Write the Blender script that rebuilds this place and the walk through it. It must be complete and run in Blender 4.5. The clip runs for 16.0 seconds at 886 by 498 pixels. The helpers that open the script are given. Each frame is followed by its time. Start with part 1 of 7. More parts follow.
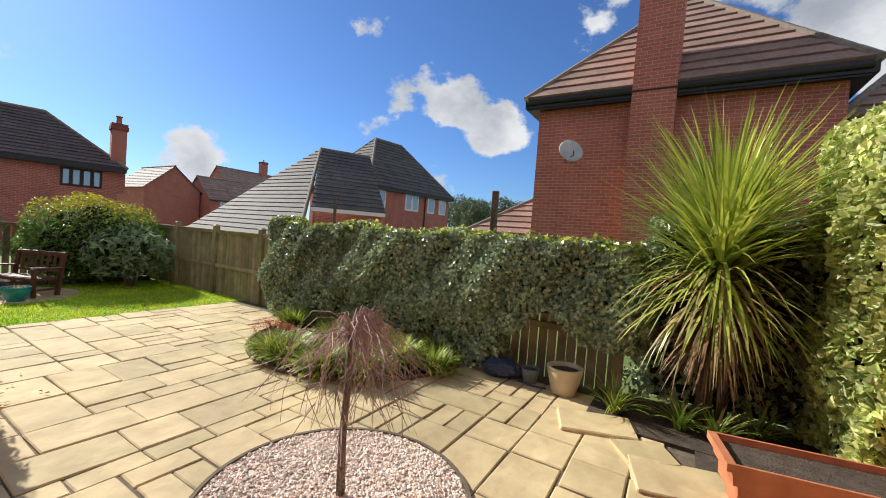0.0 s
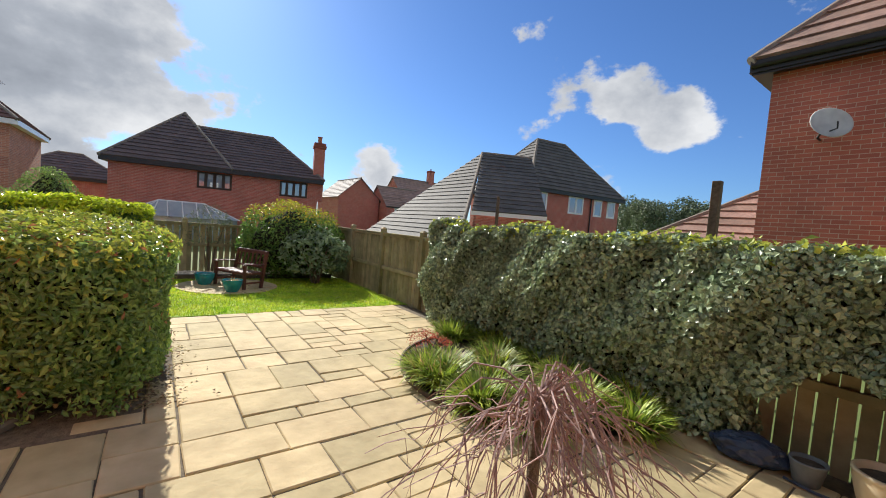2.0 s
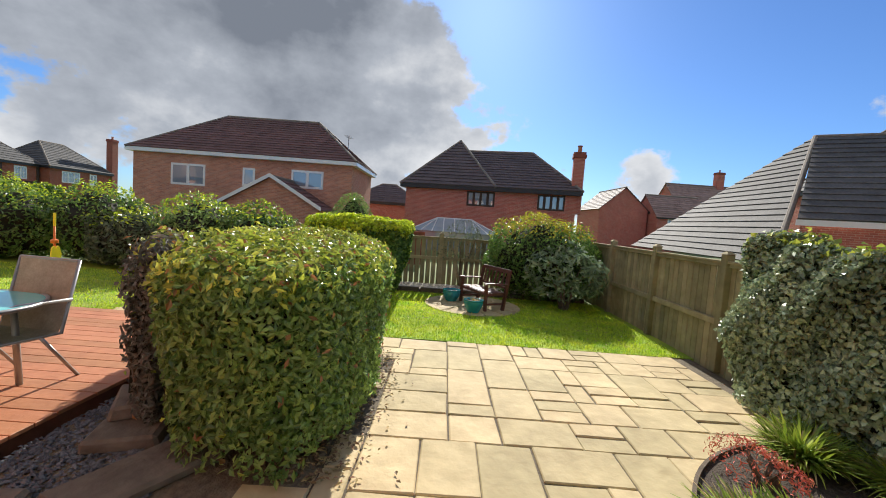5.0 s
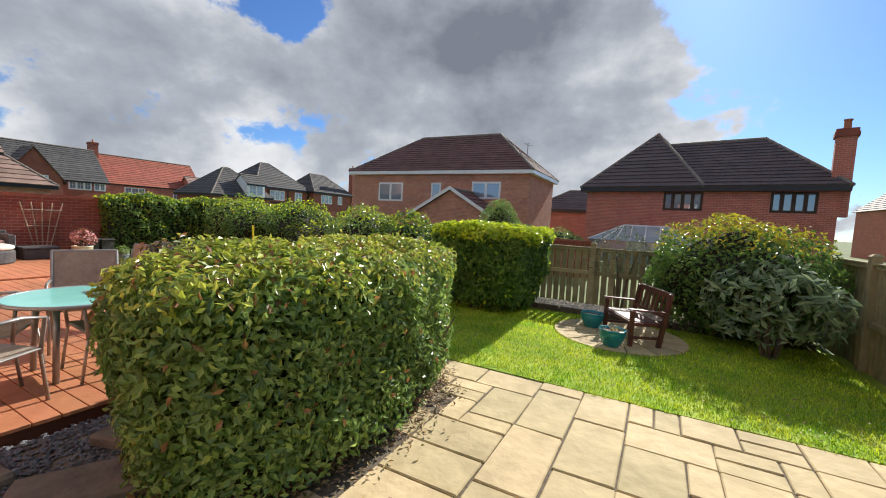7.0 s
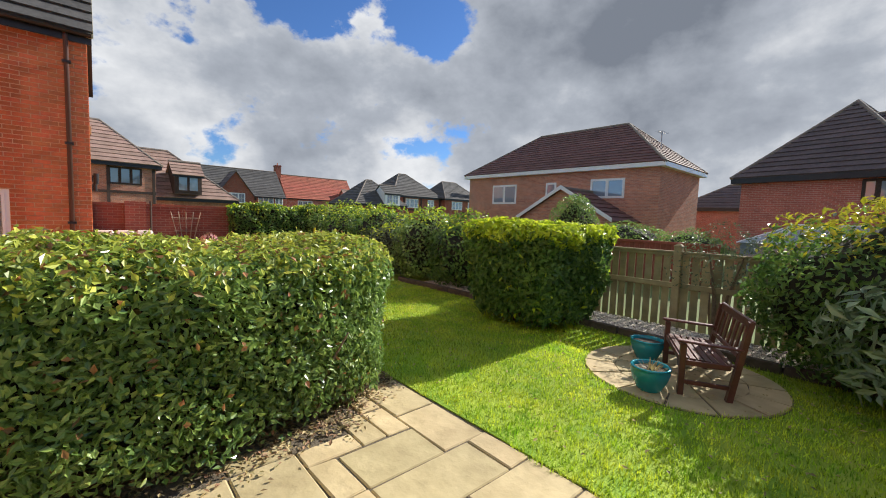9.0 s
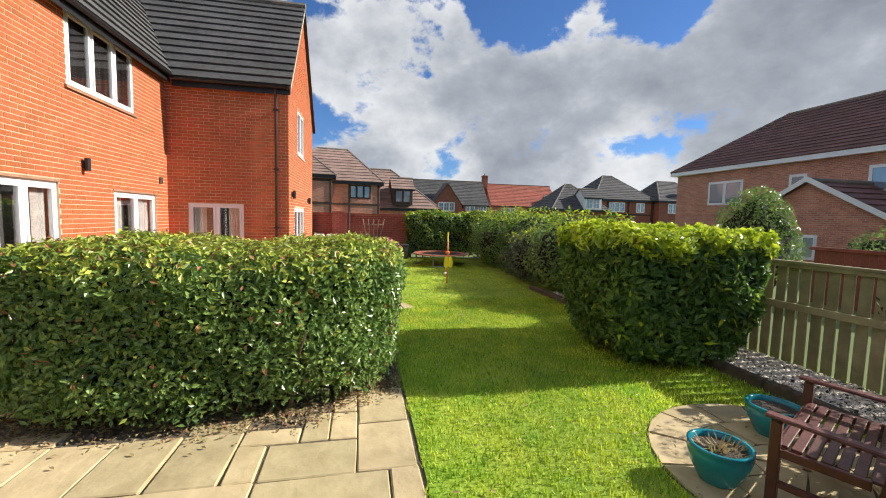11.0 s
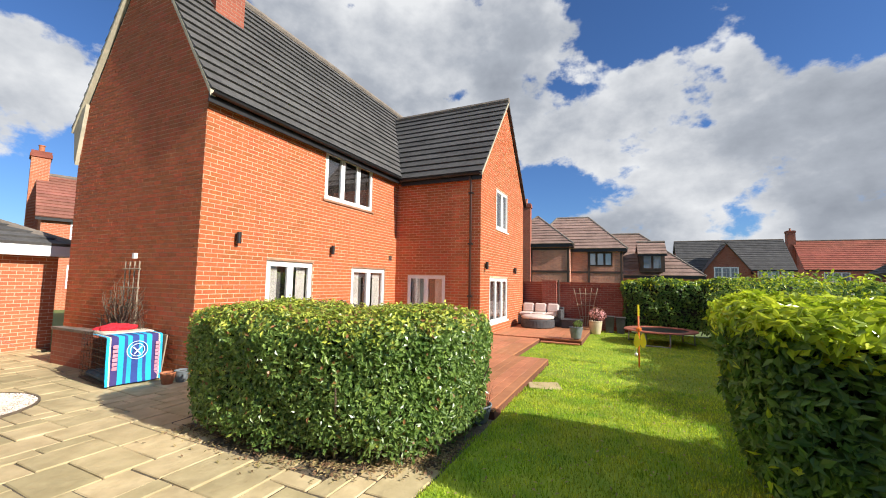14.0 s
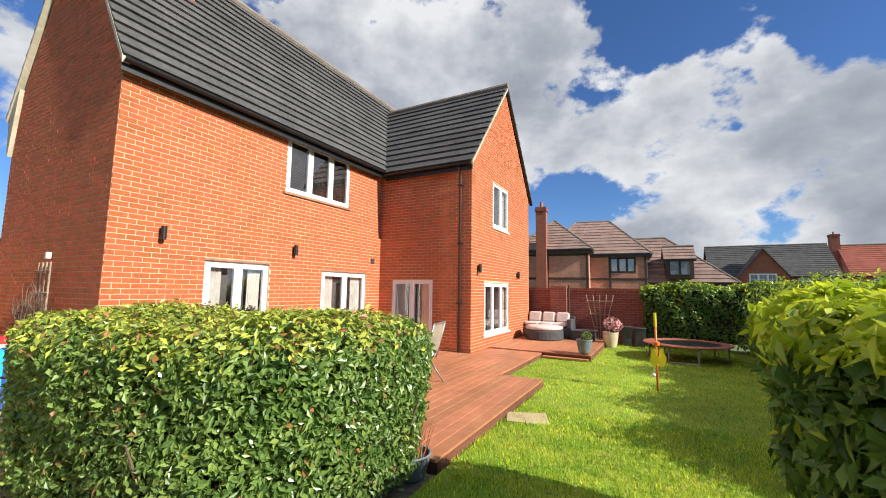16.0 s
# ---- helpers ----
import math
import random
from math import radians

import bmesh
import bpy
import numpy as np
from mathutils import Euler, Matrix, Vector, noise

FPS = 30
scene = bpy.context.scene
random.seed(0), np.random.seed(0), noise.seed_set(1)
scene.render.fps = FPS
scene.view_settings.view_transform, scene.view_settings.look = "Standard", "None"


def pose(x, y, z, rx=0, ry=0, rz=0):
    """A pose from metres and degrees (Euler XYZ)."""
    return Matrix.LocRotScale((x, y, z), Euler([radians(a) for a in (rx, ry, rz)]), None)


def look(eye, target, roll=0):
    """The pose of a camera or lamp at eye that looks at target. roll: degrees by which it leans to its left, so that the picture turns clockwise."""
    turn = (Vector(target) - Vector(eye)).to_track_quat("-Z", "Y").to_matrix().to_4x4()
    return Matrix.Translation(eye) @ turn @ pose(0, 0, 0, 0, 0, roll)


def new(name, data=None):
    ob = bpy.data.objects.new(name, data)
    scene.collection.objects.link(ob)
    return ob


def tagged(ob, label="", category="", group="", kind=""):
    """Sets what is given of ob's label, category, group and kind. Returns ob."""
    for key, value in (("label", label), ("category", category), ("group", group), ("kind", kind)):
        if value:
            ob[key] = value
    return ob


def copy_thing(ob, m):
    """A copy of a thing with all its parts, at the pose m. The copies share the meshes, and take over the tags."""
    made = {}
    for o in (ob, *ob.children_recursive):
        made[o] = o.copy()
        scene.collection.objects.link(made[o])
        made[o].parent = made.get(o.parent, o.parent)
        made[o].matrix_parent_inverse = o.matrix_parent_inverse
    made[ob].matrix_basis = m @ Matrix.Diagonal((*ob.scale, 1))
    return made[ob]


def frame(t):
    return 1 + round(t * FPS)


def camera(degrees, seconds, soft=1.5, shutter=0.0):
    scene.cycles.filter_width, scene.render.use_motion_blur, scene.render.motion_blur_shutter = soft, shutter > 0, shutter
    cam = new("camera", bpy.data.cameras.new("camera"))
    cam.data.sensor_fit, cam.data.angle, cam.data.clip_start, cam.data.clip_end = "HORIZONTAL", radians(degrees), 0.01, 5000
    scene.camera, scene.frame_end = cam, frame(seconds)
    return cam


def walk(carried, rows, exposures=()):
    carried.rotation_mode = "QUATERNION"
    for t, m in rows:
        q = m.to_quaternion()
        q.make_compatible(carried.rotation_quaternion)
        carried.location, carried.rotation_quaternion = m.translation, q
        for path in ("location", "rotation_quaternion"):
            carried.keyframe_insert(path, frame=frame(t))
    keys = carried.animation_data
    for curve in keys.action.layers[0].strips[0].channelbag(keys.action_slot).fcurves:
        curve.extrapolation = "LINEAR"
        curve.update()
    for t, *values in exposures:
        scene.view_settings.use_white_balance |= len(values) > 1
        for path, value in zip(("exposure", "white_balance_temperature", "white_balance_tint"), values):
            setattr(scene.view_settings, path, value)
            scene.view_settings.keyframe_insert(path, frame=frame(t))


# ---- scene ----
cam = camera(96.5, 16.0, soft=1.0)
PATH = [
    (0, (-2.451, -0.619, 1.54), (-1.414, -2.328, 1.473), 4.2),
    (0.5, (-2.357, -0.817, 1.551), (-1.178, -2.431, 1.475), 4.3),
    (1, (-2.146, -0.974, 1.546), (-0.802, -2.453, 1.461), 4.6),
    (1.5, (-1.906, -1.115, 1.537), (-0.425, -2.456, 1.445), 4.7),
    (2, (-1.687, -1.242, 1.519), (-0.078, -2.426, 1.413), 4.7),
    (2.5, (-1.463, -1.325, 1.508), (0.278, -2.303, 1.387), 4.5),
    (3, (-1.232, -1.395, 1.515), (0.602, -2.183, 1.388), 4.4),
    (3.5, (-1.017, -1.497, 1.534), (0.891, -2.082, 1.409), 4.2),
    (4, (-0.798, -1.563, 1.543), (1.155, -1.977, 1.414), 4.2),
    (4.2, (-0.687, -1.603, 1.552), (1.278, -1.953, 1.418), 4.2),
    (6.3, (0.372, -2.556, 1.531), (2.256, -1.897, 1.397), 3.5),
    (6.5, (0.507, -2.655, 1.544), (2.361, -1.918, 1.406), 3.3),
    (7, (0.852, -2.884, 1.575), (2.609, -1.941, 1.423), 3.1),
    (7.5, (1.231, -3.164, 1.593), (2.834, -1.978, 1.446), 2.7),
    (8, (1.736, -3.366, 1.565), (3.27, -2.09, 1.426), 2.5),
    (8.2, (1.924, -3.458, 1.55), (3.44, -2.161, 1.411), 2.4),
    (10.3, (3.796, -4.269, 1.525), (4.539, -2.419, 1.365), 1.6),
    (10.5, (3.964, -4.289, 1.512), (4.618, -2.406, 1.36), 1.6),
    (11, (4.383, -4.37, 1.556), (4.79, -2.419, 1.399), 1.4),
    (11.5, (4.818, -4.357, 1.584), (4.96, -2.368, 1.429), 1.1),
    (12, (5.208, -4.28, 1.573), (5.127, -2.286, 1.432), 0.8),
    (12.5, (5.531, -4.19, 1.572), (5.204, -2.22, 1.467), 0.6),
    (13, (5.833, -4.136, 1.584), (5.277, -2.214, 1.587), 0.7),
    (13.5, (6.088, -4.125, 1.607), (5.357, -2.268, 1.735), 1.0),
    (14, (6.236, -4.055, 1.62), (5.389, -2.251, 1.779), 1.1),
    (14.5, (6.287, -3.777, 1.581), (5.399, -1.994, 1.755), 1.1),
    (15, (6.329, -3.361, 1.55), (5.422, -1.587, 1.728), 1.0),
    (15.5, (6.41, -2.916, 1.537), (5.479, -1.156, 1.724), 0.9),
    (16, (6.45, -2.463, 1.527), (5.503, -0.714, 1.732), 0.9),
]
walk(cam, [(t, look(eye, target, roll)) for t, eye, target, roll in PATH], exposures=[(0, 0.56)])

# ---- light ----
SUN_AZ, SUN_EL = -3.0, 31.0  # degrees from +x (counter-clockwise), above the horizon
sun_dir = Vector((math.cos(radians(SUN_EL)) * math.cos(radians(SUN_AZ)), math.cos(radians(SUN_EL)) * math.sin(radians(SUN_AZ)), math.sin(radians(SUN_EL))))
sun_data = bpy.data.lights.new("sun", "SUN")
sun_data.energy, sun_data.angle, sun_data.color = 5.0, radians(0.5), (1.0, 0.95, 0.86)
sun = new("sun", sun_data)
sun.matrix_world = look(sun_dir * 80, (0, 0, 0))

world = bpy.data.worlds.new("sky")
scene.world = world
world.use_nodes = True


def build_sky():
    nt = world.node_tree
    nt.nodes.clear()
    N, L = nt.nodes.new, nt.links.new
    out, bg = N("ShaderNodeOutputWorld"), N("ShaderNodeBackground")
    bg.inputs["Strength"].default_value = 0.12
    sky = N("ShaderNodeTexSky")
    sky.sky_type, sky.sun_disc = "NISHITA", False
    sky.sun_elevation, sky.sun_rotation = radians(SUN_EL), radians(90 - SUN_AZ)
    sky.air_density, sky.dust_density, sky.ozone_density = 1.0, 0.3, 2.5
    co, sep = N("ShaderNodeTexCoord"), N("ShaderNodeSeparateXYZ")
    L(co.outputs["Generated"], sep.inputs[0])

    def m(op, a, b=None, clamp=False):
        n = N("ShaderNodeMath")
        n.operation, n.use_clamp = op, clamp
        for i, v in enumerate((a, b)):
            if v is None:
                continue
            if isinstance(v, (int, float)):
                n.inputs[i].default_value = v
            else:
                L(v, n.inputs[i])
        return n.outputs[0]

    # cloud masses, a little flattened
    flat = N("ShaderNodeCombineXYZ")
    L(sep.outputs[0], flat.inputs[0])
    L(sep.outputs[1], flat.inputs[1])
    L(m("MULTIPLY", sep.outputs[2], 1.45), flat.inputs[2])

    def fbm(scale, detail, off, rough=0.55):
        mp = N("ShaderNodeMapping")
        mp.inputs["Location"].default_value = off
        L(flat.outputs[0], mp.inputs[0])
        t = N("ShaderNodeTexNoise")
        t.inputs["Scale"].default_value, t.inputs["Detail"].default_value, t.inputs["Roughness"].default_value = scale, detail, rough
        L(mp.outputs[0], t.inputs["Vector"])
        return t.outputs["Fac"]

    big, middle, fine = fbm(1.9, 4, (3.1, 0.4, 0.0), 0.5), fbm(5.2, 9, (1.3, 5.2, 0.6), 0.58), fbm(13.0, 8, (7.0, 2.0, 1.0), 0.6)

    def mass(azimuth, elevation, radius, weight):
        """A cloud mass (weight above 0) or a gap of clear sky round a direction of the sky, in degrees."""
        a, e_ = radians(azimuth), radians(elevation)
        d = N("ShaderNodeVectorMath")
        d.operation = "DISTANCE"
        L(co.outputs["Generated"], d.inputs[0])
        d.inputs[1].default_value = (math.cos(e_) * math.cos(a), math.cos(e_) * math.sin(a), math.sin(e_))
        r = N("ShaderNodeMapRange")
        r.interpolation_type = "SMOOTHSTEP"
        r.inputs["From Min"].default_value, r.inputs["From Max"].default_value = 0.0, 2 * math.sin(radians(radius) / 2)
        r.inputs["To Min"].default_value, r.inputs["To Max"].default_value = weight, 0.0
        L(d.outputs["Value"], r.inputs["Value"])
        return r.outputs[0]

    # the last three masses are centred out of view, added for fill light
    BANK_AND_FILL = ((20, 16, 30, 0.36), (32, 34, 34, 0.26), (5, 12, 15, 0.18), (45, 15, 24, 0.18), (70, 14, 30, 0.24), (98, 22, 32, 0.24), (128, 32, 36, 0.22), (160, 17, 14, 0.22), (80, 66, 45, 0.3), (200, 35, 50, 0.32), (255, 40, 42, 0.28))
    PUFFS = ((-17, 13, 8, 0.20), (-8, 14, 7, 0.14), (-27, 6, 10, 0.22), (-15, 21, 5, 0.13), (-48, 26, 6, 0.19), (-52, 20, 7, 0.22), (-59, 17.5, 6, 0.22), (-65, 15, 6, 0.18), (-103, 22, 10, 0.2))
    CLEAR = ((51, 25, 8, -0.42), (69, 29, 10, -0.46), (89, 34, 8, -0.4), (101, 13, 8, -0.3), (161, 28, 9, -0.35), (77, 7, 6, -0.15), (-32, 30, 28, -0.2), (-10, 28, 13, -0.22), (-85, 22, 14, -0.15))
    total = m("MULTIPLY", m("MAXIMUM", m("SUBTRACT", 0.22, sep.outputs[2]), 0.0), 0.3)
    for row in BANK_AND_FILL + PUFFS + CLEAR:
        total = m("ADD", total, mass(*row))
    rough = m("ADD", m("MULTIPLY", m("SUBTRACT", big, 0.5), 0.35), m("ADD", m("MULTIPLY", m("SUBTRACT", middle, 0.5), 0.95), m("MULTIPLY", m("SUBTRACT", fine, 0.5), 0.26)))
    dens = m("ADD", m("ADD", total, 0.44), rough)
    cover = N("ShaderNodeMapRange")
    cover.interpolation_type = "SMOOTHSTEP"
    cover.inputs["From Min"].default_value, cover.inputs["From Max"].default_value = 0.54, 0.63
    L(dens, cover.inputs["Value"])
    # grey undersides in the bank that lies towards the sun's left, white heads elsewhere
    billow = fbm(3.4, 9, (9.2, 4.1, 2.2), 0.55)
    shade = m("ADD", m("MULTIPLY", m("SUBTRACT", billow, 0.5), 2.1), m("MULTIPLY", m("SUBTRACT", dens, 0.72), 0.8))
    for row in ((18, 17, 30, 0.36), (42, 24, 24, 0.22), (75, 17, 16, 0.18), (105, 20, 14, 0.15)):
        shade = m("ADD", shade, mass(*row))
    thick = m("ADD", shade, 0.27, True)
    tone = N("ShaderNodeValToRGB")
    e = tone.color_ramp.elements
    e[0].color, e[1].color = (4.7, 4.8, 4.95, 1), (1.15, 1.3, 1.58, 1)
    mid = tone.color_ramp.elements.new(0.45)
    mid.color = (2.45, 2.65, 3.0, 1)
    L(thick, tone.inputs[0])
    deep = N("ShaderNodeMix")
    deep.data_type, deep.blend_type = "RGBA", "MULTIPLY"
    deep.inputs["Factor"].default_value = 1.0
    L(sky.outputs[0], deep.inputs["A"])
    deep.inputs["B"].default_value = (0.36, 0.52, 0.76, 1)
    mix = N("ShaderNodeMix")
    mix.data_type = "RGBA"
    L(cover.outputs[0], mix.inputs["Factor"])
    L(deep.outputs["Result"], mix.inputs["A"])
    L(tone.outputs[0], mix.inputs["B"])
    L(mix.outputs["Result"], bg.inputs["Color"])
    L(bg.outputs[0], out.inputs[0])


build_sky()

# ---- materials ----


def mat(name, c1, c2, scale=8.0, rough=0.7, bump=0.15, metal=0.0, vary=0.0, by="object", stain=0.25, coat=0.0, spec=0.5, transl=0.0, bscale=None, coords="Object"):
    """Two colours mixed by fine noise, broken by large stains; vary shifts the brightness piece by piece."""
    mt = bpy.data.materials.new(name)
    mt.use_nodes = True
    nt = mt.node_tree
    N, L = nt.nodes.new, nt.links.new
    b = nt.nodes["Principled BSDF"]
    co = N("ShaderNodeTexCoord")
    n1, n2 = N("ShaderNodeTexNoise"), N("ShaderNodeTexNoise")
    n1.inputs["Scale"].default_value, n1.inputs["Detail"].default_value = scale, 6
    n2.inputs["Scale"].default_value, n2.inputs["Detail"].default_value = scale * 0.13, 4
    if coords == "World":
        pos = N("ShaderNodeNewGeometry").outputs["Position"]
    else:
        pos = co.outputs["Object"]
    L(pos, n1.inputs["Vector"])
    L(pos, n2.inputs["Vector"])
    ramp = N("ShaderNodeValToRGB")
    ramp.color_ramp.elements[0].position, ramp.color_ramp.elements[1].position = 0.3, 0.7
    ramp.color_ramp.elements[0].color, ramp.color_ramp.elements[1].color = (*c1, 1), (*c2, 1)
    L(n1.outputs["Fac"], ramp.inputs[0])
    hsv = N("ShaderNodeHueSaturation")
    L(ramp.outputs[0], hsv.inputs["Color"])
    mr = N("ShaderNodeMapRange")
    mr.inputs["From Min"].default_value, mr.inputs["From Max"].default_value = 0.25, 0.75
    mr.inputs["To Min"].default_value, mr.inputs["To Max"].default_value = 1 - stain, 1 + stain
    L(n2.outputs["Fac"], mr.inputs["Value"])
    val = mr.outputs[0]
    if vary:
        rnd = N("ShaderNodeObjectInfo").outputs["Random"] if by == "object" else N("ShaderNodeNewGeometry").outputs["Random Per Island"]
        m2 = N("ShaderNodeMapRange")
        m2.inputs["To Min"].default_value, m2.inputs["To Max"].default_value = 1 - vary, 1 + vary
        L(rnd, m2.inputs["Value"])
        mul = N("ShaderNodeMath")
        mul.operation = "MULTIPLY"
        L(val, mul.inputs[0])
        L(m2.outputs[0], mul.inputs[1])
        val = mul.outputs[0]
        m3 = N("ShaderNodeMapRange")
        m3.inputs["To Min"].default_value, m3.inputs["To Max"].default_value = 0.5 + vary * 0.04, 0.5 - vary * 0.04
        L(rnd, m3.inputs["Value"])
        L(m3.outputs[0], hsv.inputs["Hue"])
    L(val, hsv.inputs["Value"])
    L(hsv.outputs[0], b.inputs["Base Color"])
    b.inputs["Roughness"].default_value, b.inputs["Metallic"].default_value = rough, metal
    b.inputs["Coat Weight"].default_value = coat
    b.inputs["Specular IOR Level"].default_value = spec
    if bump:
        n3 = N("ShaderNodeTexNoise")
        n3.inputs["Scale"].default_value, n3.inputs["Detail"].default_value = bscale or scale * 3, 5
        L(pos, n3.inputs["Vector"])
        bp = N("ShaderNodeBump")
        bp.inputs["Strength"].default_value, bp.inputs["Distance"].default_value = bump, 0.02
        L(n3.outputs["Fac"], bp.inputs["Height"])
        L(bp.outputs[0], b.inputs["Normal"])
    if transl:
        tr, mx = N("ShaderNodeBsdfTranslucent"), N("ShaderNodeMixShader")
        L(hsv.outputs[0], tr.inputs["Color"])
        mx.inputs[0].default_value = transl
        L(b.outputs[0], mx.inputs[1])
        L(tr.outputs[0], mx.inputs[2])
        L(mx.outputs[0], nt.nodes["Material Output"].inputs["Surface"])
    return mt


def brick_mat(name, a, b_, mortar, bump=0.5):
    """Coursed brickwork at true size, on walls with metre-sized UVs."""
    mt = bpy.data.materials.new(name)
    mt.use_nodes = True
    nt = mt.node_tree
    N, L = nt.nodes.new, nt.links.new
    b = nt.nodes["Principled BSDF"]
    uv = N("ShaderNodeUVMap")
    t = N("ShaderNodeTexBrick")
    t.inputs["Scale"].default_value = 1.0
    t.inputs["Brick Width"].default_value, t.inputs["Row Height"].default_value, t.inputs["Mortar Size"].default_value = 0.225, 0.075, 0.006
    t.inputs["Color1"].default_value, t.inputs["Color2"].default_value, t.inputs["Mortar"].default_value = (*a, 1), (*b_, 1), (*mortar, 1)
    L(uv.outputs[0], t.inputs["Vector"])
    n = N("ShaderNodeTexNoise")
    n.inputs["Scale"].default_value, n.inputs["Detail"].default_value = 1.3, 6
    L(uv.outputs[0], n.inputs["Vector"])
    mr = N("ShaderNodeMapRange")
    mr.inputs["To Min"].default_value, mr.inputs["To Max"].default_value = 0.72, 1.25
    L(n.outputs["Fac"], mr.inputs["Value"])
    hsv = N("ShaderNodeHueSaturation")
    L(t.outputs["Color"], hsv.inputs["Color"])
    L(mr.outputs[0], hsv.inputs["Value"])
    L(hsv.outputs[0], b.inputs["Base Color"])
    bp = N("ShaderNodeBump")
    bp.inputs["Strength"].default_value, bp.inputs["Distance"].default_value, bp.invert = bump, 0.01, True
    L(t.outputs["Fac"], bp.inputs["Height"])
    L(bp.outputs[0], b.inputs["Normal"])
    b.inputs["Roughness"].default_value = 0.9
    return mt


def glass_mat():
    mt = bpy.data.materials.new("window_glass")
    mt.use_nodes = True
    b = mt.node_tree.nodes["Principled BSDF"]
    # opaque blue-grey base, painted in place of reflected sky and pale curtains
    b.inputs["Base Color"].default_value = (0.22, 0.265, 0.32, 1)
    b.inputs["Roughness"].default_value, b.inputs["IOR"].default_value = 0.03, 2.3
    return mt


M_BRICK = mat("red_brick", (0.41, 0.098, 0.03), (0.53, 0.14, 0.044), 30, 0.88, 0.35, vary=0.17, by="island", stain=0.16, coords="World")
M_BRICK_PIECE = mat("red_brick_piece", (0.41, 0.098, 0.03), (0.53, 0.14, 0.044), 30, 0.88, 0.35, vary=0.17, stain=0.16, coords="World")
M_MORTAR = mat("mortar", (0.56, 0.37, 0.235), (0.66, 0.46, 0.31), 20, 0.95, 0.3, coords="World")
M_BRICK_FAR = brick_mat("brickwork_red", (0.36, 0.10, 0.055), (0.27, 0.075, 0.045), (0.34, 0.2, 0.14))
M_BRICK_DARK = brick_mat("brickwork_dark_red", (0.56, 0.165, 0.115), (0.42, 0.12, 0.085), (0.58, 0.40, 0.32), 0.8)
M_BRICK_MULTI = brick_mat("brickwork_multi", (0.62, 0.27, 0.165), (0.42, 0.175, 0.12), (0.60, 0.46, 0.36), 0.8)
M_BRICK_WALL = brick_mat("brickwork_garden_wall", (0.30, 0.08, 0.055), (0.22, 0.06, 0.045), (0.30, 0.19, 0.14))
M_TILE = mat("roof_tile_grey", (0.075, 0.072, 0.07), (0.115, 0.11, 0.105), 12, 0.75, 0.25, vary=0.16, by="island", spec=0.25, coords="World")
M_TILE_BROWN = mat("roof_tile_brown", (0.25, 0.165, 0.135), (0.35, 0.235, 0.19), 12, 0.8, 0.25, vary=0.16, by="island", spec=0.25, coords="World")
M_TILE_DARK = mat("roof_tile_slate", (0.085, 0.062, 0.062), (0.125, 0.092, 0.09), 10, 0.75, 0.25, vary=0.14, by="island", coords="World")
# brighter copy of the red brickwork, with sunlight put into its colour
M_BRICK_SUNLIT = brick_mat("brickwork_orange_sunlit", (0.56, 0.16, 0.07), (0.46, 0.125, 0.055), (0.68, 0.46, 0.32), 0.6)
M_TILE_MAROON = mat("roof_tile_maroon", (0.13, 0.062, 0.055), (0.18, 0.09, 0.078), 10, 0.8, 0.25, vary=0.14, by="island", coords="World")
M_TILE_TERRA = mat("roof_tile_terracotta", (0.25, 0.095, 0.065), (0.33, 0.135, 0.095), 10, 0.8, 0.25, vary=0.14, by="island", coords="World")
M_TILE_RED = mat("roof_tile_red", (0.30, 0.075, 0.045), (0.36, 0.10, 0.06), 10, 0.8, 0.25, vary=0.14, by="island", coords="World")
M_RIDGE = mat("ridge_tile", (0.17, 0.14, 0.115), (0.24, 0.20, 0.16), 15, 0.85, 0.3)
M_FASCIA = mat("black_fascia", (0.012, 0.012, 0.013), (0.02, 0.02, 0.02), 10, 0.4, 0.05)
M_WHITE = mat("white_upvc", (0.78, 0.78, 0.76), (0.82, 0.82, 0.80), 6, 0.32, 0.03, stain=0.06)
M_VERGE = mat("verge_mortar", (0.42, 0.38, 0.27), (0.52, 0.47, 0.34), 14, 0.9, 0.3)
M_GLASS = glass_mat()
M_BLIND = mat("blind_slat", (0.10, 0.07, 0.06), (0.14, 0.10, 0.085), 10, 0.6, 0.05)
M_CURTAIN = mat("curtain", (0.55, 0.52, 0.47), (0.64, 0.61, 0.56), 20, 0.9, 0.1)
M_TIMBER = mat("dark_timber", (0.045, 0.028, 0.022), (0.075, 0.048, 0.036), 20, 0.8, 0.2)
M_SLAB = mat("sandstone_slab", (0.43, 0.335, 0.175), (0.57, 0.455, 0.25), 5, 0.85, 0.55, vary=0.15, stain=0.3, bscale=9, coords="World")
M_JOINT = mat("joint_soil", (0.10, 0.078, 0.052), (0.17, 0.135, 0.09), 30, 0.95, 0.5, coords="World")
M_LAWN = mat("lawn_turf", (0.16, 0.30, 0.015), (0.37, 0.43, 0.04), 2.2, 0.9, 0.6, stain=0.3, bscale=60, coords="World")
M_BLADE = mat("grass_blade", (0.25, 0.47, 0.02), (0.64, 0.69, 0.055), 3.0, 0.6, 0, vary=0.45, by="island", transl=0.4, stain=0.4, coords="World")
M_SOIL = mat("bed_soil", (0.045, 0.032, 0.022), (0.095, 0.07, 0.05), 25, 0.95, 0.8, coords="World")
M_DRYSOIL = mat("dry_soil", (0.12, 0.093, 0.062), (0.24, 0.187, 0.122), 22, 0.95, 0.8, coords="World")
M_GROUND = mat("ground_far", (0.09, 0.13, 0.03), (0.14, 0.18, 0.05), 0.4, 0.95, 0.2, coords="World")
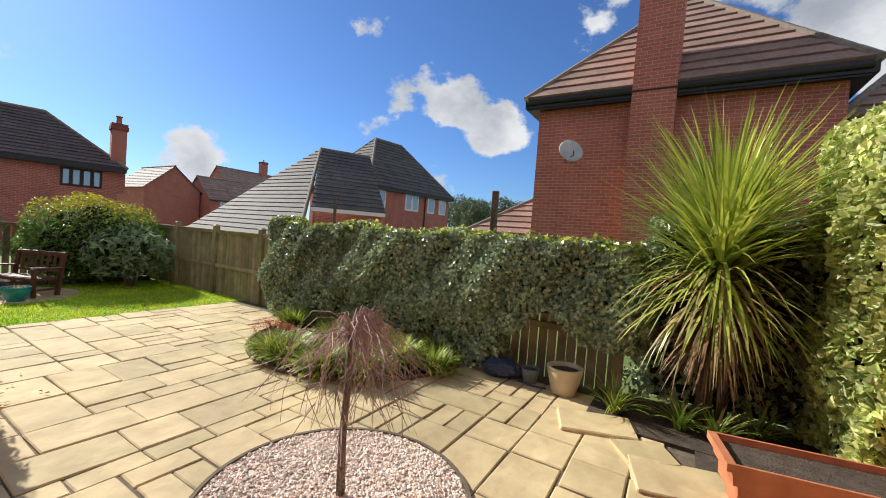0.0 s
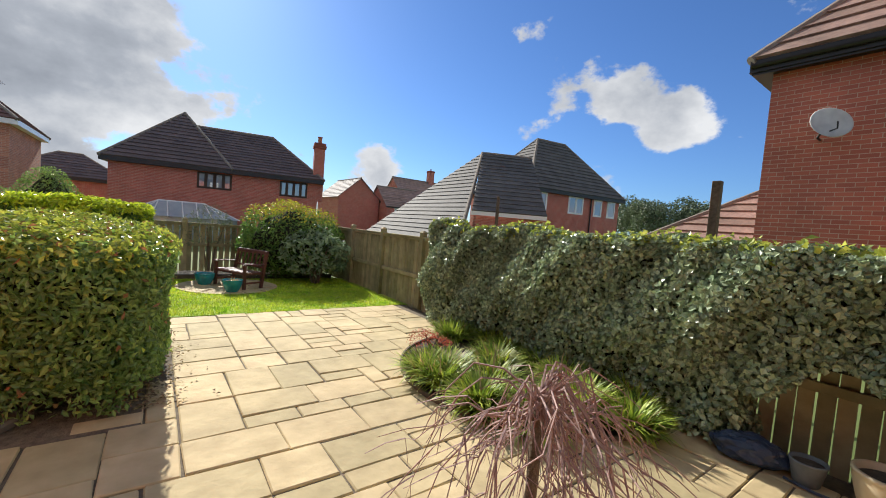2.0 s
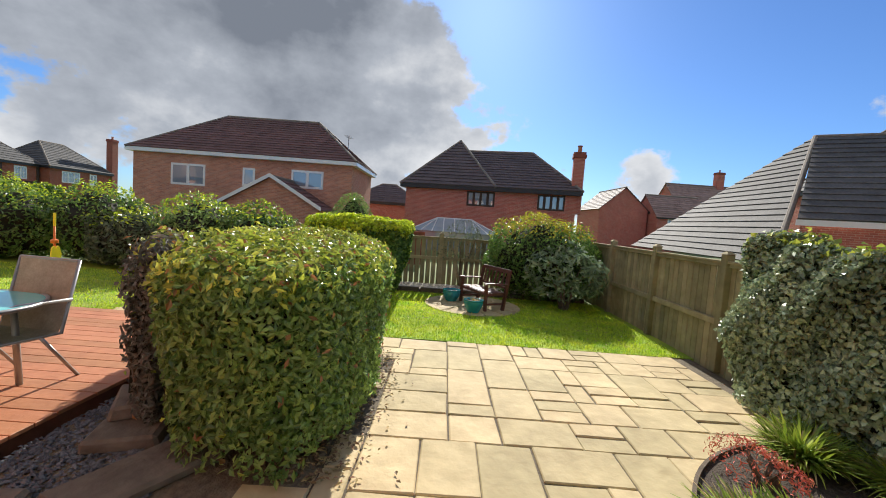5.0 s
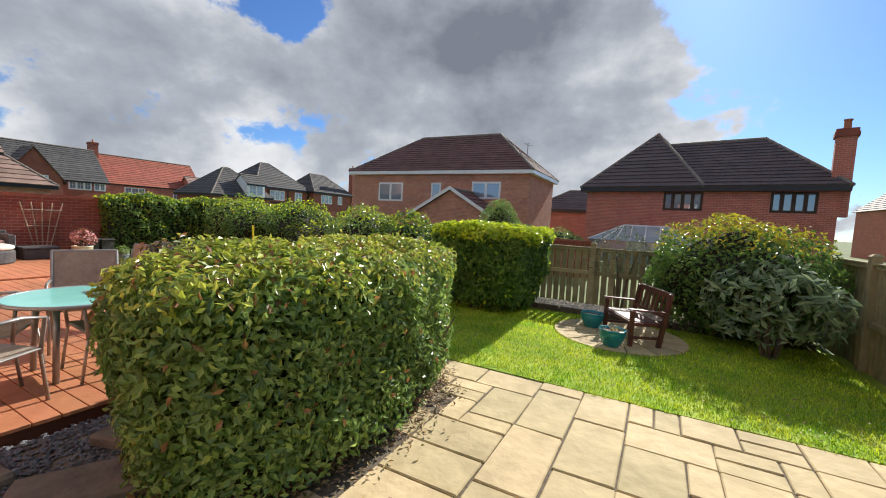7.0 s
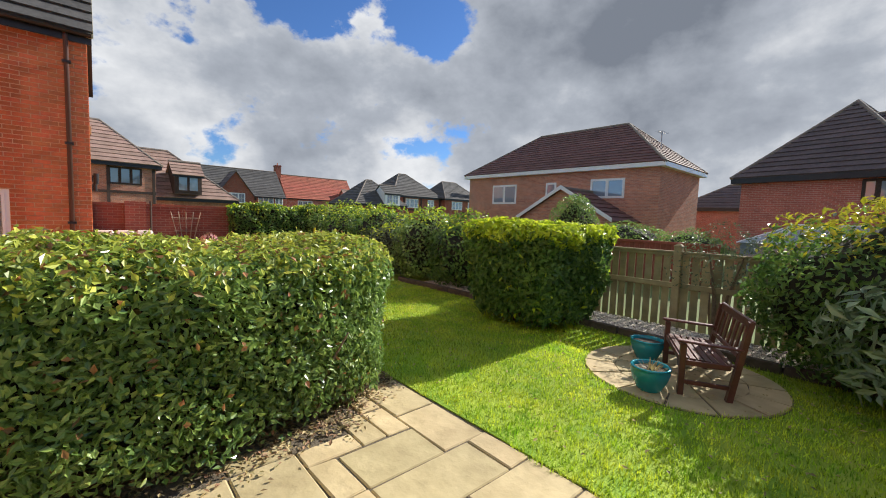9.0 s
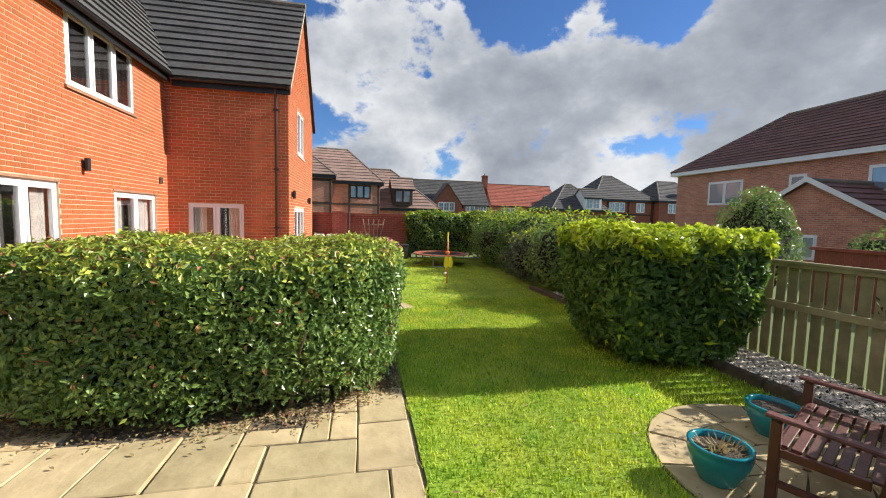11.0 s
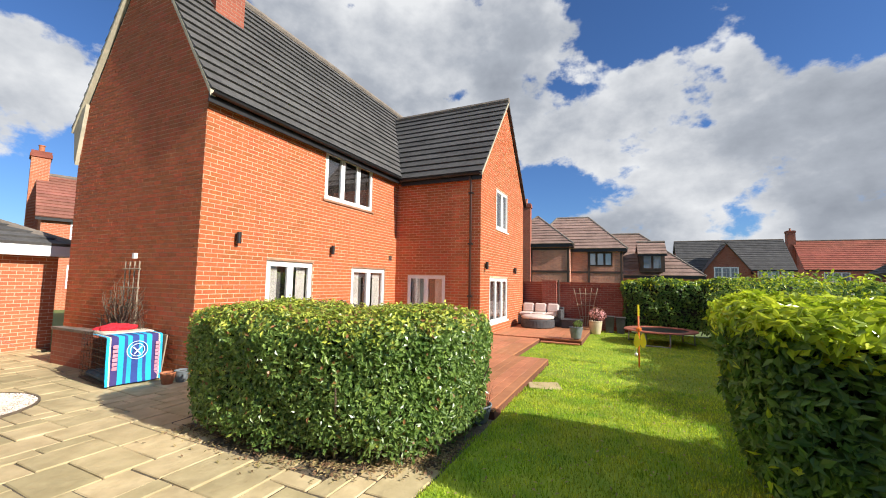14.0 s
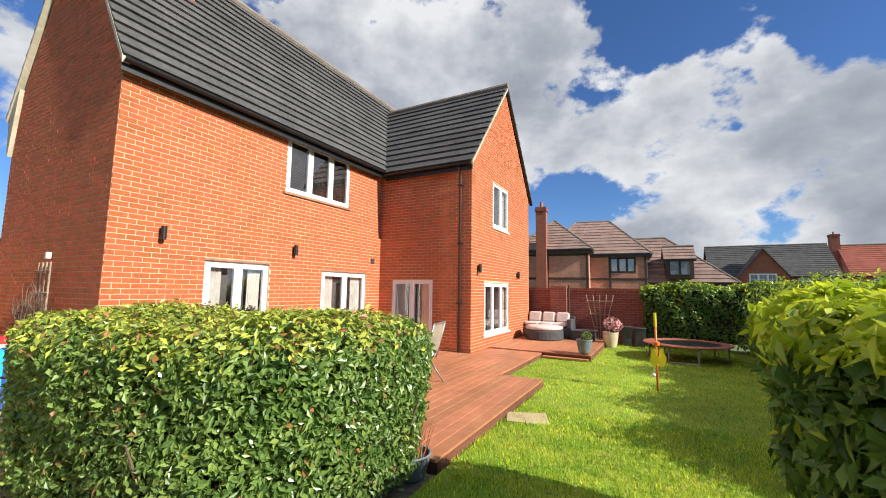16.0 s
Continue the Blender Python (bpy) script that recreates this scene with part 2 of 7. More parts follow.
M_LEAF = mat("hedge_leaf", (0.135, 0.24, 0.05), (0.27, 0.39, 0.10), 4, 0.3, 0, vary=0.45, by="island", transl=0.4, stain=0.25, spec=0.7, coords="World")
M_LEAF_TOP = mat("hedge_leaf_new", (0.30, 0.40, 0.05), (0.48, 0.50, 0.09), 4, 0.35, 0, vary=0.5, by="island", transl=0.3, coords="World")
M_LEAF_RED = mat("hedge_leaf_russet", (0.26, 0.12, 0.045), (0.36, 0.20, 0.07), 4, 0.4, 0, vary=0.4, by="island", transl=0.25, coords="World")
M_PLUM = mat("plum_brown_leaf", (0.085, 0.085, 0.06), (0.18, 0.165, 0.13), 4, 0.4, 0, vary=0.45, by="island", transl=0.3, coords="World")
M_LAUREL = mat("laurel_leaf", (0.085, 0.185, 0.035), (0.175, 0.30, 0.055), 4, 0.42, 0, vary=0.5, by="island", transl=0.4, spec=0.6, coords="World")
M_LAUREL_TOP = mat("laurel_leaf_new", (0.40, 0.54, 0.03), (0.58, 0.66, 0.05), 4, 0.3, 0, vary=0.4, by="island", transl=0.4, coords="World")
M_IVY = mat("ivy_leaf", (0.20, 0.28, 0.15), (0.40, 0.48, 0.29), 5, 0.34, 0, vary=0.45, by="island", transl=0.12, spec=0.6, coords="World")
M_IVY_VAR = mat("variegated_ivy_leaf", (0.34, 0.46, 0.10), (0.78, 0.76, 0.36), 22, 0.45, 0, vary=0.4, by="island", transl=0.4, coords="World")
# near-black, so that shade deep in the foliage is part of the colour
M_CORE = mat("inner_shade", (0.018, 0.018, 0.01), (0.035, 0.032, 0.018), 15, 0.95, 0.4)
M_FENCE = mat("weathered_fence", (0.24, 0.205, 0.11), (0.37, 0.32, 0.18), 6, 0.9, 0.35, vary=0.25, stain=0.3, coords="World")
M_DECK = mat("decking_stain", (0.40, 0.155, 0.07), (0.50, 0.21, 0.10), 7, 0.6, 0.25, vary=0.14, stain=0.18, coords="World")
M_BARK = mat("bark", (0.12, 0.085, 0.055), (0.2, 0.145, 0.1), 30, 0.95, 0.6)
M_TWIG = mat("purple_twig", (0.28, 0.165, 0.14), (0.42, 0.28, 0.24), 30, 0.7, 0.2)

# ---- helpers of this scene ----


def fast_mesh(name, verts, faces, uvs=None):
    """A mesh from numpy arrays: verts (n, 3), faces (m, 3 or 4), and metres as UVs for each corner."""
    verts, faces = np.asarray(verts, np.float32), np.asarray(faces, np.int32)
    me = bpy.data.meshes.new(name)
    k = faces.shape[1]
    me.vertices.add(len(verts))
    me.vertices.foreach_set("co", verts.ravel())
    me.loops.add(faces.size)
    me.loops.foreach_set("vertex_index", faces.ravel())
    me.polygons.add(len(faces))
    me.polygons.foreach_set("loop_start", np.arange(0, faces.size, k, dtype=np.int32))
    if uvs is not None:
        me.uv_layers.new(name="UVMap").data.foreach_set("uv", np.asarray(uvs, np.float32).ravel())
    me.update(calc_edges=True)
    me.validate()
    me.shade_flat()
    return me


class Geo:
    """Gathers boxes, polygons and tubes into one mesh."""

    def __init__(self):
        self.v, self.f, self.uv = [], [], []

    def poly(self, pts, uv=None):
        n = len(self.v)
        self.v += [tuple(p) for p in pts]
        self.f.append(tuple(range(n, n + len(pts))))
        self.uv.append(uv or [(p[0] + p[1], p[2]) for p in pts])
        return self

    def hexa(self, a, b):
        """A solid between two loops of four corners."""
        self.poly(list(a)[::-1]).poly(b)
        for i in range(4):
            j = (i + 1) % 4
            self.poly([a[i], a[j], b[j], b[i]])
        return self

    def box(self, x0, x1, y0, y1, z0, z1):
        return self.hexa([(x0, y0, z0), (x1, y0, z0), (x1, y1, z0), (x0, y1, z0)], [(x0, y0, z1), (x1, y0, z1), (x1, y1, z1), (x0, y1, z1)])

    def tube(self, pts, radii, n=6, cap=True):
        rings, last = [], None
        pts = [Vector(p) for p in pts]
        for i, p in enumerate(pts):
            d = (pts[min(i + 1, len(pts) - 1)] - pts[max(i - 1, 0)]).normalized()
            a = d.orthogonal().normalized() if last is None else (last - d * last.dot(d)).normalized()
            last = a
            c = d.cross(a)
            r = radii[i] if hasattr(radii, "__len__") else radii
            rings.append([p + (a * math.cos(2 * math.pi * k / n) + c * math.sin(2 * math.pi * k / n)) * r for k in range(n)])
        for r0, r1 in zip(rings, rings[1:]):
            for k in range(n):
                self.poly([r0[k], r0[(k + 1) % n], r1[(k + 1) % n], r1[k]])
        if cap:
            self.poly(rings[0][::-1]).poly(rings[-1])
        return self

    def lathe(self, prof, n=24, at=(0, 0, 0)):
        """Turns a profile of (radius, height) round the z axis."""
        for (r0, z0), (r1, z1) in zip(prof, prof[1:]):
            for k in range(n):
                a, b = 2 * math.pi * k / n, 2 * math.pi * (k + 1) / n
                self.poly([(at[0] + r * math.cos(t), at[1] + r * math.sin(t), at[2] + z) for r, z, t in ((r0, z0, a), (r0, z0, b), (r1, z1, b), (r1, z1, a))])
        return self

    def mesh(self, name, smooth=False, weld=True):
        me = bpy.data.meshes.new(name)
        me.from_pydata(self.v, [], self.f)
        lay = me.uv_layers.new(name="UVMap")
        lay.data.foreach_set("uv", [c for face in self.uv for p in face for c in p])
        if weld or smooth:
            bm = bmesh.new()
            bm.from_mesh(me)
            bmesh.ops.remove_doubles(bm, verts=bm.verts, dist=0.0003)
            bmesh.ops.recalc_face_normals(bm, faces=bm.faces)
            bm.to_mesh(me)
            bm.free()
        if smooth:
            me.shade_smooth()
        return me


def part(name, geo, material, parent=None, label="", m=None, smooth=False):
    """Links a mesh, a Geo or a bmesh as one object, under a thing or a part."""
    if isinstance(geo, Geo):
        geo = geo.mesh(name, smooth)
    elif isinstance(geo, bmesh.types.BMesh):
        me = bpy.data.meshes.new(name)
        geo.to_mesh(me)
        geo.free()
        geo = me
    if not geo.materials:
        geo.materials.append(material)
    ob = new(name, geo)
    if parent is not None:
        ob.parent = parent
    if m is not None:
        ob.matrix_basis = m
    return tagged(ob, label)


def thing(name, label, category, group="", at=(0, 0, 0), rz=0, kind=""):
    ob = new(name)
    ob.empty_display_size = 0.1
    ob.matrix_basis = pose(*at, 0, 0, rz)
    return tagged(ob, label, category, group, kind)


def bevel_box(sx, sy, sz, r, wob=0.0, rng=None):
    """A box standing on z = 0 with rounded edges, a little out of true."""
    bm = bmesh.new()
    bmesh.ops.create_cube(bm, size=1)
    for v in bm.verts:
        v.co = Vector((v.co.x * sx, v.co.y * sy, (v.co.z + 0.5) * sz))
        if wob:
            v.co += Vector((rng.uniform(-wob, wob), rng.uniform(-wob, wob), rng.uniform(-wob, wob) * 0.35))
    bmesh.ops.bevel(bm, geom=bm.edges[:], offset=r, segments=1, affect="EDGES")
    return bm


def leaf_mesh(name, pts, nrm, length, width, rng, tilt=0.7, fold=0.25, up=0.25):
    """Folded four-cornered leaves at pts, facing roughly along nrm."""
    n = len(pts)
    nrm = nrm + rng.normal(0, tilt, (n, 3))
    nrm[:, 2] += up
    nrm /= np.linalg.norm(nrm, axis=1)[:, None] + 1e-9
    d = rng.normal(0, 1, (n, 3))
    d -= nrm * (d * nrm).sum(1)[:, None]
    d /= np.linalg.norm(d, axis=1)[:, None] + 1e-9
    s = np.cross(nrm, d)
    le = (length * rng.uniform(0.65, 1.25, n))[:, None]
    wi = (width * rng.uniform(0.7, 1.2, n))[:, None]
    base, tip = pts - d * le * 0.5, pts + d * le * 0.5
    mid = pts + d * le * 0.02 + nrm * wi * fold
    v = np.stack([base, mid + s * wi * 0.5, tip, mid - s * wi * 0.5], 1).reshape(-1, 3)
    i = np.arange(n)[:, None] * 4
    f = np.concatenate([i + [0, 1, 2], i + [0, 2, 3]], 1).reshape(-1, 3)
    return fast_mesh(name, v, f)


def lump(p, amp, k=1.0):
    """A smooth uneven swell for crowns and hedges."""
    x, y, z = p[:, 0] * k, p[:, 1] * k, p[:, 2] * k
    return amp * (np.sin(2.1 * x + 1.3 * y) + np.sin(2.9 * y - 1.7 * z + 1.0) + np.sin(3.7 * z + 2.3 * x + 2.0) + 0.6 * np.sin(7.1 * x - 5.3 * y + 4.1 * z)) / 3


def shell(lo, hi, r, per_m2, rng, depth=0.07, swell=0.05, bottom=False):
    """Points and normals on a box with edges rounded by r, scattered a little inwards."""
    lo, hi = np.array(lo, float), np.array(hi, float)
    s = hi - lo
    faces = [(0, -1), (0, 1), (1, -1), (1, 1), (2, 1)] + ([(2, -1)] if bottom else [])
    P, Q = [], []
    for ax, sg in faces:
        o = [i for i in range(3) if i != ax]
        n = int(per_m2 * s[o[0]] * s[o[1]])
        p = lo + rng.random((n, 3)) * s
        p[:, ax] = hi[ax] if sg > 0 else lo[ax]
        P.append(p)
    p = np.concatenate(P)
    inner = np.clip(p, lo + r, hi - r)
    inner[:, 2] = np.clip(p[:, 2], lo[2], hi[2] - r)
    nrm = p - inner
    nrm /= np.linalg.norm(nrm, axis=1)[:, None] + 1e-9
    out = inner + nrm * r
    out += nrm * (lump(p, swell, 1.6)[:, None] - rng.random((len(p), 1)) ** 2 * depth + rng.normal(0, 0.012, (len(p), 1)))
    return out, nrm


def blob_shell(c, rad, per, rng, depth=0.2, swell=0.12, low=-0.6):
    """Points and normals over an uneven rounded crown."""
    d = rng.normal(0, 1, (per, 3))
    d /= np.linalg.norm(d, axis=1)[:, None]
    d = d[d[:, 2] > low]
    p = np.array(c) + d * np.array(rad)
    n = d / np.array(rad)
    n /= np.linalg.norm(n, axis=1)[:, None]
    return p + n * (lump(p, swell, 2.2)[:, None] - rng.random((len(p), 1)) ** 1.5 * depth), n


def blades(base, az, length, width, lean, droop, rng, seg=5, name="blades"):
    """Arching strap leaves: from base points, outwards along az, drooping."""
    n = len(base)
    out = np.stack([np.cos(az), np.sin(az), 0 * az], 1)
    side = np.stack([-np.sin(az), np.cos(az), 0 * az], 1)
    rows = []
    p, ang = base.copy(), lean.copy()
    for k in range(seg + 1):
        w = width * (1 - (k / seg) ** 2 * 0.92) * (0.7 + 0.3 * min(1, k))
        rows.append(np.stack([p - side * w[:, None] / 2, p + side * w[:, None] / 2], 1))
        step = (length / seg)[:, None]
        p = p + step * (out * np.sin(ang)[:, None] + np.array([0, 0, 1]) * np.cos(ang)[:, None])
        ang = ang + droop / seg
    v = np.stack(rows, 1).reshape(-1, 3)
    f = []
    for k in range(seg):
        i = np.arange(n)[:, None] * (2 * (seg + 1)) + 2 * k
        f.append(i + [0, 1, 3, 2])
    return fast_mesh(name, v, np.concatenate(f))


# ---- houses ----


def wall_geo(a, b, z0, z1, top=None):
    """An upright brick wall face from a to b (x, y), with UVs in metres; top: extra corners of a gable as (share along, z)."""
    a, b = Vector((*a, 0)), Vector((*b, 0))
    ln = (b - a).length
    prof = [(0, z0), (ln, z0), (ln, z1)] + [(s * ln, z) for s, z in (top or [])] + [(0, z1)]
    g = Geo()
    g.poly([a + (b - a) * (u / ln) + Vector((0, 0, z)) for u, z in prof], [(u, z) for u, z in prof])
    return g


def thick(g, a, b, t=0.12):
    """Gives the wall face g a thickness inwards."""
    d = (Vector((*b, 0)) - Vector((*a, 0))).normalized()
    n = Vector((-d.y, d.x, 0)) * t
    f = list(g.f[0])
    front, uv = [Vector(g.v[i]) for i in f], g.uv[0]
    mid = (Vector((*a, 0)) + Vector((*b, 0))) / 2
    ln = (Vector((*b, 0)) - Vector((*a, 0))).length
    # mitred ends, so that two walls meet in one edge
    back = [p + n - d * (t * max(-1.0, min(1.0, 2 * (p - mid).dot(d) / ln))) for p in front]
    g.poly(back[::-1], uv[::-1])
    for i in range(len(front)):
        j = (i + 1) % len(front)
        g.poly([front[j], front[i], back[i], back[j]])
    return g


def slope(parent, name, e0, e1, r1, r0, n, material, thickness=0.035, lift=0.03):
    """A roof slope of n overlapping tile courses between eave e0-e1 and ridge r0-r1."""
    e0, e1, r0, r1 = map(Vector, (e0, e1, r0, r1))
    nrm = (e1 - e0).cross(r0 - e0)
    if nrm.length < 1e-6:
        nrm = (e1 - e0).cross(r1 - e0)
    nrm.normalize()
    if nrm.z < 0:
        nrm = -nrm
    under = Geo().poly([e0, e1, r1, r0] if (r1 - r0).length > 1e-4 else [e0, e1, r1])
    roof = part(name, under, material, parent)
    g = Geo()
    for k in range(n):
        a, b = k / n, min(1, (k + 1.12) / n)
        p0, p1, q1, q0 = e0.lerp(r0, a), e1.lerp(r1, a), e1.lerp(r1, b), e0.lerp(r0, b)
        hi, lo = nrm * (lift + thickness), nrm * 0.006
        g.hexa([p0 + nrm * lift * 0.2, p1 + nrm * lift * 0.2, q1 + nrm * 0.002, q0 + nrm * 0.002], [p0 + hi, p1 + hi, q1 + lo + nrm * 0.012, q0 + lo + nrm * 0.012])
    tagged(part("tiling", g.mesh("tiling", weld=False), material, roof), kind="stuff")
    return roof


def ridge(parent, a, b, r=0.11, material=None, name="ridge_tiles"):
    a, b = Vector(a), Vector(b)
    n = max(1, round((b - a).length / 0.45))
    g = Geo()
    for k in range(n):
        p, q = a.lerp(b, k / n), a.lerp(b, (k + 1.03) / n)
        g.tube([p, q], [r, r * 1.06], 8)
    part(name, g, material or M_RIDGE, parent)


def gutter(parent, a, b, out, z, name="gutter"):
    """A half-round gutter with its fascia board along the eave a-b."""
    a, b, o = Vector((*a, z)), Vector((*b, z)), Vector((*out, 0))
    g = Geo()
    d = (b - a).normalized()
    prof = [(0.055 * math.cos(t), 0.055 * math.sin(t)) for t in [math.pi + k * math.pi / 6 for k in range(7)]]
    for (u0, v0), (u1, v1) in zip(prof, prof[1:]):
        g.poly([a + o * (0.06 + u0) + Vector((0, 0, v0)), b + o * (0.06 + u0) + Vector((0, 0, v0)), b + o * (0.06 + u1) + Vector((0, 0, v1)), a + o * (0.06 + u1) + Vector((0, 0, v1))])
        g.poly([a + o * (0.06 + 0.9 * u0) + Vector((0, 0, 0.9 * v0)), b + o * (0.06 + 0.9 * u0) + Vector((0, 0, 0.9 * v0)), b + o * (0.06 + 0.9 * u1) + Vector((0, 0, 0.9 * v1)), a + o * (0.06 + 0.9 * u1) + Vector((0, 0, 0.9 * v1))][::-1])
    part(name, g, M_FASCIA, parent)
    f = Geo()
    f.hexa([a - o * 0.02 + Vector((0, 0, -0.16)), b - o * 0.02 + Vector((0, 0, -0.16)), b + Vector((0, 0, -0.16)), a + Vector((0, 0, -0.16))], [a - o * 0.02 + Vector((0, 0, 0.03)), b - o * 0.02 + Vector((0, 0, 0.03)), b + Vector((0, 0, 0.03)), a + Vector((0, 0, 0.03))])
    part("fascia", f, M_FASCIA, parent)


def window(parent, at, along, out, w, h, lights, name="window", sill=True, frame_w=0.055, blind="", transom=False, material=None, bars=0):
    """A casement window: at its lower corner, along the wall, facing out; lights: how many panes side by side."""
    m = Matrix(((along[0], -out[0], 0, at[0]), (along[1], -out[1], 0, at[1]), (0, 0, 1, at[2]), (0, 0, 0, 1)))
    white = material or M_WHITE
    g = Geo()
    f = frame_w
    g.box(0, w, -0.02, 0.05, 0, f).box(0, w, -0.02, 0.05, h - f, h).box(0, f, -0.02, 0.05, f, h - f).box(w - f, w, -0.02, 0.05, f, h - f)
    for k in range(1, lights):
        g.box(k * w / lights - f * 0.55, k * w / lights + f * 0.55, -0.018, 0.05, f, h - f)
    win = part(name, g, white, parent, m=m)
    for k in range(lights):
        x0, x1 = k * w / lights + f * (1 if k == 0 else 0.55), (k + 1) * w / lights - f * (1 if k == lights - 1 else 0.55)
        c = Geo()
        c.box(x0, x1, -0.032, 0.02, f, f + 0.04).box(x0, x1, -0.032, 0.02, h - f - 0.04, h - f).box(x0, x0 + 0.04, -0.032, 0.02, f + 0.04, h - f - 0.04).box(x1 - 0.04, x1, -0.032, 0.02, f + 0.04, h - f - 0.04)
        if bars:
            for j in range(1, bars + 1):
                zz = f + (h - 2 * f) * j / (bars + 1)
                c.box(x0 + 0.04, x1 - 0.04, -0.024, 0.01, zz - 0.012, zz + 0.012)
            c.box((x0 + x1) / 2 - 0.012, (x0 + x1) / 2 + 0.012, -0.022, 0.01, f + 0.04, h - f - 0.04)
        part("sash", c, white, win)
        p = part("pane", Geo().box(x0 + 0.035, x1 - 0.035, -0.012, -0.006, f + 0.035, h - f - 0.035), M_GLASS if not blind else M_GLASS_CLEAR, win)
        p.visible_shadow = not blind
        if blind == "slats":
            s = Geo()
            z = f + 0.06
            while z < h - f - 0.05:
                s.hexa([(x0 + 0.05, 0.03, z), (x1 - 0.05, 0.03, z), (x1 - 0.05, 0.05, z + 0.012), (x0 + 0.05, 0.05, z + 0.012)], [(x0 + 0.05, 0.03, z + 0.003), (x1 - 0.05, 0.03, z + 0.003), (x1 - 0.05, 0.05, z + 0.015), (x0 + 0.05, 0.05, z + 0.015)])
                z += 0.032
            part("blind", s, M_BLIND, win)
        if blind == "curtain" and k in (0, lights - 1):
            s = Geo()
            nn = 10
            xs = [x0 + 0.04 + (x1 - x0 - 0.08) * (i / nn) * 0.6 for i in range(nn + 1)] if k == 0 else [x1 - 0.04 - (x1 - x0 - 0.08) * (i / nn) * 0.6 for i in range(nn + 1)]
            for i in range(nn):
                s.poly([(xs[i], 0.07 + 0.02 * (i % 2), f), (xs[i + 1], 0.07 + 0.02 * ((i + 1) % 2), f), (xs[i + 1], 0.07 + 0.02 * ((i + 1) % 2), h - f), (xs[i], 0.07 + 0.02 * (i % 2), h - f)])
            part("curtain", s, M_CURTAIN, win)
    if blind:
        # flat sheet behind the panes, its dark colour standing in for an unlit room
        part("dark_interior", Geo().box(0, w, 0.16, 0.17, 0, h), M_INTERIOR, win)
    if sill:
        part("sill", Geo().box(-0.06, w + 0.06, -0.07, 0.05, -0.05, -0.004), white if sill == "white" else M_SILL, win)
    return win


def clear_glass():
    mt = bpy.data.materials.new("clear_glass")
    mt.use_nodes = True
    nt = mt.node_tree
    gl, tr, mx, fr = (nt.nodes.new(k) for k in ("ShaderNodeBsdfGlossy", "ShaderNodeBsdfTransparent", "ShaderNodeMixShader", "ShaderNodeLayerWeight"))
    mr = nt.nodes.new("ShaderNodeMapRange")
    mr.inputs["To Min"].default_value, mr.inputs["To Max"].default_value = 0.08, 0.7
    gl.inputs["Roughness"].default_value = 0.02
    fr.inputs["Blend"].default_value = 0.25
    nt.links.new(fr.outputs["Facing"], mr.inputs["Value"])
    nt.links.new(mr.outputs[0], mx.inputs[0])
    nt.links.new(tr.outputs[0], mx.inputs[1])
    nt.links.new(gl.outputs[0], mx.inputs[2])
    nt.links.new(mx.outputs[0], nt.nodes["Material Output"].inputs["Surface"])
    return mt


M_GLASS_CLEAR = clear_glass()
# the dimness indoors is put into this colour
M_INTERIOR = mat("painted_room_dimness", (0.06, 0.057, 0.052), (0.13, 0.12, 0.11), 1.5, 0.9, 0)
M_SILL = mat("clay_sill", (0.30, 0.16, 0.09), (0.4, 0.22, 0.13), 20, 0.85, 0.2)


def hip_house(label, x0, x1, y0, y1, eave, top, ridge_a, ridge_b, wall_mat, tile, n, at=(0, 0), rz=0, over=0.25, base=-0.3, fascia=None):
    """A house with a hipped roof over a rectangle; the ridge runs from ridge_a to ridge_b at height top. Local x and y, turned by rz."""
    h = thing("house", label, "house", "houses around the garden", (*at, 0), rz)
    for a, b in (((x0, y0), (x1, y0)), ((x1, y0), (x1, y1)), ((x1, y1), (x0, y1)), ((x0, y1), (x0, y0))):
        part("wall", thick(wall_geo(a, b, base, eave), a, b), wall_mat, h)
    c = [(x0 - over, y0 - over, eave), (x1 + over, y0 - over, eave), (x1 + over, y1 + over, eave), (x0 - over, y1 + over, eave)]
    ra, rb = (*ridge_a, top), (*ridge_b, top)
    near = lambda p, q: (Vector(p) - Vector(q)).length  # noqa: E731
    for i in range(4):
        a, b = c[i], c[(i + 1) % 4]
        qa, qb = (ra if near(a, ra) <= near(a, rb) else rb), (ra if near(b, ra) <= near(b, rb) else rb)
        slope(h, "roof", a, b, qb, qa, n, tile)
        ridge(h, a, qa, 0.09, name="hip_tiles")
    ridge(h, ra, rb, 0.1)
    f = Geo()
    o = over
    f.box(x0 - o, x1 + o, y0 - o, y0 - o + 0.03, eave - 0.22, eave).box(x0 - o, x1 + o, y1 + o - 0.03, y1 + o, eave - 0.22, eave)
    f.box(x0 - o, x0 - o + 0.03, y0 - o + 0.03, y1 + o - 0.03, eave - 0.22, eave).box(x1 + o - 0.03, x1 + o, y0 - o + 0.03, y1 + o - 0.03, eave - 0.22, eave)
    f.box(x0 - o + 0.03, x1 + o - 0.03, y0 - o + 0.03, y1 + o - 0.03, eave - 0.22, eave - 0.2)
    part("fascia", f, fascia or M_FASCIA, h)
    return h


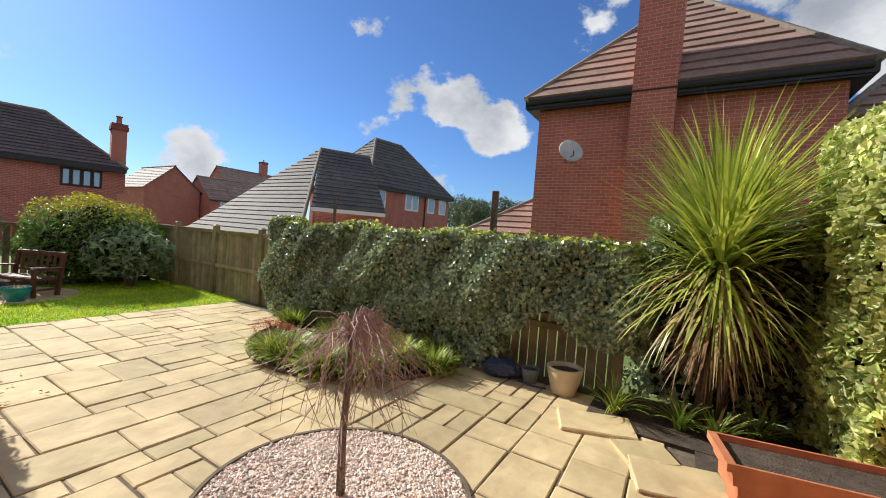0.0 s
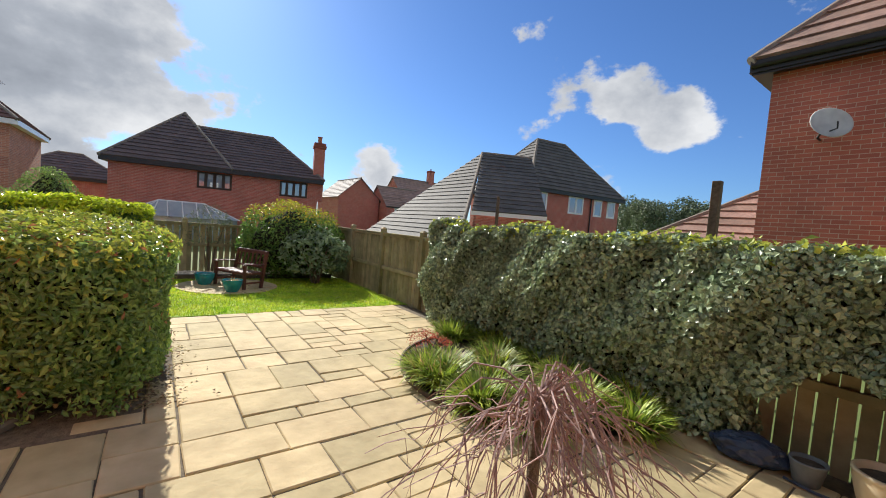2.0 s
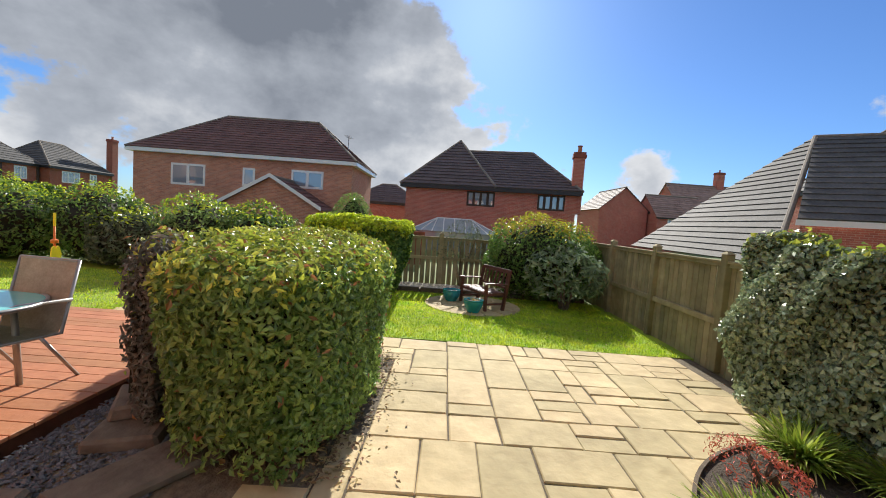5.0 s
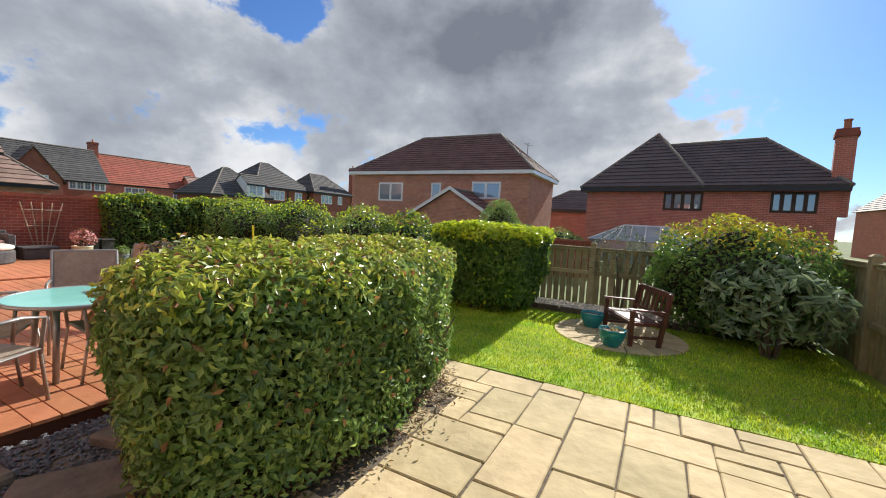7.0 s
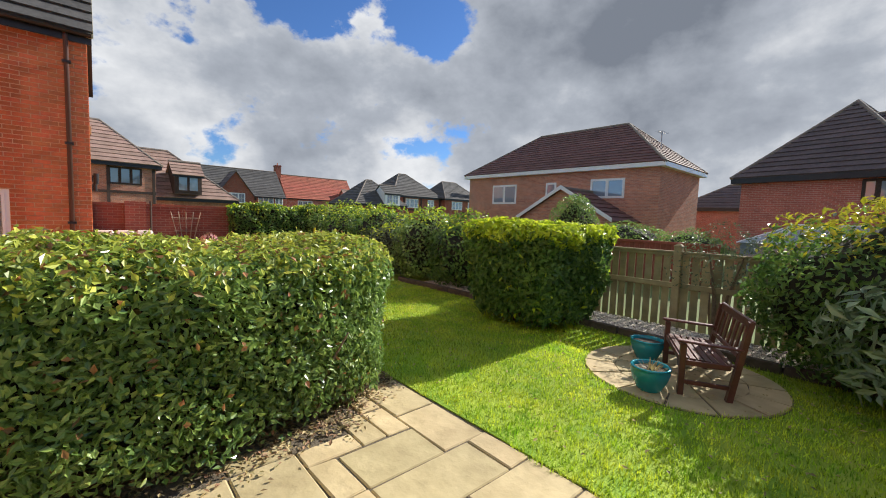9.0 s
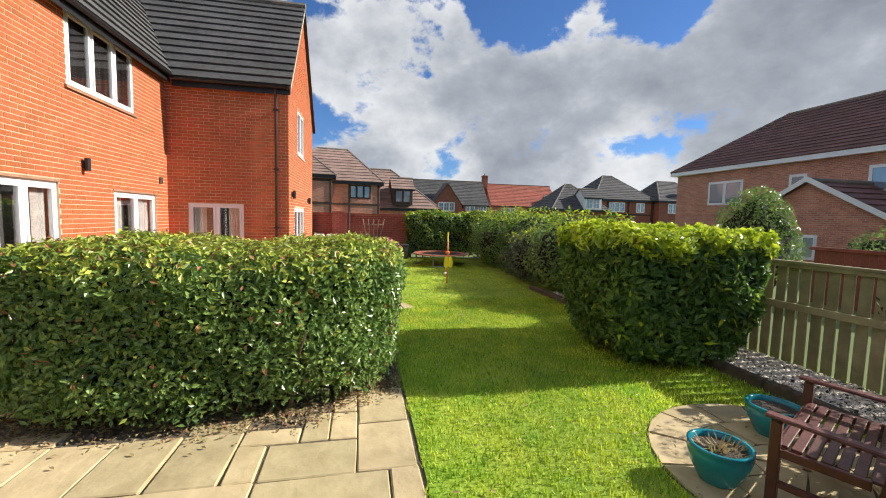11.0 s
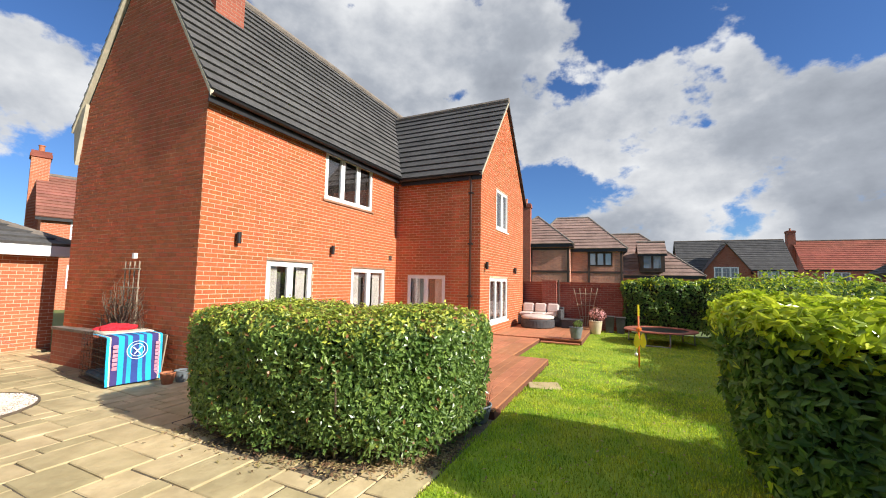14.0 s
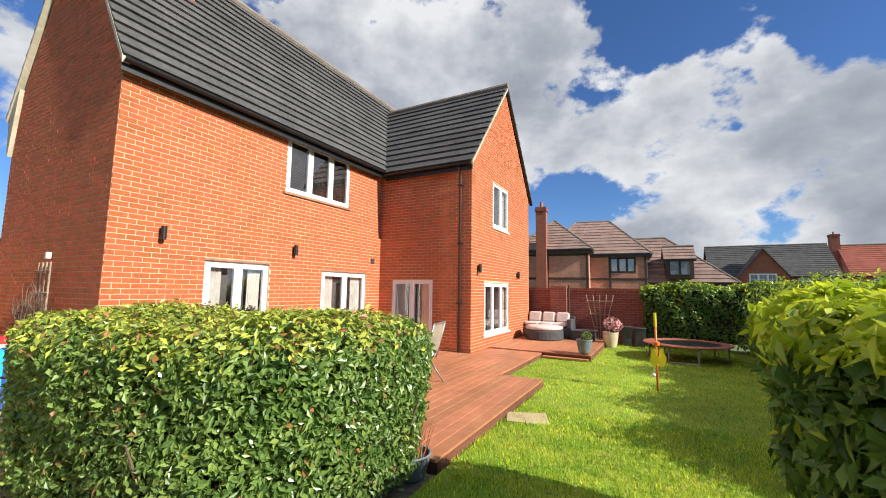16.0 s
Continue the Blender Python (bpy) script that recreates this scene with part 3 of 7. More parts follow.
def gable_house(label, ln, depth, eave, top, wall_mat, tile, n, at, rz, over=0.2, base=-0.3):
    """A house with gables at both ends; local x along the ridge, the front eave at y = 0."""
    h = thing("house", label, "house", "houses around the garden", (*at, 0), rz)
    for a, b, t in (((0, 0), (ln, 0), None), ((ln, 0), (ln, depth), [(0.5, top)]), ((ln, depth), (0, depth), None), ((0, depth), (0, 0), [(0.5, top)])):
        part("wall", thick(wall_geo(a, b, base, eave, t), a, b), wall_mat, h)
    k = (top - eave) / (depth / 2)
    ez = eave - over * k
    slope(h, "roof", (-over, -over, ez), (ln + over, -over, ez), (ln + over, depth / 2, top), (-over, depth / 2, top), n, tile)
    slope(h, "roof", (ln + over, depth + over, ez), (-over, depth + over, ez), (-over, depth / 2, top), (ln + over, depth / 2, top), n, tile)
    ridge(h, (-over, depth / 2, top + 0.05), (ln + over, depth / 2, top + 0.05), 0.1)
    part("fascia", Geo().box(-over, ln + over, -over + 0.02, -over + 0.06, ez - 0.14, ez), M_FASCIA, h)
    return h


def chimney(parent, x0, x1, y0, y1, z0, z1, material, pots=1):
    g = Geo()
    for a, b in (((x0, y0), (x1, y0)), ((x1, y0), (x1, y1)), ((x1, y1), (x0, y1)), ((x0, y1), (x0, y0))):
        w = wall_geo(a, b, z0, z1)
        g.poly([w.v[i] for i in w.f[0]], w.uv[0])
    g.poly([(x0, y0, z1), (x1, y0, z1), (x1, y1, z1), (x0, y1, z1)])
    st = part("chimney", g, material, parent)
    o = 0.06
    part("chimney_cap", Geo().box(x0 - o, x1 + o, y0 - o, y1 + o, z1 - 0.3, z1 - 0.12).box(x0 - o / 2, x1 + o / 2, y0 - o / 2, y1 + o / 2, z1 - 0.12, z1 + 0.02), M_BRICK_PLAIN, st)
    for k in range(pots):
        cx = x0 + (x1 - x0) * (k + 0.5) / pots
        part("chimney_pot", Geo().lathe([(0, 0), (0.15, 0), (0.12, 0.08), (0.11, 0.35), (0.14, 0.38), (0.14, 0.42), (0.09, 0.42), (0.09, 0.2)], 12, (cx, (y0 + y1) / 2, z1)), M_POT, st)
    return st


M_BRICK_PLAIN = mat("plain_brick", (0.22, 0.06, 0.04), (0.3, 0.09, 0.055), 20, 0.9, 0.3)
M_POT = mat("terracotta", (0.40, 0.13, 0.055), (0.50, 0.19, 0.09), 9, 0.75, 0.2, stain=0.2)

# near house: its rear wall lies on x = 0, its gable on y = 0
EAVE, WX, WY0, WY1 = 4.72, 2.65, 5.95, 10.65
house = thing("house", "two-storey red brick house with steep grey tiled roofs and white windows", "house")


def brick_wall(parent, origin, along, out, length, z0, z1, openings, top=None, near=None, name="wall"):
    """A wall of mortar with real bricks laid on it in stretcher bond. openings: (u0, u1, z0, z1); top(z): the gable's span."""
    o, d, n = Vector((*origin, 0)), Vector((*along, 0)), Vector((*out, 0))
    us = sorted({0.003, length - 0.003, *[v for q in openings for v in q[:2]]})
    zs = sorted({z0, z1, *[v for q in openings for v in q[2:]]})
    g = Geo()
    P = lambda u, z, t: o + d * u + n * t + Vector((0, 0, z))  # noqa: E731
    for u0, u1 in zip(us, us[1:]):
        for a, b in zip(zs, zs[1:]):
            if any(q[0] <= (u0 + u1) / 2 <= q[1] and q[2] <= (a + b) / 2 <= q[3] for q in openings):
                continue
            g.hexa([P(u0, a, -0.26), P(u1, a, -0.26), P(u1, a, 0), P(u0, a, 0)], [P(u0, b, -0.26), P(u1, b, -0.26), P(u1, b, 0), P(u0, b, 0)])
    if top:
        u0, u1 = top(z1)
        ua, ub = top(99)
        za = top.apex
        g.poly([P(u0, z1, 0), P(u1, z1, 0), P(ub, za, 0), P(ua, za, 0)] if ub - ua > 0.01 else [P(u0, z1, 0), P(u1, z1, 0), P(ua, za, 0)])
    wall = part(name, g, M_MORTAR, parent)
    rows, singles = [], []
    k, z = 0, z0
    zt = top.apex if top else z1
    while z + 0.065 < zt + 0.03:
        s0, s1 = (0.0, length) if not top or z < z1 else top(z + 0.065)
        cuts = sorted((q[0], q[1]) for q in openings if q[2] < z + 0.05 and q[3] > z + 0.02)
        spans, s = [], s0
        for c0, c1 in cuts:
            spans.append((s, c0 - 0.004))
            s = c1 + 0.004
        spans.append((s, s1))
        for a, b in spans:
            u = math.floor(a / 0.225) * 0.225 - (0.1125 if k % 2 else 0)
            while u < b:
                p, q = max(u + 0.005, a), min(u + 0.22, b)
                if q - p > 0.03:
                    full = q - p > 0.214
                    if near and full and near[0] < p and q < near[1] and near[2] < z < near[3]:
                        singles.append((p, z))
                    else:
                        rows.append((p, q, z))
                u += 0.225
        z += 0.075
        k += 1
    r = np.array(rows)
    rng = np.random.default_rng(len(rows))
    dep = 0.0055 + rng.normal(0, 0.0008, len(r))
    corners = []
    for u, zz, t in ((0, 0, 0), (1, 0, 0), (1, 1, 0), (0, 1, 0), (0, 0, 1), (1, 0, 1), (1, 1, 1), (0, 1, 1)):
        uu = r[:, 0] * (1 - u) + r[:, 1] * u + (0.003 if u == 0 else -0.003) * t
        z_ = r[:, 2] + 0.005 + zz * 0.065 + (0.003 if zz == 0 else -0.003) * t
        tt = dep * t - 0.004 * (1 - t)
        corners.append(np.array(o) + uu[:, None] * np.array(d) + tt[:, None] * np.array(n) + z_[:, None] * np.array((0, 0, 1)))
    v = np.stack(corners, 1).reshape(-1, 3)
    i = np.arange(len(r))[:, None] * 8
    quads = [[4, 5, 6, 7], [0, 1, 5, 4], [1, 2, 6, 5], [2, 3, 7, 6], [3, 0, 4, 7]]
    if d.cross(Vector((0, 0, 1))).dot(n) < 0:
        quads = [q[::-1] for q in quads]
    f = np.concatenate([i + q for q in quads])
    tagged(part("brickwork", fast_mesh("brickwork", v, f), M_BRICK, wall), kind="stuff")
    if singles:
        b = Geo()
        b.hexa([(0, 0.004, 0), (0.215, 0.004, 0), (0.215, 0.004, 0.065), (0, 0.004, 0.065)], [(0.003, -0.0055, 0.003), (0.212, -0.0055, 0.003), (0.212, -0.0055, 0.062), (0.003, -0.0055, 0.062)])
        me = b.mesh("brick")
        m0 = Matrix(((d.x, -n.x, 0, 0), (d.y, -n.y, 0, 0), (0, 0, 1, 0), (0, 0, 0, 1)))
        for p, z in singles:
            part("brick", me, M_BRICK_PIECE, wall, m=Matrix.Translation(o + d * p + Vector((0, 0, z + 0.005))) @ m0)
    return wall


class Gable:
    """The span of a gable wall at height z."""

    def __init__(self, length, eave, apex):
        self.length, self.eave, self.apex = length, eave, apex

    def __call__(self, z):
        t = min(1.0, max(0.0, (z - self.eave) / (self.apex - self.eave)))
        return self.length / 2 * t, self.length - self.length / 2 * t


GW, GTOP, WTOP = 4.05, 7.95, 7.42
UW = (2.83, 4.66, 3.43, 4.58)  # upper rear window
D1, D2 = (1.34, 2.56, 0.1, 1.95), (3.9, 5.4, 0.1, 1.9)
brick_wall(house, (0, 0), (0, 1), (1, 0), WY0, -0.1, EAVE, [UW, D1, D2], near=(0.0, 2.7, 1.95, 3.4))
brick_wall(house, (0, 0), (-1, 0), (0, -1), GW, -0.1, EAVE, [], top=Gable(GW, EAVE, GTOP), near=(0.0, 2.7, 0.9, 2.35))
SW = (0.42, 1.62, 0.35, 1.76)
brick_wall(house, (0, WY0), (1, 0), (0, -1), WX, -0.1, EAVE, [SW])
WL, WU = (6.74 - WY0, 8.6 - WY0, 0.42, 1.72), (7.32 - WY0, 8.57 - WY0, 3.22, 4.45)
brick_wall(house, (WX, WY0), (0, 1), (1, 0), WY1 - WY0, -0.1, 4.6, [WL, WU], top=Gable(WY1 - WY0, 4.6, WTOP))
part("wall", thick(wall_geo((WX, WY1), (-GW, WY1), -0.1, EAVE), (WX, WY1), (-GW, WY1)), M_BRICK_FAR, house)
part("wall", thick(wall_geo((-GW, WY1), (-GW, 0), -0.1, EAVE), (-GW, WY1), (-GW, 0)), M_BRICK_FAR, house)

RX = -GW / 2
sl = (GTOP - EAVE) / (GW / 2)
ov = 0.16
ez = EAVE - ov * sl + 0.16
slope(house, "roof", (ov, -0.09, ez), (ov, WY1, ez), (RX, WY1, GTOP + 0.16), (RX, -0.09, GTOP + 0.16), 17, M_TILE)
slope(house, "roof", (-GW - ov, WY1, ez), (-GW - ov, -0.09, ez), (RX, -0.09, GTOP + 0.16), (RX, WY1, GTOP + 0.16), 17, M_TILE)
ridge(house, (RX, -0.09, GTOP + 0.2), (RX, WY1, GTOP + 0.2), 0.1)
gutter(house, (ov - 0.02, -0.08), (ov - 0.02, WY0 - 0.05), (1, 0), ez - 0.02)
wsl = (WTOP - 4.6) / ((WY1 - WY0) / 2)
wz, wyc = 4.6 - 0.16 * wsl + 0.14, (WY0 + WY1) / 2
slope(house, "roof", (-1.2, WY0 - 0.16, wz), (WX + 0.09, WY0 - 0.16, wz), (WX + 0.09, wyc, WTOP + 0.14), (-1.9, wyc, WTOP + 0.14), 13, M_TILE)
slope(house, "roof", (WX + 0.09, WY1 + 0.16, wz), (-1.2, WY1 + 0.16, wz), (-1.9, wyc, WTOP + 0.14), (WX + 0.09, wyc, WTOP + 0.14), 13, M_TILE)
ridge(house, (-1.6, wyc, WTOP + 0.18), (WX + 0.09, wyc, WTOP + 0.18), 0.09)
gutter(house, (0.2, WY0 - 0.14), (WX + 0.07, WY0 - 0.14), (0, -1), wz - 0.02)
# mortared verges along the gables
for a, b in (((ov + 0.02, -0.05, ez), (RX, -0.05, GTOP + 0.15)), ((-GW - ov - 0.02, -0.05, ez), (RX, -0.05, GTOP + 0.15))):
    A, B = Vector(a), Vector(b)
    part("verge", Geo().hexa([A + Vector((0, -0.045, -0.09)), A + Vector((0, 0.05, -0.09)), A + Vector((0, 0.05, 0.005)), A + Vector((0, -0.045, 0.005))], [B + Vector((0, -0.045, -0.09)), B + Vector((0, 0.05, -0.09)), B + Vector((0, 0.05, 0.005)), B + Vector((0, -0.045, 0.005))]), M_VERGE, house)
for sy in (1, -1):
    A, B = Vector((WX + 0.05, wyc - sy * ((WY1 - WY0) / 2 + 0.18), wz)), Vector((WX + 0.05, wyc, WTOP + 0.13))
    part("verge", Geo().hexa([A + Vector((-0.05, 0, -0.08)), A + Vector((0.045, 0, -0.08)), A + Vector((0.045, 0, 0.005)), A + Vector((-0.05, 0, 0.005))], [B + Vector((-0.05, 0, -0.08)), B + Vector((0.045, 0, -0.08)), B + Vector((0.045, 0, 0.005)), B + Vector((-0.05, 0, 0.005))]), M_FASCIA if sy < 0 else M_VERGE, house)
chimney(house, RX - 0.1, RX + 0.75, 0.85, 1.5, 6.9, 9.6, M_BRICK_FAR, 2)

window(house, (-0.03, UW[0], UW[2]), (0, 1), (1, 0), UW[1] - UW[0], UW[3] - UW[2], 3, blind="slats")
window(house, (-0.05, D1[0], D1[2]), (0, 1), (1, 0), D1[1] - D1[0], D1[3] - D1[2], 2, name="patio_door", sill=False, frame_w=0.07, blind="curtain")
window(house, (-0.05, D2[0], D2[2]), (0, 1), (1, 0), D2[1] - D2[0], D2[3] - D2[2], 2, name="patio_door", sill=False, frame_w=0.07, blind="curtain")
window(house, (SW[0], WY0 + 0.04, SW[2]), (1, 0), (0, -1), SW[1] - SW[0], SW[3] - SW[2], 2, blind="curtain")
window(house, (WX - 0.04, WY0 + WL[0], WL[2]), (0, 1), (1, 0), WL[1] - WL[0], WL[3] - WL[2], 3, blind="curtain", sill="white")
window(house, (WX - 0.04, WY0 + WU[0], WU[2]), (0, 1), (1, 0), WU[1] - WU[0], WU[3] - WU[2], 2, blind="curtain", sill="white")
part("kneeler", Geo().hexa([(-GW - 0.03, -0.07, 3.95), (-GW + 0.02, -0.07, 3.85), (-GW + 0.02, 0.0, 3.85), (-GW - 0.03, 0.0, 3.95)], [(-GW - 0.16, -0.07, 4.8), (-GW + 0.26, -0.07, 5.1), (-GW + 0.26, 0.0, 5.1), (-GW - 0.16, 0.0, 4.8)]), M_VERGE, house)
# lintels over the openings, down pipe, wall lamps, vents
for q in (D1, D2):
    part("lintel", Geo().box(0.002, 0.014, q[0] - 0.02, q[1] + 0.02, q[3], q[3] + 0.035), M_SILL, house)
dp = Geo().tube([(2.38, WY0 - 0.16, wz - 0.06), (2.38, WY0 - 0.15, wz - 0.14), (2.38, WY0 - 0.07, wz - 0.3), (2.38, WY0 - 0.07, 0.05)], 0.036, 10)
pipe = part("down_pipe", dp, mat("brown_pipe", (0.07, 0.035, 0.028), (0.09, 0.045, 0.035), 8, 0.45, 0.05), house, smooth=True)
for z in (4.0, 2.6, 1.2):
    part("bracket", Geo().box(2.32, 2.44, WY0 - 0.11, WY0 - 0.012, z, z + 0.04), M_FASCIA, pipe)


def wall_lamp(x, y, z, out):
    """A black up-and-down lamp: a back plate and a barrel."""
    t = thing("wall_lamp", "small black cylinder lamp on the brick wall", "lamp", "lamps on the house wall", (x, y, z), 0)
    o = Vector((*out, 0))
    s = Vector((-o.y, o.x, 0))
    a = o * 0.013
    part("back_plate", Geo().hexa([a - s * 0.03 + Vector((0, 0, -0.06)), a + s * 0.03 + Vector((0, 0, -0.06)), a + s * 0.03 + o * 0.02 + Vector((0, 0, -0.06)), a - s * 0.03 + o * 0.02 + Vector((0, 0, -0.06))], [a - s * 0.03 + Vector((0, 0, 0.06)), a + s * 0.03 + Vector((0, 0, 0.06)), a + s * 0.03 + o * 0.02 + Vector((0, 0, 0.06)), a - s * 0.03 + o * 0.02 + Vector((0, 0, 0.06))]), M_FASCIA, t)
    c = o * 0.075
    part("barrel", Geo().tube([c + Vector((0, 0, -0.1)), c + Vector((0, 0, 0.1))], 0.04, 14), M_FASCIA, t, smooth=False)
    return t


for x, y, z, o in ((0, 0.66, 2.3, (1, 0)), (0, 3.1, 2.27, (1, 0)), (WX, 6.3, 2.05, (1, 0)), (WX, 9.3, 2.0, (1, 0))):
    wall_lamp(x, y, z, o)
part("vent", Geo().box(0.008, 0.03, 5.55, 5.68, 2.17, 2.3).box(0.03, 0.036, 5.56, 5.67, 2.2, 2.21).box(0.03, 0.036, 5.56, 5.67, 2.25, 2.26), M_TIMBER, house)

# ---- ground ----
ground = part("ground", Geo().box(-600, 600, -600, 600, -0.4, -0.08), M_GROUND)
tagged(ground, "open ground of gardens reaching to the horizon", "ground", kind="structure")
joints = part("patio_base", Geo().box(-7.6, 4.78, -5.2, 0.0, -0.079, -0.015).box(0.0, 2.3, 0.0, 0.5, -0.079, -0.015), M_JOINT)
tagged(joints, "dark sandy bed under the paving", "paving base", kind="structure")


def lawn_edge(y):
    """Where the turf begins, along the paving, the hedge and the deck."""
    return 4.78 + 0.03 * math.sin(3 * y) if y < 4.2 else 4.02


lawn_ob = part("lawn", Geo().box(4.78, 8.15, -5.4, 4.2, -0.079, -0.004).box(4.0, 8.15, 4.2, 10.9, -0.079, -0.004).box(8.15, 9.3, -5.15, 10.9, -0.079, -0.03), M_LAWN)
tagged(lawn_ob, "bright green mown lawn with paler patches", "lawn", kind="structure")


def turf():
    rng = np.random.default_rng(5)
    n = 150000
    y = np.concatenate([rng.uniform(-5.1, 3.0, int(n * 0.75)), rng.uniform(3.0, 10.8, n - int(n * 0.75))])
    x = rng.uniform(4.0, 8.12, n)
    edge = np.where(y < 4.2, 4.76 + 0.03 * np.sin(3 * y) + 0.02 * np.sin(11 * y), 4.05)
    k = (x > edge) & ~((x - 7.18) ** 2 + (y + 2.5) ** 2 < 0.8)
    x, y = x[k], y[k]
    m = len(x)
    h, a, t = rng.uniform(0.018, 0.045, m), rng.uniform(0, 6.283, m), rng.uniform(0.0, 0.03, m)
    w = rng.uniform(0.003, 0.006, m)
    p = np.stack([x, y, np.full(m, -0.005)], 1)
    s = np.stack([np.cos(a) * w, np.sin(a) * w, 0 * a], 1)
    tip = p + np.stack([-np.sin(a) * t, np.cos(a) * t, h], 1)
    v = np.stack([p - s, p + s, tip], 1).reshape(-1, 3)
    tagged(part("grass", fast_mesh("grass", v, np.arange(len(v)).reshape(-1, 3)), M_BLADE), "short green grass blades of the lawn", "grass", kind="stuff")


turf()

# ---- paving ----
CIRC, BED = (-0.87, -2.25, 0.77), (1.2, -4.75, 1.48)


def paved(x, y):
    if x > 4.78 or x < -7.5 or y < -5.1:
        return False
    if y > (-0.86 if x > 4.1 else -1.24 if x > 2.4 else (-0.3 - 0.72 * (x - 1.2) if x > 1.2 else -0.02)):
        return False
    if (x - BED[0]) ** 2 + (y - BED[1]) ** 2 < (BED[2] - 0.25) ** 2:
        return False
    if (x - CIRC[0]) ** 2 + (y - CIRC[1]) ** 2 < (CIRC[2] - 0.3) ** 2:
        return False
    if x < -1.8 and y < -4.3 or x < -2.65 and y < -3.75:
        return False
    return True


def build_patio():
    patio = thing("patio", "buff sandstone paving laid in random courses", "paving", kind="structure")
    rng = random.Random(11)
    u = 0.195
    nx, ny = int(12.3 / u), int(5.15 / u)
    used, meshes = set(), {}
    # bays laid from the lawn edge, so that the joints run with the house
    for j in range(ny):
        for i in range(nx):
            if (i, j) in used:
                continue
            for w, h in rng.sample([(3, 2), (2, 2), (2, 3), (2, 1), (1, 2), (4, 2), (3, 2)], 7) + [(1, 1)]:
                cells = [(i + a, j + b) for a in range(w) for b in range(h)]
                if all(c not in used and c[0] < nx and c[1] < ny for c in cells):
                    break
            used.update(cells)
            cx, cy = 4.76 - (i + w / 2) * u, -1.235 - 0.0 - (j + h / 2) * u + 7 * u
            if not paved(cx, cy) or not (paved(cx + w * u * 0.4, cy) or paved(cx - w * u * 0.4, cy)):
                continue
            key = (w, h, rng.randrange(7))
            if key not in meshes:
                bm = bevel_box(w * u - 0.012, h * u - 0.012, 0.05, 0.008, 0.007, rng)
                me = bpy.data.meshes.new("paving_slab")
                bm.to_mesh(me)
                bm.free()
                meshes[key] = me
            part("paving_slab", meshes[key], M_SLAB, patio, m=pose(cx, cy, -0.052 + rng.uniform(-0.004, 0.004), rng.uniform(-0.25, 0.25), rng.uniform(-0.25, 0.25), rng.uniform(-0.5, 0.5)))


def strip_polys(geo, inner, outer, z0, z1):
    n = len(inner)
    for k in range(n - 1):
        a, b, c, d = inner[k], inner[k + 1], outer[k + 1], outer[k]
        geo.hexa([(*a, z0), (*b, z0), (*c, z0), (*d, z0)], [(*a, z1), (*b, z1), (*c, z1), (*d, z1)])


def disc(cx, cy, r, z0, z1, n=48, a0=0.0, a1=2 * math.pi):
    g = Geo()
    ring = [(cx + r * math.cos(a0 + (a1 - a0) * k / n), cy + r * math.sin(a0 + (a1 - a0) * k / n)) for k in range(n + (0 if a1 - a0 > 6.28 else 1))]
    g.poly([(*p, z1) for p in ring])
    for k in range(len(ring)):
        p, q = ring[k], ring[(k + 1) % len(ring)]
        g.poly([(*p, z0), (*q, z0), (*q, z1), (*p, z1)])
    return g


def pebbles(name, pts, size, rng, material, parent=None, label="", category=""):
    """Little rounded stones as squashed octahedra, in one mesh."""
    n = len(pts)
    o = np.array([[1, 0, 0], [0, 1, 0], [-1, 0, 0], [0, -1, 0], [0, 0, 0.7], [0, 0, -0.7]], float)
    a = rng.uniform(0, 6.283, n)
    s = size * rng.uniform(0.5, 1.25, (n, 1, 3)) * np.array([1, 1, 0.75])
    v = o[None] * s
    c, q = np.cos(a)[:, None], np.sin(a)[:, None]
    v = np.stack([v[:, :, 0] * c - v[:, :, 1] * q, v[:, :, 0] * q + v[:, :, 1] * c, v[:, :, 2] + 0.5 * v[:, :, 0] * rng.normal(0, 0.5, (n, 1))], 2) + pts[:, None]
    t = np.array([[0, 1, 4], [1, 2, 4], [2, 3, 4], [3, 0, 4], [1, 0, 5], [2, 1, 5], [3, 2, 5], [0, 3, 5]])
    f = (np.arange(n)[:, None, None] * 6 + t[None]).reshape(-1, 3)
    return tagged(part(name, fast_mesh(name, v.reshape(-1, 3), f), material, parent), label, category, kind="stuff")


M_PINK = mat("pink_gravel", (0.76, 0.60, 0.49), (0.88, 0.76, 0.65), 9, 0.85, 0.2, vary=0.35, by="island", stain=0.1, coords="World")
M_SLATE = mat("slate_chips", (0.09, 0.095, 0.11), (0.16, 0.165, 0.18), 9, 0.6, 0.2, vary=0.4, by="island", coords="World")
M_EDGE = mat("edging_strip", (0.10, 0.075, 0.05), (0.16, 0.12, 0.08), 15, 0.9, 0.3)
M_GREYGRAV = mat("grey_gravel", (0.62, 0.55, 0.46), (0.80, 0.73, 0.63), 9, 0.85, 0.2, vary=0.4, by="island", coords="World")
M_SLEEPER = mat("sleeper_timber", (0.07, 0.05, 0.035), (0.13, 0.10, 0.07), 10, 0.9, 0.4, coords="World")


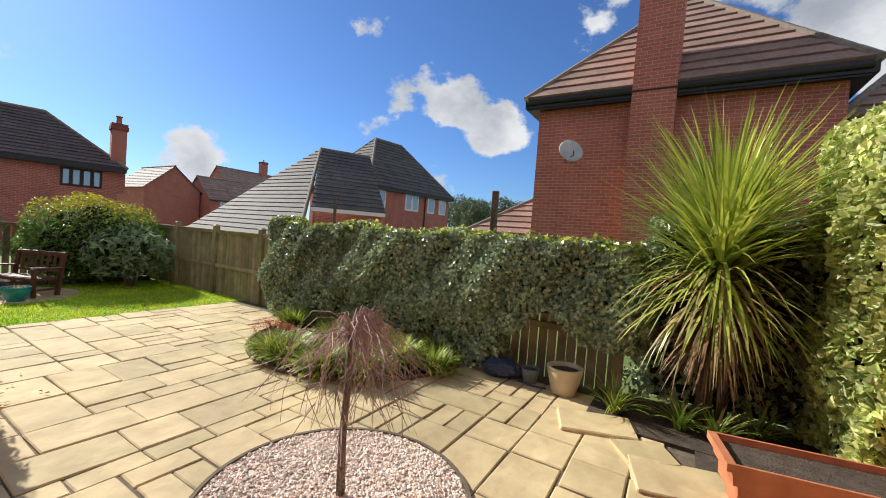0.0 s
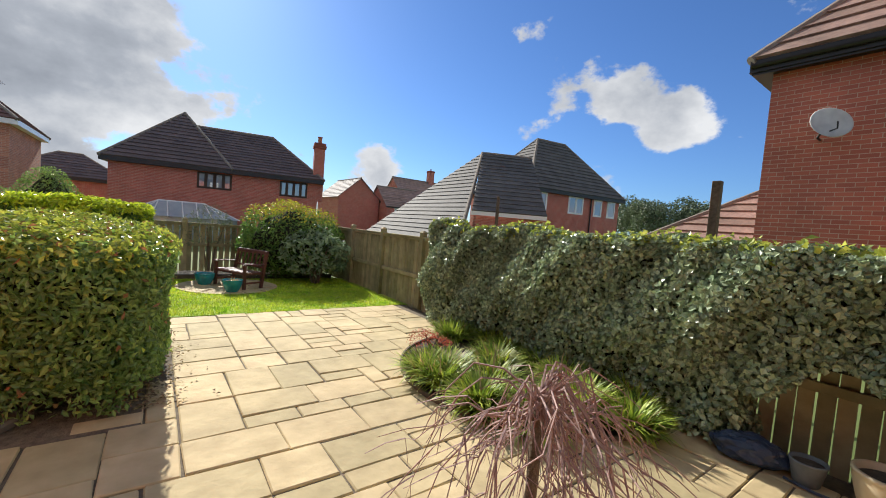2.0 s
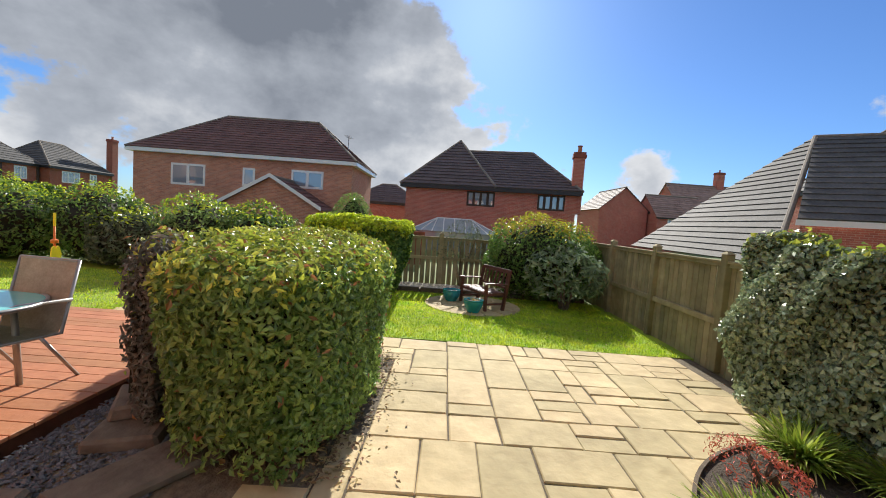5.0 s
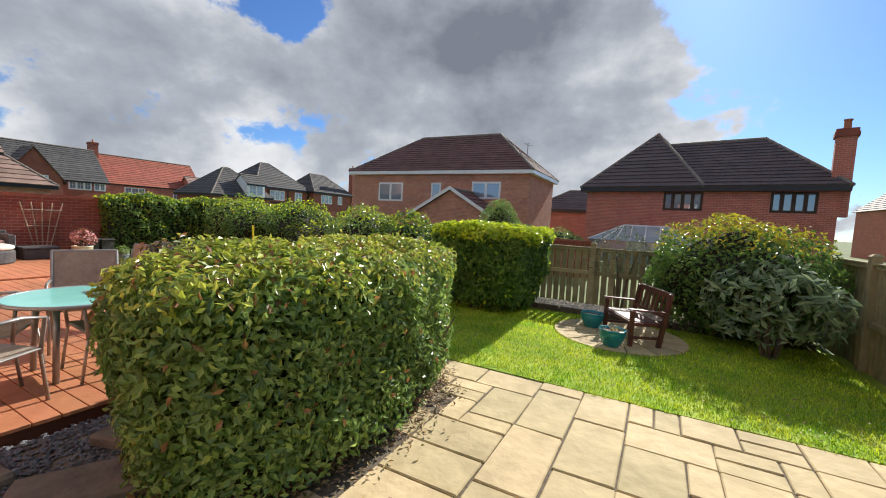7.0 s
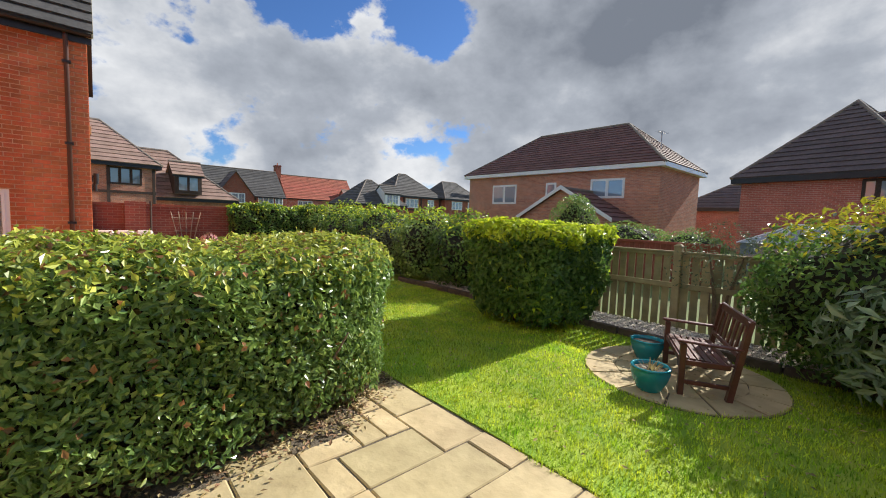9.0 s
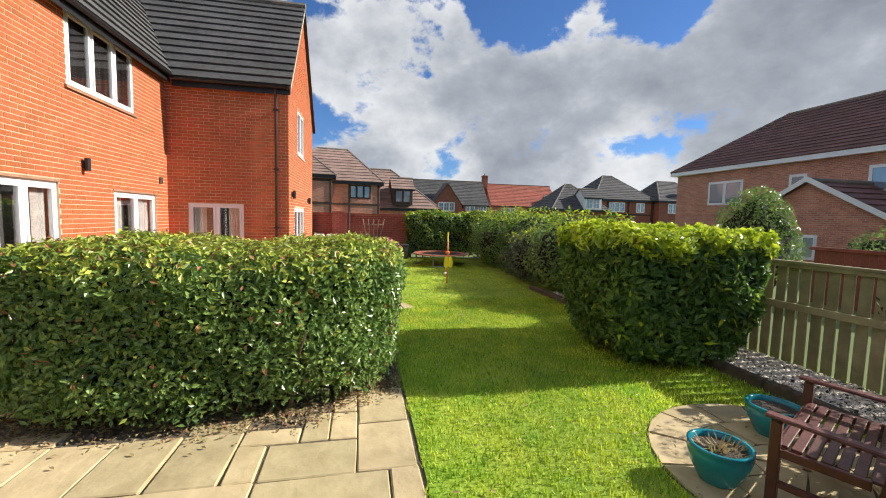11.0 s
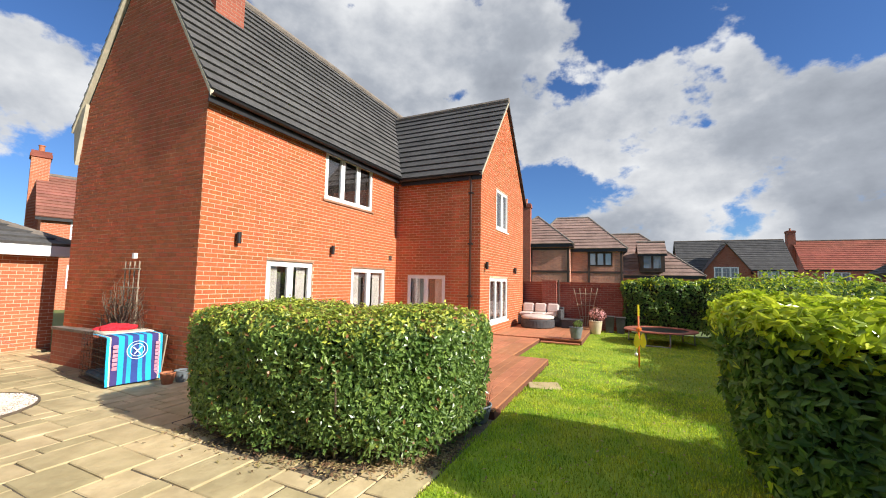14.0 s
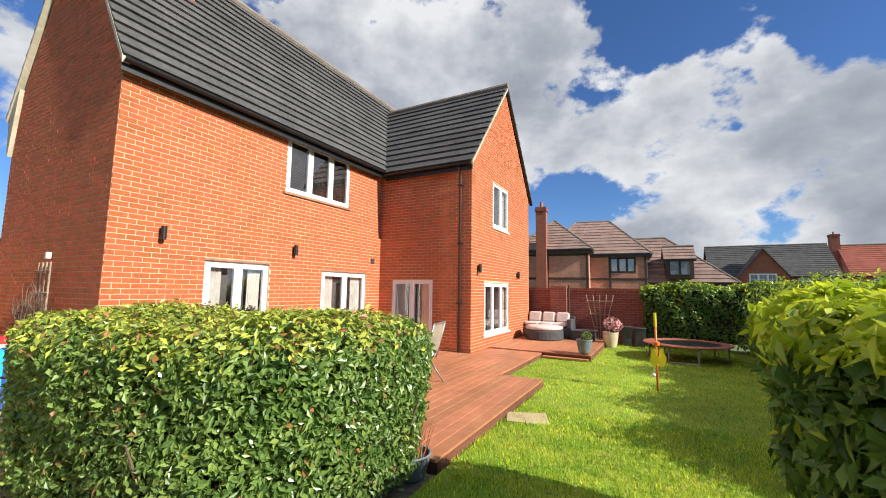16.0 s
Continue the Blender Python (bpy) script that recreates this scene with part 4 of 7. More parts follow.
def gravel_circle():
    cx, cy, r = CIRC
    rng = np.random.default_rng(2)
    tagged(part("gravel_bed", disc(cx, cy, r, -0.03, 0.008), M_PINK), "round gravel bed set in the paving", "gravel bed", kind="structure")
    g = Geo()
    ring = lambda q: [(cx + q * math.cos(2 * math.pi * k / 64), cy + q * math.sin(2 * math.pi * k / 64)) for k in range(65)]  # noqa: E731
    strip_polys(g, ring(r - 0.012), ring(r + 0.012), -0.03, 0.022)
    tagged(part("bed_edging", g, M_EDGE), "thin dark metal edging round the gravel", "edging", kind="structure")
    n = 9000
    a, q = rng.uniform(0, 6.283, n), (r - 0.02) * np.sqrt(rng.random(n))
    pebbles("gravel", np.stack([cx + q * np.cos(a), cy + q * np.sin(a), rng.uniform(0.008, 0.02, n)], 1), 0.013, rng, M_PINK, None, "pale pink gravel in the round bed", "gravel")


gravel_circle()


def soil_beds():
    cx, cy, r = BED
    tagged(part("flower_bed", disc(cx, cy, r, -0.04, 0.012, 40, 0.0, math.pi), M_SOIL), "half-round soil bed below the ivy", "flower bed", kind="structure")
    g = Geo()
    ring = lambda q: [(cx + q * math.cos(math.pi * k / 40), cy + q * math.sin(math.pi * k / 40)) for k in range(41)]  # noqa: E731
    strip_polys(g, ring(r - 0.012), ring(r + 0.012), -0.04, 0.035)
    tagged(part("bed_edging", g, M_EDGE), "thin dark edging round the flower bed", "edging", kind="structure")
    tagged(part("side_bed", Geo().box(-7.5, -1.8, -5.2, -4.28, -0.05, 0.02).box(-7.5, -2.65, -4.28, -3.75, -0.05, 0.015), M_SOIL), "dark soil bed under the palm", "flower bed", kind="structure")
    tagged(part("hedge_bed", Geo().box(1.6, 4.1, -1.22, 0.55, -0.06, -0.004).box(4.1, 4.78, -0.8, 0.55, -0.06, -0.004), M_DRYSOIL), "dark soil strip under the hedge", "flower bed", kind="structure")
    rng = np.random.default_rng(8)
    n = 5500
    x, y = rng.uniform(0.9, 3.2, n), rng.uniform(-0.45, 0.58, n)
    pebbles("slate_chips", np.stack([x, y, rng.uniform(-0.01, 0.012, n)], 1), 0.02, rng, M_SLATE, None, "blue-grey slate chippings beside the deck", "slate chips")
    # raised gravel border along the back fence
    tagged(part("border_gravel_base", Geo().box(8.2, 9.02, -4.9, 3.2, -0.05, 0.05), M_SOIL), "raised border behind the lawn", "border", kind="structure")
    s = thing("sleeper_edge", "dark timber sleepers edging the raised border", "sleeper edging", kind="structure")
    rr = random.Random(3)
    for k in range(5):
        bm = bevel_box(0.09, 1.75, 0.15, 0.008, 0.004, rr)
        part("sleeper", bm, M_SLEEPER, s, m=pose(8.16, -4.1 + k * 1.78, -0.05))
    n = 14000
    pebbles("border_gravel", np.stack([rng.uniform(8.22, 9.0, n), rng.uniform(-4.9, 3.2, n), rng.uniform(0.05, 0.068, n)], 1), 0.018, rng, M_GREYGRAV, None, "grey-brown gravel on the raised border", "gravel")


soil_beds()

# ---- fences ----


def fence(label, a, b, height, bays, face, post_h=0.1, board_w=0.1, gap=0.018, board_top=True, rails=(0.28, 0.98), z0=0.02, inward=(0, 0)):
    """A timber fence: posts, rails and upright boards with gaps; face: the side that carries the boards."""
    f = thing("fence", label, "fence", "garden fences")
    a, b, n = Vector((*a, 0)), Vector((*b, 0)), Vector((*face, 0))
    d = (b - a).normalized()
    ln = (b - a).length
    ang = math.degrees(math.atan2(d.y, d.x))
    rng = random.Random(int(ln * 100))
    pm = bpy.data.meshes.new("post")
    bm = bevel_box(0.1, 0.1, height + post_h, 0.006)
    bm.to_mesh(pm)
    bm.free()
    for k in range(bays + 1):
        p = a + d * (ln * k / bays)
        post = part("post", pm, M_FENCE, f, m=pose(p.x, p.y, 0, 0, rng.uniform(-0.6, 0.6), ang))
        part("post_cap", Geo().hexa([(-0.06, -0.06, 0), (0.06, -0.06, 0), (0.06, 0.06, 0), (-0.06, 0.06, 0)], [(-0.02, -0.02, 0.035), (0.02, -0.02, 0.035), (0.02, 0.02, 0.035), (-0.02, 0.02, 0.035)]), M_FENCE, post, m=Matrix.Translation((0, 0, height + post_h)))
    for z in (height * rails[0], height * rails[1] - 0.05):
        for k in range(bays):
            bm = bevel_box(ln / bays - 0.11, 0.04, 0.075, 0.004)
            p = a + d * (ln * (k + 0.5) / bays)
            part("rail", bm, M_FENCE, f, m=pose(p.x, p.y, z, 0, 0, ang))
    step = board_w + gap
    boards = [bevel_box(board_w, 0.016, height - z0 + q, 0.003) for q in (-0.015, 0.0, 0.012)]
    mes = []
    for bm in boards:
        me = bpy.data.meshes.new("board")
        bm.to_mesh(me)
        bm.free()
        mes.append(me)
    for k in range(int(ln / step)):
        p = a + d * ((k + 0.5) * step) + n * 0.032
        part("board", rng.choice(mes), M_FENCE, f, m=pose(p.x, p.y, z0, 0, rng.uniform(-0.4, 0.4), ang + rng.uniform(-0.6, 0.6)))
    if board_top:
        bm = bevel_box(ln, 0.07, 0.03, 0.004)
        p = (a + b) / 2
        part("capping", bm, M_FENCE, f, m=pose(p.x, p.y, height - 0.005, 0, 0, ang))
    return f


fence("weathered upright-board timber fence along the patio", (-1.95, -5.22), (9.05, -5.22), 1.3, 7, (0, -1), gap=0.012, rails=(0.42, 1.0), z0=-0.05)
fence("weathered timber fence with gaps behind the lawn", (9.08, -5.24), (9.08, 3.3), 1.15, 5, (1, 0), gap=0.03, rails=(0.55, 1.0))

# ---- hedges and climbers ----


def hedge(name, label, lo, hi, r, per, leaf, size, rng_seed, top_mat=None, top_share=0.0, red=0.0, core=0.13, depth=0.09, swell=0.06, category="hedge", group=""):
    """A clipped hedge: a core coloured near-black for its inner shade, inside a shell of single leaves."""
    rng = np.random.default_rng(rng_seed)
    h = thing(name, label, category, group)
    lo, hi = np.array(lo, float), np.array(hi, float)
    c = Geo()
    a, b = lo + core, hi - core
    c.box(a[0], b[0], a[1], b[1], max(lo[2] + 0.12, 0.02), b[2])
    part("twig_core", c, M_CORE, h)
    p, n = shell(lo, hi, r, per, rng, depth, swell)
    lowcut = p[:, 2] > lo[2] + 0.04 + 0.08 * rng.random(len(p))
    p, n = p[lowcut], n[lowcut]
    z = (p[:, 2] - lo[2]) / (hi[2] - lo[2])
    kind = np.zeros(len(p), int)
    if top_mat:
        kind[(rng.random(len(p)) < top_share * np.clip((z - 0.80) / 0.16, 0.03, 1))] = 1
    if red:
        kind[(rng.random(len(p)) < red * (0.15 + np.clip((z - 0.8) / 0.2, 0, 1)))] = 2
    for k, (nm, mt) in enumerate((("foliage", leaf), ("new_growth", top_mat), ("russet_leaves", M_LEAF_RED))):
        s = kind == k
        if s.sum() > 20 and mt:
            q = p[s] + (n[s] * 0.02 + np.array([0, 0, 0.015]) if k else 0)
            tagged(part(nm, leaf_mesh(nm, q, n[s], size[0], size[1], rng), mt, h), kind="stuff")
    g = Geo()
    for k in range(int((hi[0] - lo[0]) * (hi[1] - lo[1]) * 5) + 3):
        x, y = rng.uniform(a[0], b[0]), rng.uniform(a[1], b[1])
        g.tube([(x, y, 0), (x + rng.normal(0, 0.05), y + rng.normal(0, 0.05), 0.25), (x + rng.normal(0, 0.1), y + rng.normal(0, 0.1), 0.6)], [0.018, 0.014, 0.008], 5)
    tagged(part("stem_mass", g, M_BARK, h), kind="stuff")
    return h


def rounded(poly, rounds=2):
    """A closed outline with its corners cut smooth."""
    for _ in range(rounds):
        q = []
        for a, b in zip(poly, poly[1:] + poly[:1]):
            q += [(a[0] * 0.75 + b[0] * 0.25, a[1] * 0.75 + b[1] * 0.25), (a[0] * 0.25 + b[0] * 0.75, a[1] * 0.25 + b[1] * 0.75)]
        poly = q
    return np.array(poly)


def within(p, poly):
    a, b = poly, np.roll(poly, -1, 0)
    x, y = p[:, :1], p[:, 1:2]
    cross = (a[:, 1] > y) != (b[:, 1] > y)
    at = a[:, 0] + (y - a[:, 1]) / (b[:, 1] - a[:, 1] + 1e-12) * (b[:, 0] - a[:, 0])
    return (cross & (x < at)).sum(1) % 2 == 1


def outline_hedge(label, poly, z0, z1, r, inset, per, leaf, size, seed, top_mat=None, top_share=0.0, russet=0.0, swell=0.06, depth=0.19):
    """A clipped hedge over a free outline (counter-clockwise): it leans in towards its foot by inset and is rounded at the top by r."""
    rng = np.random.default_rng(seed)
    h = thing("hedge", label, "hedge", "clipped hedges")
    ring = rounded(poly)
    nxt = np.roll(ring, -1, 0)
    seg = nxt - ring
    ln = np.linalg.norm(seg, axis=1)
    out = np.stack([seg[:, 1], -seg[:, 0]], 1) / ln[:, None]
    out = out + np.roll(out, 1, 0)
    out /= np.linalg.norm(out, axis=1)[:, None]

    def back(z):
        t = np.clip((z - z0) / (z1 - z0), 0, 1)
        k = np.clip((z - (z1 - r)) / r, 0, 1)
        return inset * (1 - t) ** 1.6 + r * (1 - np.sqrt(1 - k * k))

    n = int(per * ln.sum() * (z1 - z0))
    i = rng.choice(len(ring), n, p=ln / ln.sum())
    f = rng.random((n, 1))
    z = rng.uniform(z0, z1, n)
    side = np.concatenate([(1 - f) * out[i] + f * np.roll(out, -1, 0)[i], np.clip((z[:, None] - (z1 - r)) / r, 0, 1)], 1)
    xy = ring[i] * (1 - f) + nxt[i] * f - side[:, :2] * back(z)[:, None]
    p1 = np.concatenate([xy, z[:, None]], 1)
    lo, hi = ring.min(0), ring.max(0)
    q = lo + rng.random((int(per * np.prod(hi - lo)), 2)) * (hi - lo)
    q = q[within(q, ring - out * r * 0.8)]
    p2 = np.concatenate([q, np.full((len(q), 1), z1)], 1)
    p = np.concatenate([p1, p2])
    nm_ = np.concatenate([side, np.tile(np.array([0.0, 0, 1]), (len(q), 1))])
    nm_ /= np.linalg.norm(nm_, axis=1)[:, None]
    p = p + nm_ * (lump(p, swell, 1.7) + lump(p, swell * 0.5, 4.3) - rng.random(len(p)) ** 2 * depth + rng.normal(0, 0.014, len(p)))[:, None]
    t = (p[:, 2] - z0) / (z1 - z0)
    ok = t > 0.02 + 0.14 * rng.random(len(p)) + lump(p, 0.05, 5)
    p, nm_, t = p[ok], nm_[ok], t[ok]
    kind = np.zeros(len(p), int)
    patch = lump(p, 0.7, 2.3) + lump(p, 0.5, 6)
    if top_mat:
        kind[rng.random(len(p)) < top_share * np.clip((t - 0.82) / 0.14 + patch * 0.6, 0.02, 1)] = 1
    if russet:
        kind[rng.random(len(p)) < russet * np.clip(0.15 + 0.5 * patch + np.clip((t - 0.82) / 0.15, 0, 1), 0.05, 1.5)] = 2
    for k, (nm, mt) in enumerate((("foliage", leaf), ("new_growth", top_mat), ("russet_leaves", M_LEAF_RED))):
        s_ = kind == k
        if s_.sum() > 20 and mt:
            o = nm_[s_] * 0.02 + np.array([0, 0, 0.012]) if k else 0
            tagged(part(nm, leaf_mesh(nm, p[s_] + o, nm_[s_], size[0], size[1], rng), mt, h), kind="stuff")
    # solid inner body, its dark colour standing in for shade inside the hedge
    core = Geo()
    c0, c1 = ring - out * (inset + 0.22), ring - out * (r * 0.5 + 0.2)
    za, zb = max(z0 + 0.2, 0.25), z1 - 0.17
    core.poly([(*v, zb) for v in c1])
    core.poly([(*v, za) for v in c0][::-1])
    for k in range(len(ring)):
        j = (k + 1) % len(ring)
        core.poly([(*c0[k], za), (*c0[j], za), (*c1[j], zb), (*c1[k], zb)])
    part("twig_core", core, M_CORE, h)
    g = Geo()
    q = lo + rng.random((400, 2)) * (hi - lo)
    q = q[within(q, ring - out * (inset + 0.1))][:34]
    for x, y in q:
        dx, dy = rng.normal(0, 0.09, 2)
        g.tube([(x, y, 0), (x + dx * 0.5, y + dy * 0.5, 0.2), (x + dx, y + dy, 0.45), (x + 2 * dx, y + 2 * dy, 0.7)], [0.02, 0.016, 0.012, 0.006], 5)
    tagged(part("stem_mass", g, M_BARK, h), kind="stuff")
    return h


outline_hedge("clipped glossy green hedge with russet tips curving round the patio corner", [(1.66, -1.0), (1.86, -1.33), (2.5, -1.42), (3.85, -1.38), (4.35, -1.16), (4.7, -0.78), (4.83, -0.3), (4.83, 0.25), (4.66, 0.66), (4.2, 0.62), (3.5, 0.3), (2.75, 0.02), (2.05, -0.16), (1.74, -0.42)], 0.02, 1.27, 0.2, 0.08, 4300, M_LEAF, (0.058, 0.029), 21, M_LEAF_TOP, 0.6, 0.06, swell=0.05)
outline_hedge("darker russet-leaved bush grown into the back of the hedge", [(2.05, -0.25), (3.1, -0.05), (3.3, 0.48), (2.7, 0.42), (2.1, 0.12)], 0.05, 1.3, 0.2, 0.12, 2900, M_PLUM, (0.055, 0.028), 24, M_LEAF_TOP, 0.15, 0.06)
outline_hedge("dense laurel hedge block with bright yellow-green top growth", [(6.84, -0.85), (7.05, -1.2), (8.4, -1.22), (8.7, -1.0), (8.74, 0.5), (8.5, 0.8), (7.3, 0.8), (6.88, 0.45)], 0.05, 1.46, 0.15, 0.32, 2300, M_LAUREL, (0.10, 0.046), 22, M_LAUREL_TOP, 1.0, 0.0, swell=0.06)
hedge("hedge", "tall evergreen hedge at the end of the garden", (6.0, 10.45, 0.1), (12.5, 11.5, 1.75), 0.3, 620, M_LAUREL, (0.11, 0.055), 23, M_LAUREL_TOP, 0.35, 0.0, group="clipped hedges", swell=0.12)


def ivy():
    rng = np.random.default_rng(31)
    t = thing("ivy", "dark glossy ivy covering the timber fence", "ivy", at=(-0.3, 0, 0))
    lo, hi = (-1.85, -5.35, 0.5), (4.05, -4.86, 1.62)
    p, n = shell(lo, hi, 0.18, 4000, rng, 0.18, 0.17)
    x, z = p[:, 0], p[:, 2]
    # it hangs to the ground towards the lawn and shows the boards near the pots
    p2, n2 = shell((-0.35, -5.3, 0.03), (4.0, -4.84, 0.75), 0.15, 2600, rng, 0.18, 0.13)
    ragged = p[:, 2] > 0.55 + 0.25 * np.sin(5 * p[:, 0]) * (p[:, 0] < 0)
    p, n = np.concatenate([p[ragged], p2]), np.concatenate([n[ragged], n2])
    tagged(part("foliage", leaf_mesh("foliage", p, n, 0.056, 0.05, rng, 0.6), M_IVY, t), kind="stuff")
    p3, n3 = shell((-1.85, -5.3, 1.45), (4.05, -4.88, 1.66), 0.15, 200, rng, 0.05, 0.15)
    tagged(part("young_leaves", leaf_mesh("young_leaves", p3, n3, 0.07, 0.055, rng), M_LEAF_TOP, t), kind="stuff")
    # plain boxes behind the leaves, coloured as the shade between them
    part("shade_backing", Geo().box(-1.7, 3.95, -5.2, -5.06, 0.75, 1.45).box(-0.2, 3.9, -5.19, -5.05, 0.05, 0.75), M_CORE, t)
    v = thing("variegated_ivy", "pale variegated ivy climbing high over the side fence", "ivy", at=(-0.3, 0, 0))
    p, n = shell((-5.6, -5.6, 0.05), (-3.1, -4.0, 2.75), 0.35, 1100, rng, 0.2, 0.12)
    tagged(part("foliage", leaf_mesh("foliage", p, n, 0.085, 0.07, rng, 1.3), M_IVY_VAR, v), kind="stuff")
    part("shade_backing", Geo().box(-5.4, -3.32, -5.45, -4.25, 0.0, 2.5), M_CORE, v)
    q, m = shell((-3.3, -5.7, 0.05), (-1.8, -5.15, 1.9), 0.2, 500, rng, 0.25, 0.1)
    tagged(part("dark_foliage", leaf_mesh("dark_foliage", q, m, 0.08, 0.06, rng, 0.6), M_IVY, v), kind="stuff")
    part("dark_shade_backing", Geo().box(-3.28, -1.95, -5.6, -5.3, 0.05, 1.8), M_CORE, v)


ivy()


def shrub(name, label, c, rad, n, leaf, size, seed, top=None, share=0.3, core=True, low=-0.5, group="", category="shrub", swell=0.14):
    rng = np.random.default_rng(seed)
    t = thing(name, label, category, group, (c[0], c[1], 0))
    c = (0, 0, c[2])
    p, q = blob_shell(c, rad, n, rng, 0.3 * min(rad), swell, low)
    p[:, 2] = np.maximum(p[:, 2], 0.05)
    k = np.zeros(len(p), bool)
    if top:
        k = rng.random(len(p)) < share * np.clip((p[:, 2] - c[2]) / rad[2] * 1.9 - 0.75, 0, 1)
        tagged(part("new_growth", leaf_mesh("new_growth", p[k] + q[k] * 0.03, q[k], size[0], size[1], rng), top, t), kind="stuff")
    tagged(part("foliage", leaf_mesh("foliage", p[~k], q[~k], size[0], size[1], rng), leaf, t), kind="stuff")
    # dark lump within the crown, painted as its inner shade
    if core:
        d = bmesh.new()
        bmesh.ops.create_icosphere(d, subdivisions=3, radius=1)
        for v in d.verts:
            w = 0.72 + 0.1 * math.sin(5 * v.co.x + 3 * v.co.z) * math.cos(4 * v.co.y)
            v.co = Vector((v.co.x * rad[0] * w, v.co.y * rad[1] * w, max(0.04, c[2] + v.co.z * rad[2] * w)))
        part("twig_core", d, M_CORE, t)
    g = Geo()
    for i in range(5):
        a = i * 1.256 + 0.3
        e = (rad[0] * 0.55 * math.cos(a), rad[1] * 0.55 * math.sin(a), c[2] + rad[2] * 0.3)
        g.tube([(0.06 * math.cos(a), 0.06 * math.sin(a), 0), (e[0] * 0.4, e[1] * 0.4, c[2] * 0.6), e], [0.03, 0.022, 0.008], 6)
    tagged(part("stem_mass", g, M_BARK, t), kind="stuff")
    return t


M_GOLD = mat("golden_leaf", (0.38, 0.40, 0.03), (0.56, 0.50, 0.04), 4, 0.4, 0, vary=0.4, by="island", transl=0.3, coords="World")
M_RHODO = mat("pale_glossy_leaf", (0.17, 0.25, 0.12), (0.30, 0.39, 0.22), 5, 0.4, 0, vary=0.4, by="island", transl=0.3, coords="World")
M_GREYLEAF = mat("grey_green_leaf", (0.10, 0.14, 0.07), (0.17, 0.21, 0.12), 5, 0.5, 0, vary=0.4, by="island", transl=0.2, coords="World")
shrub("shrub", "large rounded evergreen shrub with golden new leaves by the fence", (8.4, -4.0, 0.86), (0.95, 1.25, 0.99), 9500, M_LAUREL, (0.085, 0.04), 41, M_GOLD, 1.0, low=-0.95)
shrub("shrub", "open big-leaved shrub with pale leaf clusters", (7.35, -4.3, 0.66), (0.6, 0.75, 0.6), 1150, M_RHODO, (0.17, 0.055), 42, None, 0, False, -0.75)
shrub("shrub", "thin grey-green shrub at the fence", (9.15, -2.35, 1.0), (0.4, 0.6, 0.55), 1500, M_GREYLEAF, (0.06, 0.02), 43, None, 0, False, -0.6)
for k, (x, y, z, r, s, lf) in enumerate(((8.75, 2.4, 0.75, (0.8, 0.9, 0.75), 51, M_LAUREL), (8.9, 3.9, 0.8, (0.9, 0.9, 0.85), 52, M_LEAF), (8.6, 5.3, 0.6, (0.7, 0.9, 0.62), 53, M_GREYLEAF), (9.2, 6.6, 0.85, (1.0, 1.0, 0.9), 54, M_LAUREL), (8.9, 8.3, 0.75, (0.95, 1.0, 0.85), 55, M_LAUREL), (9.4, 9.8, 0.9, (1.1, 0.9, 0.95), 56, M_LEAF))):
    shrub("shrub", "rounded border shrub beside the lawn", (x + 0.25, y, z), tuple(1.15 * q for q in r), 5200, lf, (0.10, 0.05), s, M_LAUREL_TOP, 0.5, low=-0.97, group="border shrubs", swell=0.24)
shrub("conifer", "dark bushy conifer behind the fence", (10.3, 0.6, 1.2), (0.55, 0.6, 0.95), 6000, M_LEAF, (0.06, 0.025), 57, None, 0, category="shrub", swell=0.06)

# ---- houses around ----
hA = hip_house("brick house with a dark hipped roof and white fascia", 24.0, 30.0, 4.0, 17.4, 4.72, 7.62, (27.2, 7.2), (27.2, 13.45), M_BRICK_MULTI, M_TILE_MAROON, 16, over=0.3, fascia=M_WHITE)
for y, w, z, hh, n in ((12.97, 2.1, 2.65, 1.3, 2), (9.93, 0.75, 2.85, 1.1, 1), (5.75, 1.95, 2.95, 1.08, 2)):
    window(hA, (24.0, y, z), (0, 1), (-1, 0), w, hh, n, sill=False, frame_w=0.08)
window(hA, (24.0, 10.4, 0.2), (0, 1), (-1, 0), 1.4, 1.0, 2, sill=False, frame_w=0.08)
porchA = gable_house("single-storey brick extension with white bargeboards", 3.0, 5.2, 1.75, 3.25, M_BRICK_MULTI, M_TILE_MAROON, 7, (24.0, 5.2), 180, 0.2)
porchA.matrix_basis = pose(24.0, 10.2, 0, 0, 0, 180)
for s in (0, 1):
    A, B = Vector((3.2, -0.2 if s == 0 else 5.4, 1.62)), Vector((3.2, 2.6, 3.25))
    part("bargeboard", Geo().hexa([A, A + Vector((0.03, 0, 0)), A + Vector((0.03, 0, 0.2)), A + Vector((0, 0, 0.2))], [B, B + Vector((0.03, 0, 0)), B + Vector((0.03, 0, 0.2)), B + Vector((0, 0, 0.2))]), M_WHITE, porchA)
window(porchA, (3.0, 1.9, 0.3), (0, 1), (1, 0), 1.1, 0.95, 2, sill=False, frame_w=0.07)

hB = hip_house("red brick house with a dark slate hipped roof", 0, 6.4, 0, 10.0, 3.72, 6.35, (3.2, 2.6), (3.2, 7.2), M_BRICK_DARK, M_TILE_DARK, 15, (22.1, -9.1), -12, 0.3)
PK = (3.15, 7.4, 7.0)
CB = [(-0.3, 4.5, 3.72), (-0.3, 10.3, 3.72), (6.7, 10.3, 3.72), (6.7, 4.5, 3.72)]
for k in range(4):
    slope(hB, "roof", CB[k], CB[(k + 1) % 4], PK, PK, 15, M_TILE_DARK)
    ridge(hB, CB[k], PK, 0.09, name="hip_tiles")
